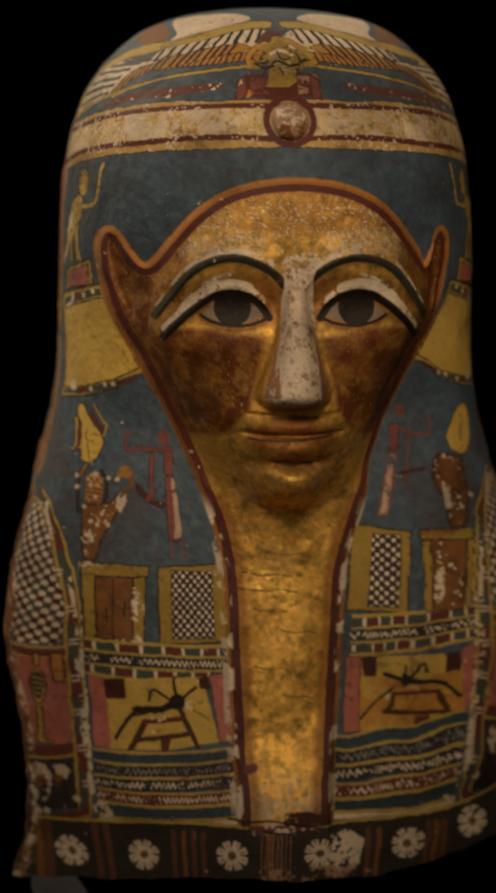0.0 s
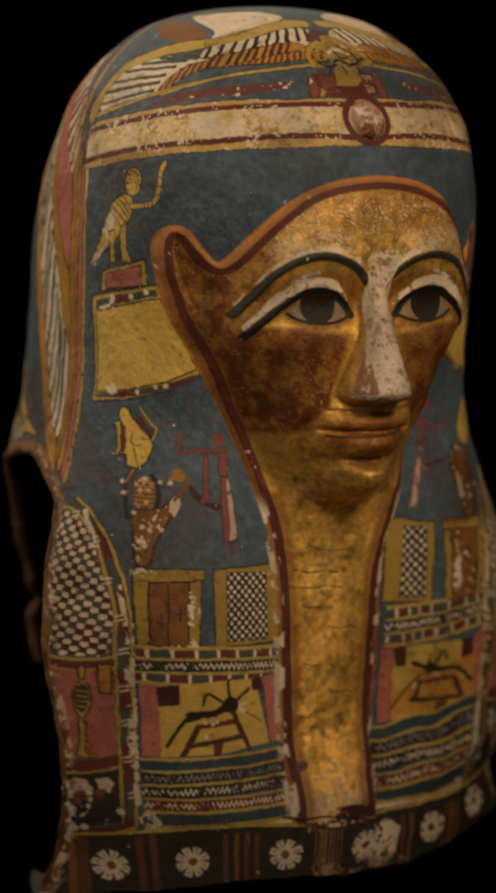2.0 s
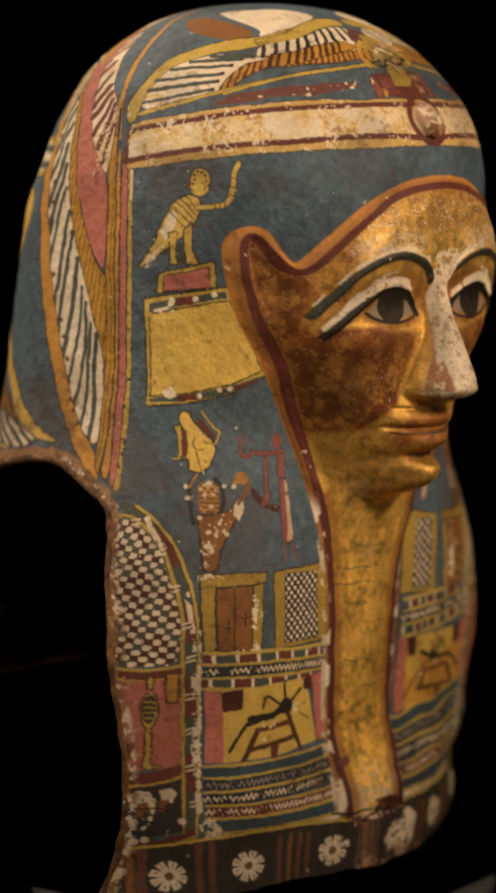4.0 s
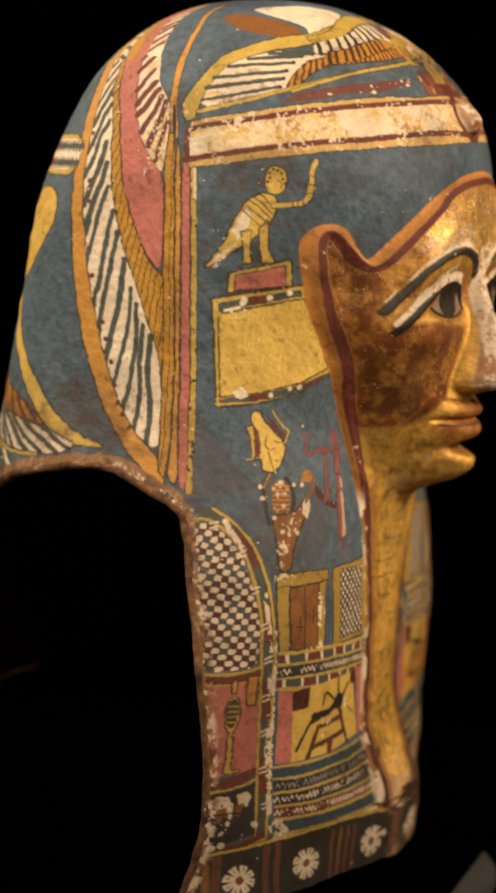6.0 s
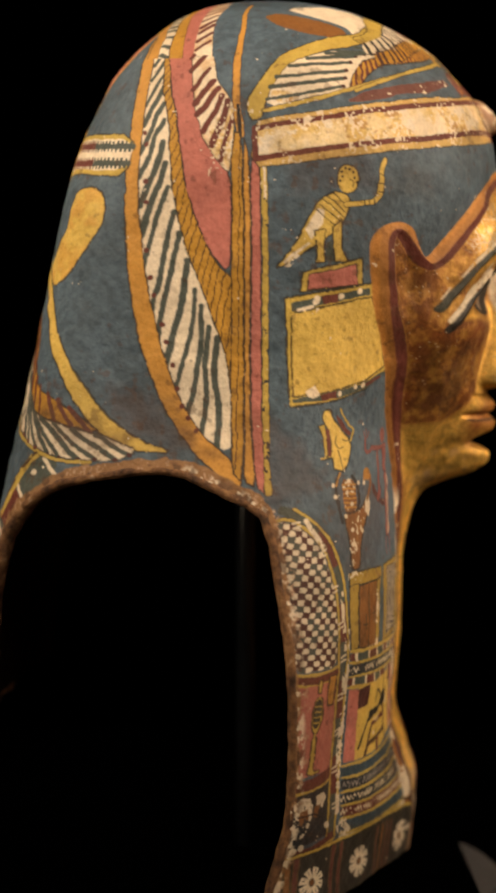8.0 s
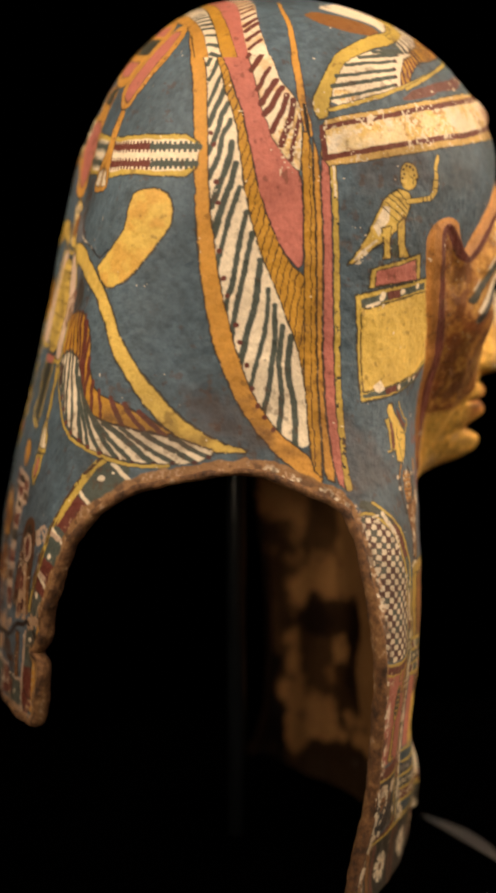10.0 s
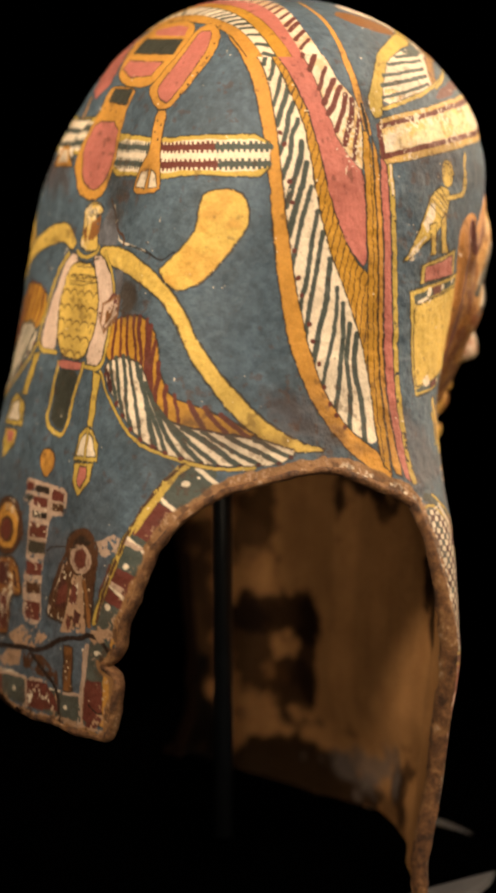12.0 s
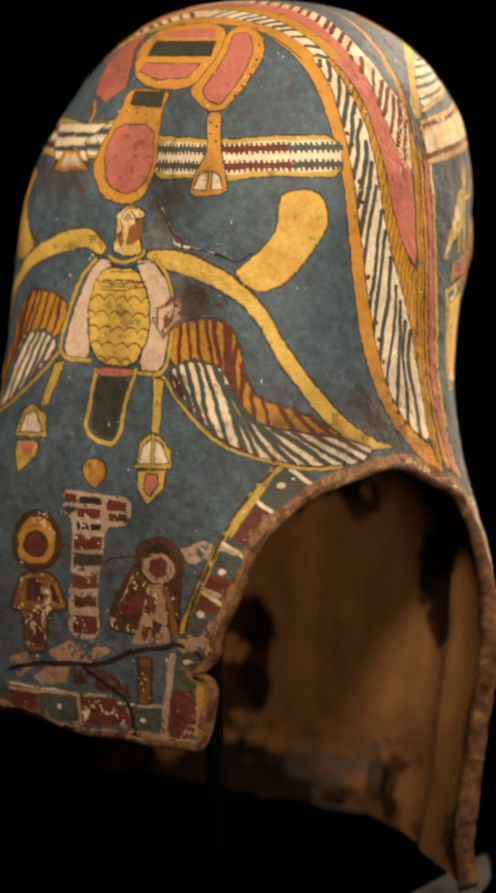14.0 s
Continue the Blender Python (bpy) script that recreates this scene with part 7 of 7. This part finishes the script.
for wide, high, a, b in ((0.9, 199.5, -22, 9), (0.8, 190, -24, 12), (0.7, 178, -17, 6), (0.6, 212, -6, 20), (0.7, 164, 2, 24), (0.6, 142, -14, 8), (0.6, 124, 4, 22), (0.6, 110, -16, -2)):
    stroke("front", UMBER_DARK, wide, [(a, high + 1.6), (0.6 * a + 0.4 * b, high - 0.8), (0.3 * a + 0.7 * b, high + 0.6), (b, high - 1.4)], flakes=0.12)
fill("front", MAROON_DARK, [(4, 55.5), (16, 56), (32, 54.5), (32, 49), (14, 47.5), (3, 49.5)], flakes=-0.1)
stroke("front", CRACK, 1.4, [(-30, 51.5), (-18, 50), (-4, 51), (6, 48.2), (20, 46.6), (32, 48.5)])
# brows, lids and eyes
stroke("face", CREAM, 3.8, [(77.4, 362.8), (69, 375), (60.2, 386.7), (50.5, 393), (39.9, 395.5), (28.4, 395.1), (16.7, 391), (7, 382.5)], flakes=0.55)
stroke("face", INK_GREEN, 4.0, [(79.3, 357.2), (71.1, 369.2), (61.2, 381.8), (53, 387.9), (42.4, 391.3), (31, 391.3), (19.4, 387.1), (11, 381.3), (6.5, 375.4)], edge=INK, lw=0.5)
stroke("face", CREAM, 4.6, [(73.5, 350), (64.6, 360.5), (56, 369)], flakes=0.1)
stroke("face", CREAM, 6.0, [(62, 363), (55, 369.5), (48.9, 374.3), (40.2, 376.8), (31.1, 375.6), (27, 374)], flakes=0.1)
stroke("face", CREAM, 3.0, [(34, 377), (27, 374.5), (21.5, 370.5), (18, 366.5)], flakes=0.3)
stroke("face", CREAM, 2.0, [(66, 361.5), (58, 371), (49, 379), (38, 382)], flakes=0.6)
fill("face", EYE_WHITE, [(53.4, 358.6), (48.4, 364.1), (40.3, 368.2), (29, 368.4), (21.4, 363.8), (17.8, 358.1), (23.3, 355.6), (31.2, 354.3), (41.7, 354.3), (48.4, 355.8)])
dots("face", EYE_BROWN, 10.8, [(35.9, 362.7)])
dots("face", INK, 4, [(35.8, 363)])
stroke("face", INK, 4.6, [(74.5, 344.8), (67, 354), (56.2, 363.1), (47.5, 369.1), (38.5, 371.3), (27.6, 369.9), (19.9, 364.4), (14.8, 356.8)])
stroke("face", INK, 1.9, [(53.8, 358.2), (48.5, 354.7), (40.5, 352.5), (31.3, 352), (22.4, 353.7), (15.5, 356.7)])
# white ground laid bare on the nose
fill("front", PALE_CLAY, [(-0.3, 385.2), (9.5, 388.1), (12.7, 383.2), (15.4, 355), (19.7, 328.8), (23.8, 312.5), (12.6, 307.3), (-2.7, 305.6), (-14.3, 309.6), (-12.5, 319.9), (-6.8, 336.2), (-2.9, 362)], soft=1.5)
fill("front", NOSE_CLAY, [(-0.3, 385.2), (9.5, 388.1), (12.7, 383.2), (15.4, 355), (19.7, 328.8), (23.8, 312.5), (12.6, 307.3), (-2.7, 305.6), (-14.3, 309.6), (-12.5, 319.9), (-6.8, 336.2), (-2.9, 362)], flakes=-0.1)
fill("front", CREAM, [(-4.3, 391), (9.4, 395), (23.1, 393.4), (14.7, 384.3), (15.1, 368.2), (16.3, 354.9), (15.7, 342.3), (17.4, 326.3), (18, 313.8), (12.6, 307.3), (-2.7, 305.6), (-12.5, 310.1), (-9.2, 323.7), (-6.8, 336.2), (-4.5, 349.2), (-3.9, 362), (-1.8, 378.4)], flakes=-0.14)
fill("front", CREAM, [(-14.2, 310.2), (-5.6, 315.1), (14.3, 314.2), (20, 310.3), (17.1, 306.5), (-2.6, 305.4)], flakes=-0.3)
fill("front", CREAM, [(17.7, 394.8), (37.6, 394.7), (52, 399.3), (31.1, 399.5)], flakes=-0.6)
fill("front", CREAM, [(4.4, 397.9), (-2.3, 404.7), (-9, 399.9), (-5.5, 393.1)], flakes=-0.6)
fill("front", NOSE_CLAY, [(-13.7, 311.2), (-10.8, 324), (-6, 330), (-6.1, 312.2)], flakes=-0.45)
stroke("front", UMBER_DARK, 1.5, [(-21.4, 286.4), (-13.9, 285.5), (-2, 285.5), (12.9, 286.2), (27.5, 287.9)])
# shade under the lower lip, painted as a dark line
stroke("front", UMBER_DARK, 2.6, [(-5.5, 272), (3.6, 270.6), (14.9, 271.6)], flakes=0.15)

# the blue is worn thin in some places, thick in others
is_blue = step(COLOUR[:, 2] - COLOUR[:, 0], 0.03, 0.06)
COLOUR *= (1 + is_blue * ((fractal(POS, 30, 64) - 0.5) * 0.45 + (fractal(POS, 260, 67) - 0.5) * 0.8))[:, None].clip(0.4, 2)
# grime: broad brown-grey films and darker spots in the paint
film = fractal(POS, 26, 51)
COLOUR *= (1 - 0.24 * step(film, 0.48, 0.72) * (GILT < 0.3))[:, None] * np.array((1.0, 0.985, 0.96))
spots = step(fractal(POS, 240, 54) * 0.7 + film * 0.3, 0.62, 0.70) * (GILT < 0.3)
put(np.arange(len(POS)), spots * 0.45, UMBER_DARK)
# the nose: the white ground is pitted and scraped through to the brown
scraped = step(13.5 + 6 * (PATCH - 0.5) - np.abs((PX - FACE_X) * 1000), 0, 3) * (PY < -0.1) * step(PZ * 1000, 303, 307) * step(396 - PZ * 1000, 0, 4)
put(np.arange(len(POS)), scraped * (GILT < 0.4) * step(fractal(POS, 420, 64) * 0.65 + GRAIN * 0.35, 0.58, 0.65) * 0.5, NOSE_CLAY)
# worn all over: pin flecks of gesso, darker grime
flecks = step(GRAIN * 0.6 + PATCH * 0.4, 0.765, 0.79)
on_eye = (PY < -0.05) & (np.abs(PX - FACE_X) < 0.056) & (PZ > 0.350) & (PZ < 0.374)
put(np.arange(len(POS)), flecks * (GILT < 0.3) * ~on_eye * 0.85, CREAM)
# bare brown strip along the opening
width = np.interp(np.abs(TH), [78, 84, 92, 110, 130, 140, 149, 154], [2.5, 6.0, 9.0, 7.0, 6.0, 4.5, 3.5, 3.0])
rim_band = step(width + 3.0 * (PATCH - 0.5) * 2 + CUT, -0.5, 0.5)
put(np.arange(len(POS)), rim_band, np.array(BROWN_EDGE))
edge_wear = step(9.0 - np.abs(CUT), 0, 4) * step(GRAIN * 0.6 + PATCH * 0.4, 0.60, 0.66)
put(np.arange(len(POS)), edge_wear * 0.8, PALE_CLAY)
chips = step(6.5 - np.abs(CUT), 0, 3) * step(np.abs(TH), 112, 96) * step(fractal(POS, 330, 57) + 0.10 * step(PZ, 0.11, 0.05), 0.57, 0.63)
put(np.arange(len(POS)), chips * 0.8, CREAM)
put(np.arange(len(POS)), step(8.0 - np.abs(CUT), 0, 5) * step(fractal(POS, 190, 58), 0.54, 0.62) * 0.75, UMBER_DARK)


# real stains, plus shade painted in along the foot, left side, top and back
RESIN_AND_SHADE, PAINTED_SHADE, DUST, TANNED = (0.013, 0.006, 0.0035), (0.003, 0.002, 0.0015), (0.16, 0.13, 0.12), (0.11, 0.05, 0.018)
LINING_STAINS_AND_SHADE = [  # degrees, mm up, half width and height in mm, strength, colour
    (-51, 130, 40, 17, 0.93, RESIN_AND_SHADE), (-62, 108, 17, 30, 0.85, RESIN_AND_SHADE), (-40, 110, 15, 28, 0.9, RESIN_AND_SHADE), (-47, 84, 20, 24, 0.92, RESIN_AND_SHADE), (-51, 116, 12, 8, 0.5, TANNED), (-56, 92, 8, 7, 0.45, TANNED),
    (-60, 197, 17, 28, 0.8, RESIN_AND_SHADE), (-74, 150, 10, 40, 0.6, RESIN_AND_SHADE),
    (54, 182, 20, 46, 0.95, RESIN_AND_SHADE), (4, 236, 50, 14, 0.96, RESIN_AND_SHADE), (-20, 213, 10, 22, 0.9, RESIN_AND_SHADE), (14, 222, 14, 10, 0.8, RESIN_AND_SHADE),
    (24, 40, 20, 12, 0.9, RESIN_AND_SHADE), (36, 36, 14, 22, 0.8, RESIN_AND_SHADE), (79, 84, 8, 16, 0.8, RESIN_AND_SHADE), (80, 30, 8, 26, 0.8, RESIN_AND_SHADE),
    (-86, 100, 32, 120, 0.85, RESIN_AND_SHADE), (165, 300, 60, 60, 0.8, RESIN_AND_SHADE), (0, 330, 120, 60, 0.85, RESIN_AND_SHADE),
    (-40, 24, 110, 24, 0.92, PAINTED_SHADE), (20, 20, 70, 16, 0.6, RESIN_AND_SHADE), (-30, 61, 70, 3.5, 0.55, RESIN_AND_SHADE), (-92, 60, 40, 90, 0.97, PAINTED_SHADE), (-98, 160, 20, 90, 0.95, RESIN_AND_SHADE), (150, 190, 62, 110, 0.97, RESIN_AND_SHADE), (-150, 190, 72, 115, 0.97, RESIN_AND_SHADE),
    (176, 180, 50, 110, 0.97, RESIN_AND_SHADE), (-176, 180, 50, 110, 0.97, RESIN_AND_SHADE), (-95, 280, 50, 60, 0.8, RESIN_AND_SHADE),
    (-6, 40, 56, 15, 0.72, DUST), (16, 54, 22, 11, 0.6, DUST), (78, 70, 5, 9, 0.7, DUST)]


def wall_thickness(deg, z):
    """Thickness of the shell: the front legs are thick towards their free edge."""
    a = np.abs(deg)
    return 0.0055 + np.where(np.asarray(deg) > 0, 0.0065, 0.013) * step(a, 56, 66) * step(a, 100, 90) * step(z, 0.235, 0.15) + 0.003 * step(a, 84, 92)


def build_mask():
    keep = (CUT < 0.3) & (FOOT_CUT < 0)
    number = np.full(len(POS), -1)
    q = (np.arange(NW - 1)[:, None] * NT + np.arange(NT)[None, :]).ravel()
    nxt = (np.arange(NW - 1)[:, None] * NT + (np.arange(NT)[None, :] + 1) % NT).ravel()
    quads = np.stack([q, q + NT, nxt + NT, nxt], 1)
    quads = quads[keep[quads].all(1)]
    used = np.unique(quads)
    number[used] = np.arange(len(used))
    verts, faces = [POS[used]], [number[quads]]
    colours, gilts = [np.c_[COLOUR[used], np.ones(len(used))]], [GILT[used]]
    mats = [np.zeros(len(quads), np.int32)]
    count = len(used)
    # lining
    ti, wi = np.radians(np.arange(-180, 180, 0.75)), np.linspace(0.0, 0.600, 300)
    T, W = np.meshgrid(ti, wi)
    T, W = T.ravel(), W.ravel()
    lowest = np.where(np.abs(np.degrees(T)) < 95, foot_line(np.degrees(T)) + 2.0, 0) / 1000
    W = np.maximum(W, lowest)
    z = height_of(W)
    r = hood_radius(T, z) - wall_thickness(np.degrees(T), z)
    z = np.where(W > 0.42, z - 0.004, z)
    deg = np.degrees(T)
    inner = np.stack([-r * np.sin(T), -r * np.cos(T), z], 1)
    inner += (np.stack([-np.sin(T), -np.cos(T), 0 * T], 1)) * ((fractal(inner, 40, 71) - 0.5) * 0.0035)[:, None]
    c = inside(np.abs(deg) * TO_MM, W * 1000 - np.where(deg < -100, 3 * step(180 - np.abs(deg), 0, 18), 0), [(a * TO_MM, b) for a, b in OPENING] + [(181 * TO_MM, -8)])
    n = len(ti)
    q = (np.arange(len(wi) - 1)[:, None] * n + np.arange(n)[None, :]).ravel()
    nxt = (np.arange(len(wi) - 1)[:, None] * n + (np.arange(n)[None, :] + 1) % n).ravel()
    quads = np.stack([q, nxt, nxt + n, q + n], 1)
    quads = quads[(c[quads] < 2.0).all(1)]
    verts.append(inner)
    faces.append(quads + count)
    # brown linen, with dark resin stains, painted-in shade and a grey patch low down
    tan = np.tile((0.36, 0.185, 0.075), (len(inner), 1)) * (0.62 + 0.5 * fractal(inner, 30, 72) + 0.26 * fractal(inner * (1, 1, 0.12), 170, 74))[:, None]
    ragged = (fractal(inner, 55, 73) - 0.5) * 30 + (fractal(inner, 240, 76) - 0.5) * 7
    for a0, w0, ra, rw, strength, shade in LINING_STAINS_AND_SHADE:
        e = 1 - np.hypot((deg - a0) * TO_MM / ra, (W * 1000 - w0) / rw)
        c1 = (step(e * min(ra, rw) + ragged, -3, 5) * strength)[:, None]
        tan = tan * (1 - c1) + np.array(shade) * c1
    colours.append(np.c_[tan, np.ones(len(inner))])
    gilts.append(np.zeros(len(inner)))
    mats.append(np.ones(len(quads), np.int32))
    count += len(inner)
    # worn roll along the edge of the opening, on both sides
    line = np.array([(84.7, 2)] + OPENING[1:], float)
    at = np.r_[0, np.cumsum(np.hypot(*(np.diff(line, axis=0) * (TO_MM, 1)).T))]
    s = np.arange(0, at[-1], 1.1)
    a, w = np.interp(s, at, line[:, 0]), np.interp(s, at, line[:, 1])
    k = np.exp(-np.linspace(-2, 2, 9) ** 2)
    k /= k.sum()
    a, w = (np.convolve(np.pad(v, 4, "edge"), k, "valid") for v in (a, w))
    for side in (1, -1):
        ww = np.maximum(w + (3 if side < 0 else 0) * (a > 100) * step(180 - a, 0, 18), np.where(a < 95, foot_line(a * side) + 2, 1.0)) / 1000
        th = np.radians(a) * side
        thick = wall_thickness(a * side, ww)
        r = hood_radius(th, ww) - thick / 2
        mid = np.stack([-r * np.sin(th), -r * np.cos(th), ww], 1)
        tang = np.gradient(mid, axis=0)
        tang /= np.linalg.norm(tang, axis=1)[:, None]
        out = np.stack([-np.sin(th), -np.cos(th), 0 * th], 1)
        out -= tang * (out * tang).sum(1)[:, None]
        out /= np.linalg.norm(out, axis=1)[:, None]
        athwart = np.cross(tang, out)
        m = 10
        for j in range(m):
            f = 2 * math.pi * j / m
            p = mid + (thick / 2 + 0.0010)[:, None] * math.cos(f) * out + 0.0030 * math.sin(f) * athwart
            p = p + (mid - p) * ((fractal(p, 150, 81) - 0.5) * 0.6)[:, None]
            verts.append(p)
        L = len(mid)
        i = np.arange(L - 1)
        for j in range(m):
            j2 = (j + 1) % m
            faces.append(np.stack([count + j * L + i, count + j2 * L + i, count + j2 * L + i + 1, count + j * L + i + 1], 1))
            mats.append(np.full(L - 1, 2 if side > 0 else 1, np.int32))
        # the left roll takes this dark colour in place of shade
        colours.append(np.tile((*RESIN_AND_SHADE, 1.0), (L * m, 1)))
        gilts.append(np.zeros(L * m))
        count += L * m
    verts, faces, mats = np.concatenate(verts), np.concatenate(faces), np.concatenate(mats)
    me = bpy.data.meshes.new("mummy_mask")
    me.vertices.add(len(verts))
    me.vertices.foreach_set("co", verts.astype(np.float32).ravel())
    me.loops.add(faces.size)
    me.loops.foreach_set("vertex_index", faces.astype(np.int32).ravel())
    me.polygons.add(len(faces))
    me.polygons.foreach_set("loop_start", np.arange(0, faces.size, 4, dtype=np.int32))
    me.polygons.foreach_set("material_index", mats)
    for mat in (GESSO, LINING, RIM):
        me.materials.append(mat)
    me.update(calc_edges=True)
    me.shade_smooth()
    at = me.attributes.new("paint", "FLOAT_COLOR", "POINT")
    at.data.foreach_set("color", np.concatenate(colours).astype(np.float32).ravel())
    at = me.attributes.new("gilt", "FLOAT", "POINT")
    at.data.foreach_set("value", np.concatenate(gilts).astype(np.float32))
    ob = new("mummy_mask", me)
    return tagged(ob, "painted and gilded Egyptian cartonnage mummy mask, worn, on a black plinth", "mask")


build_mask()
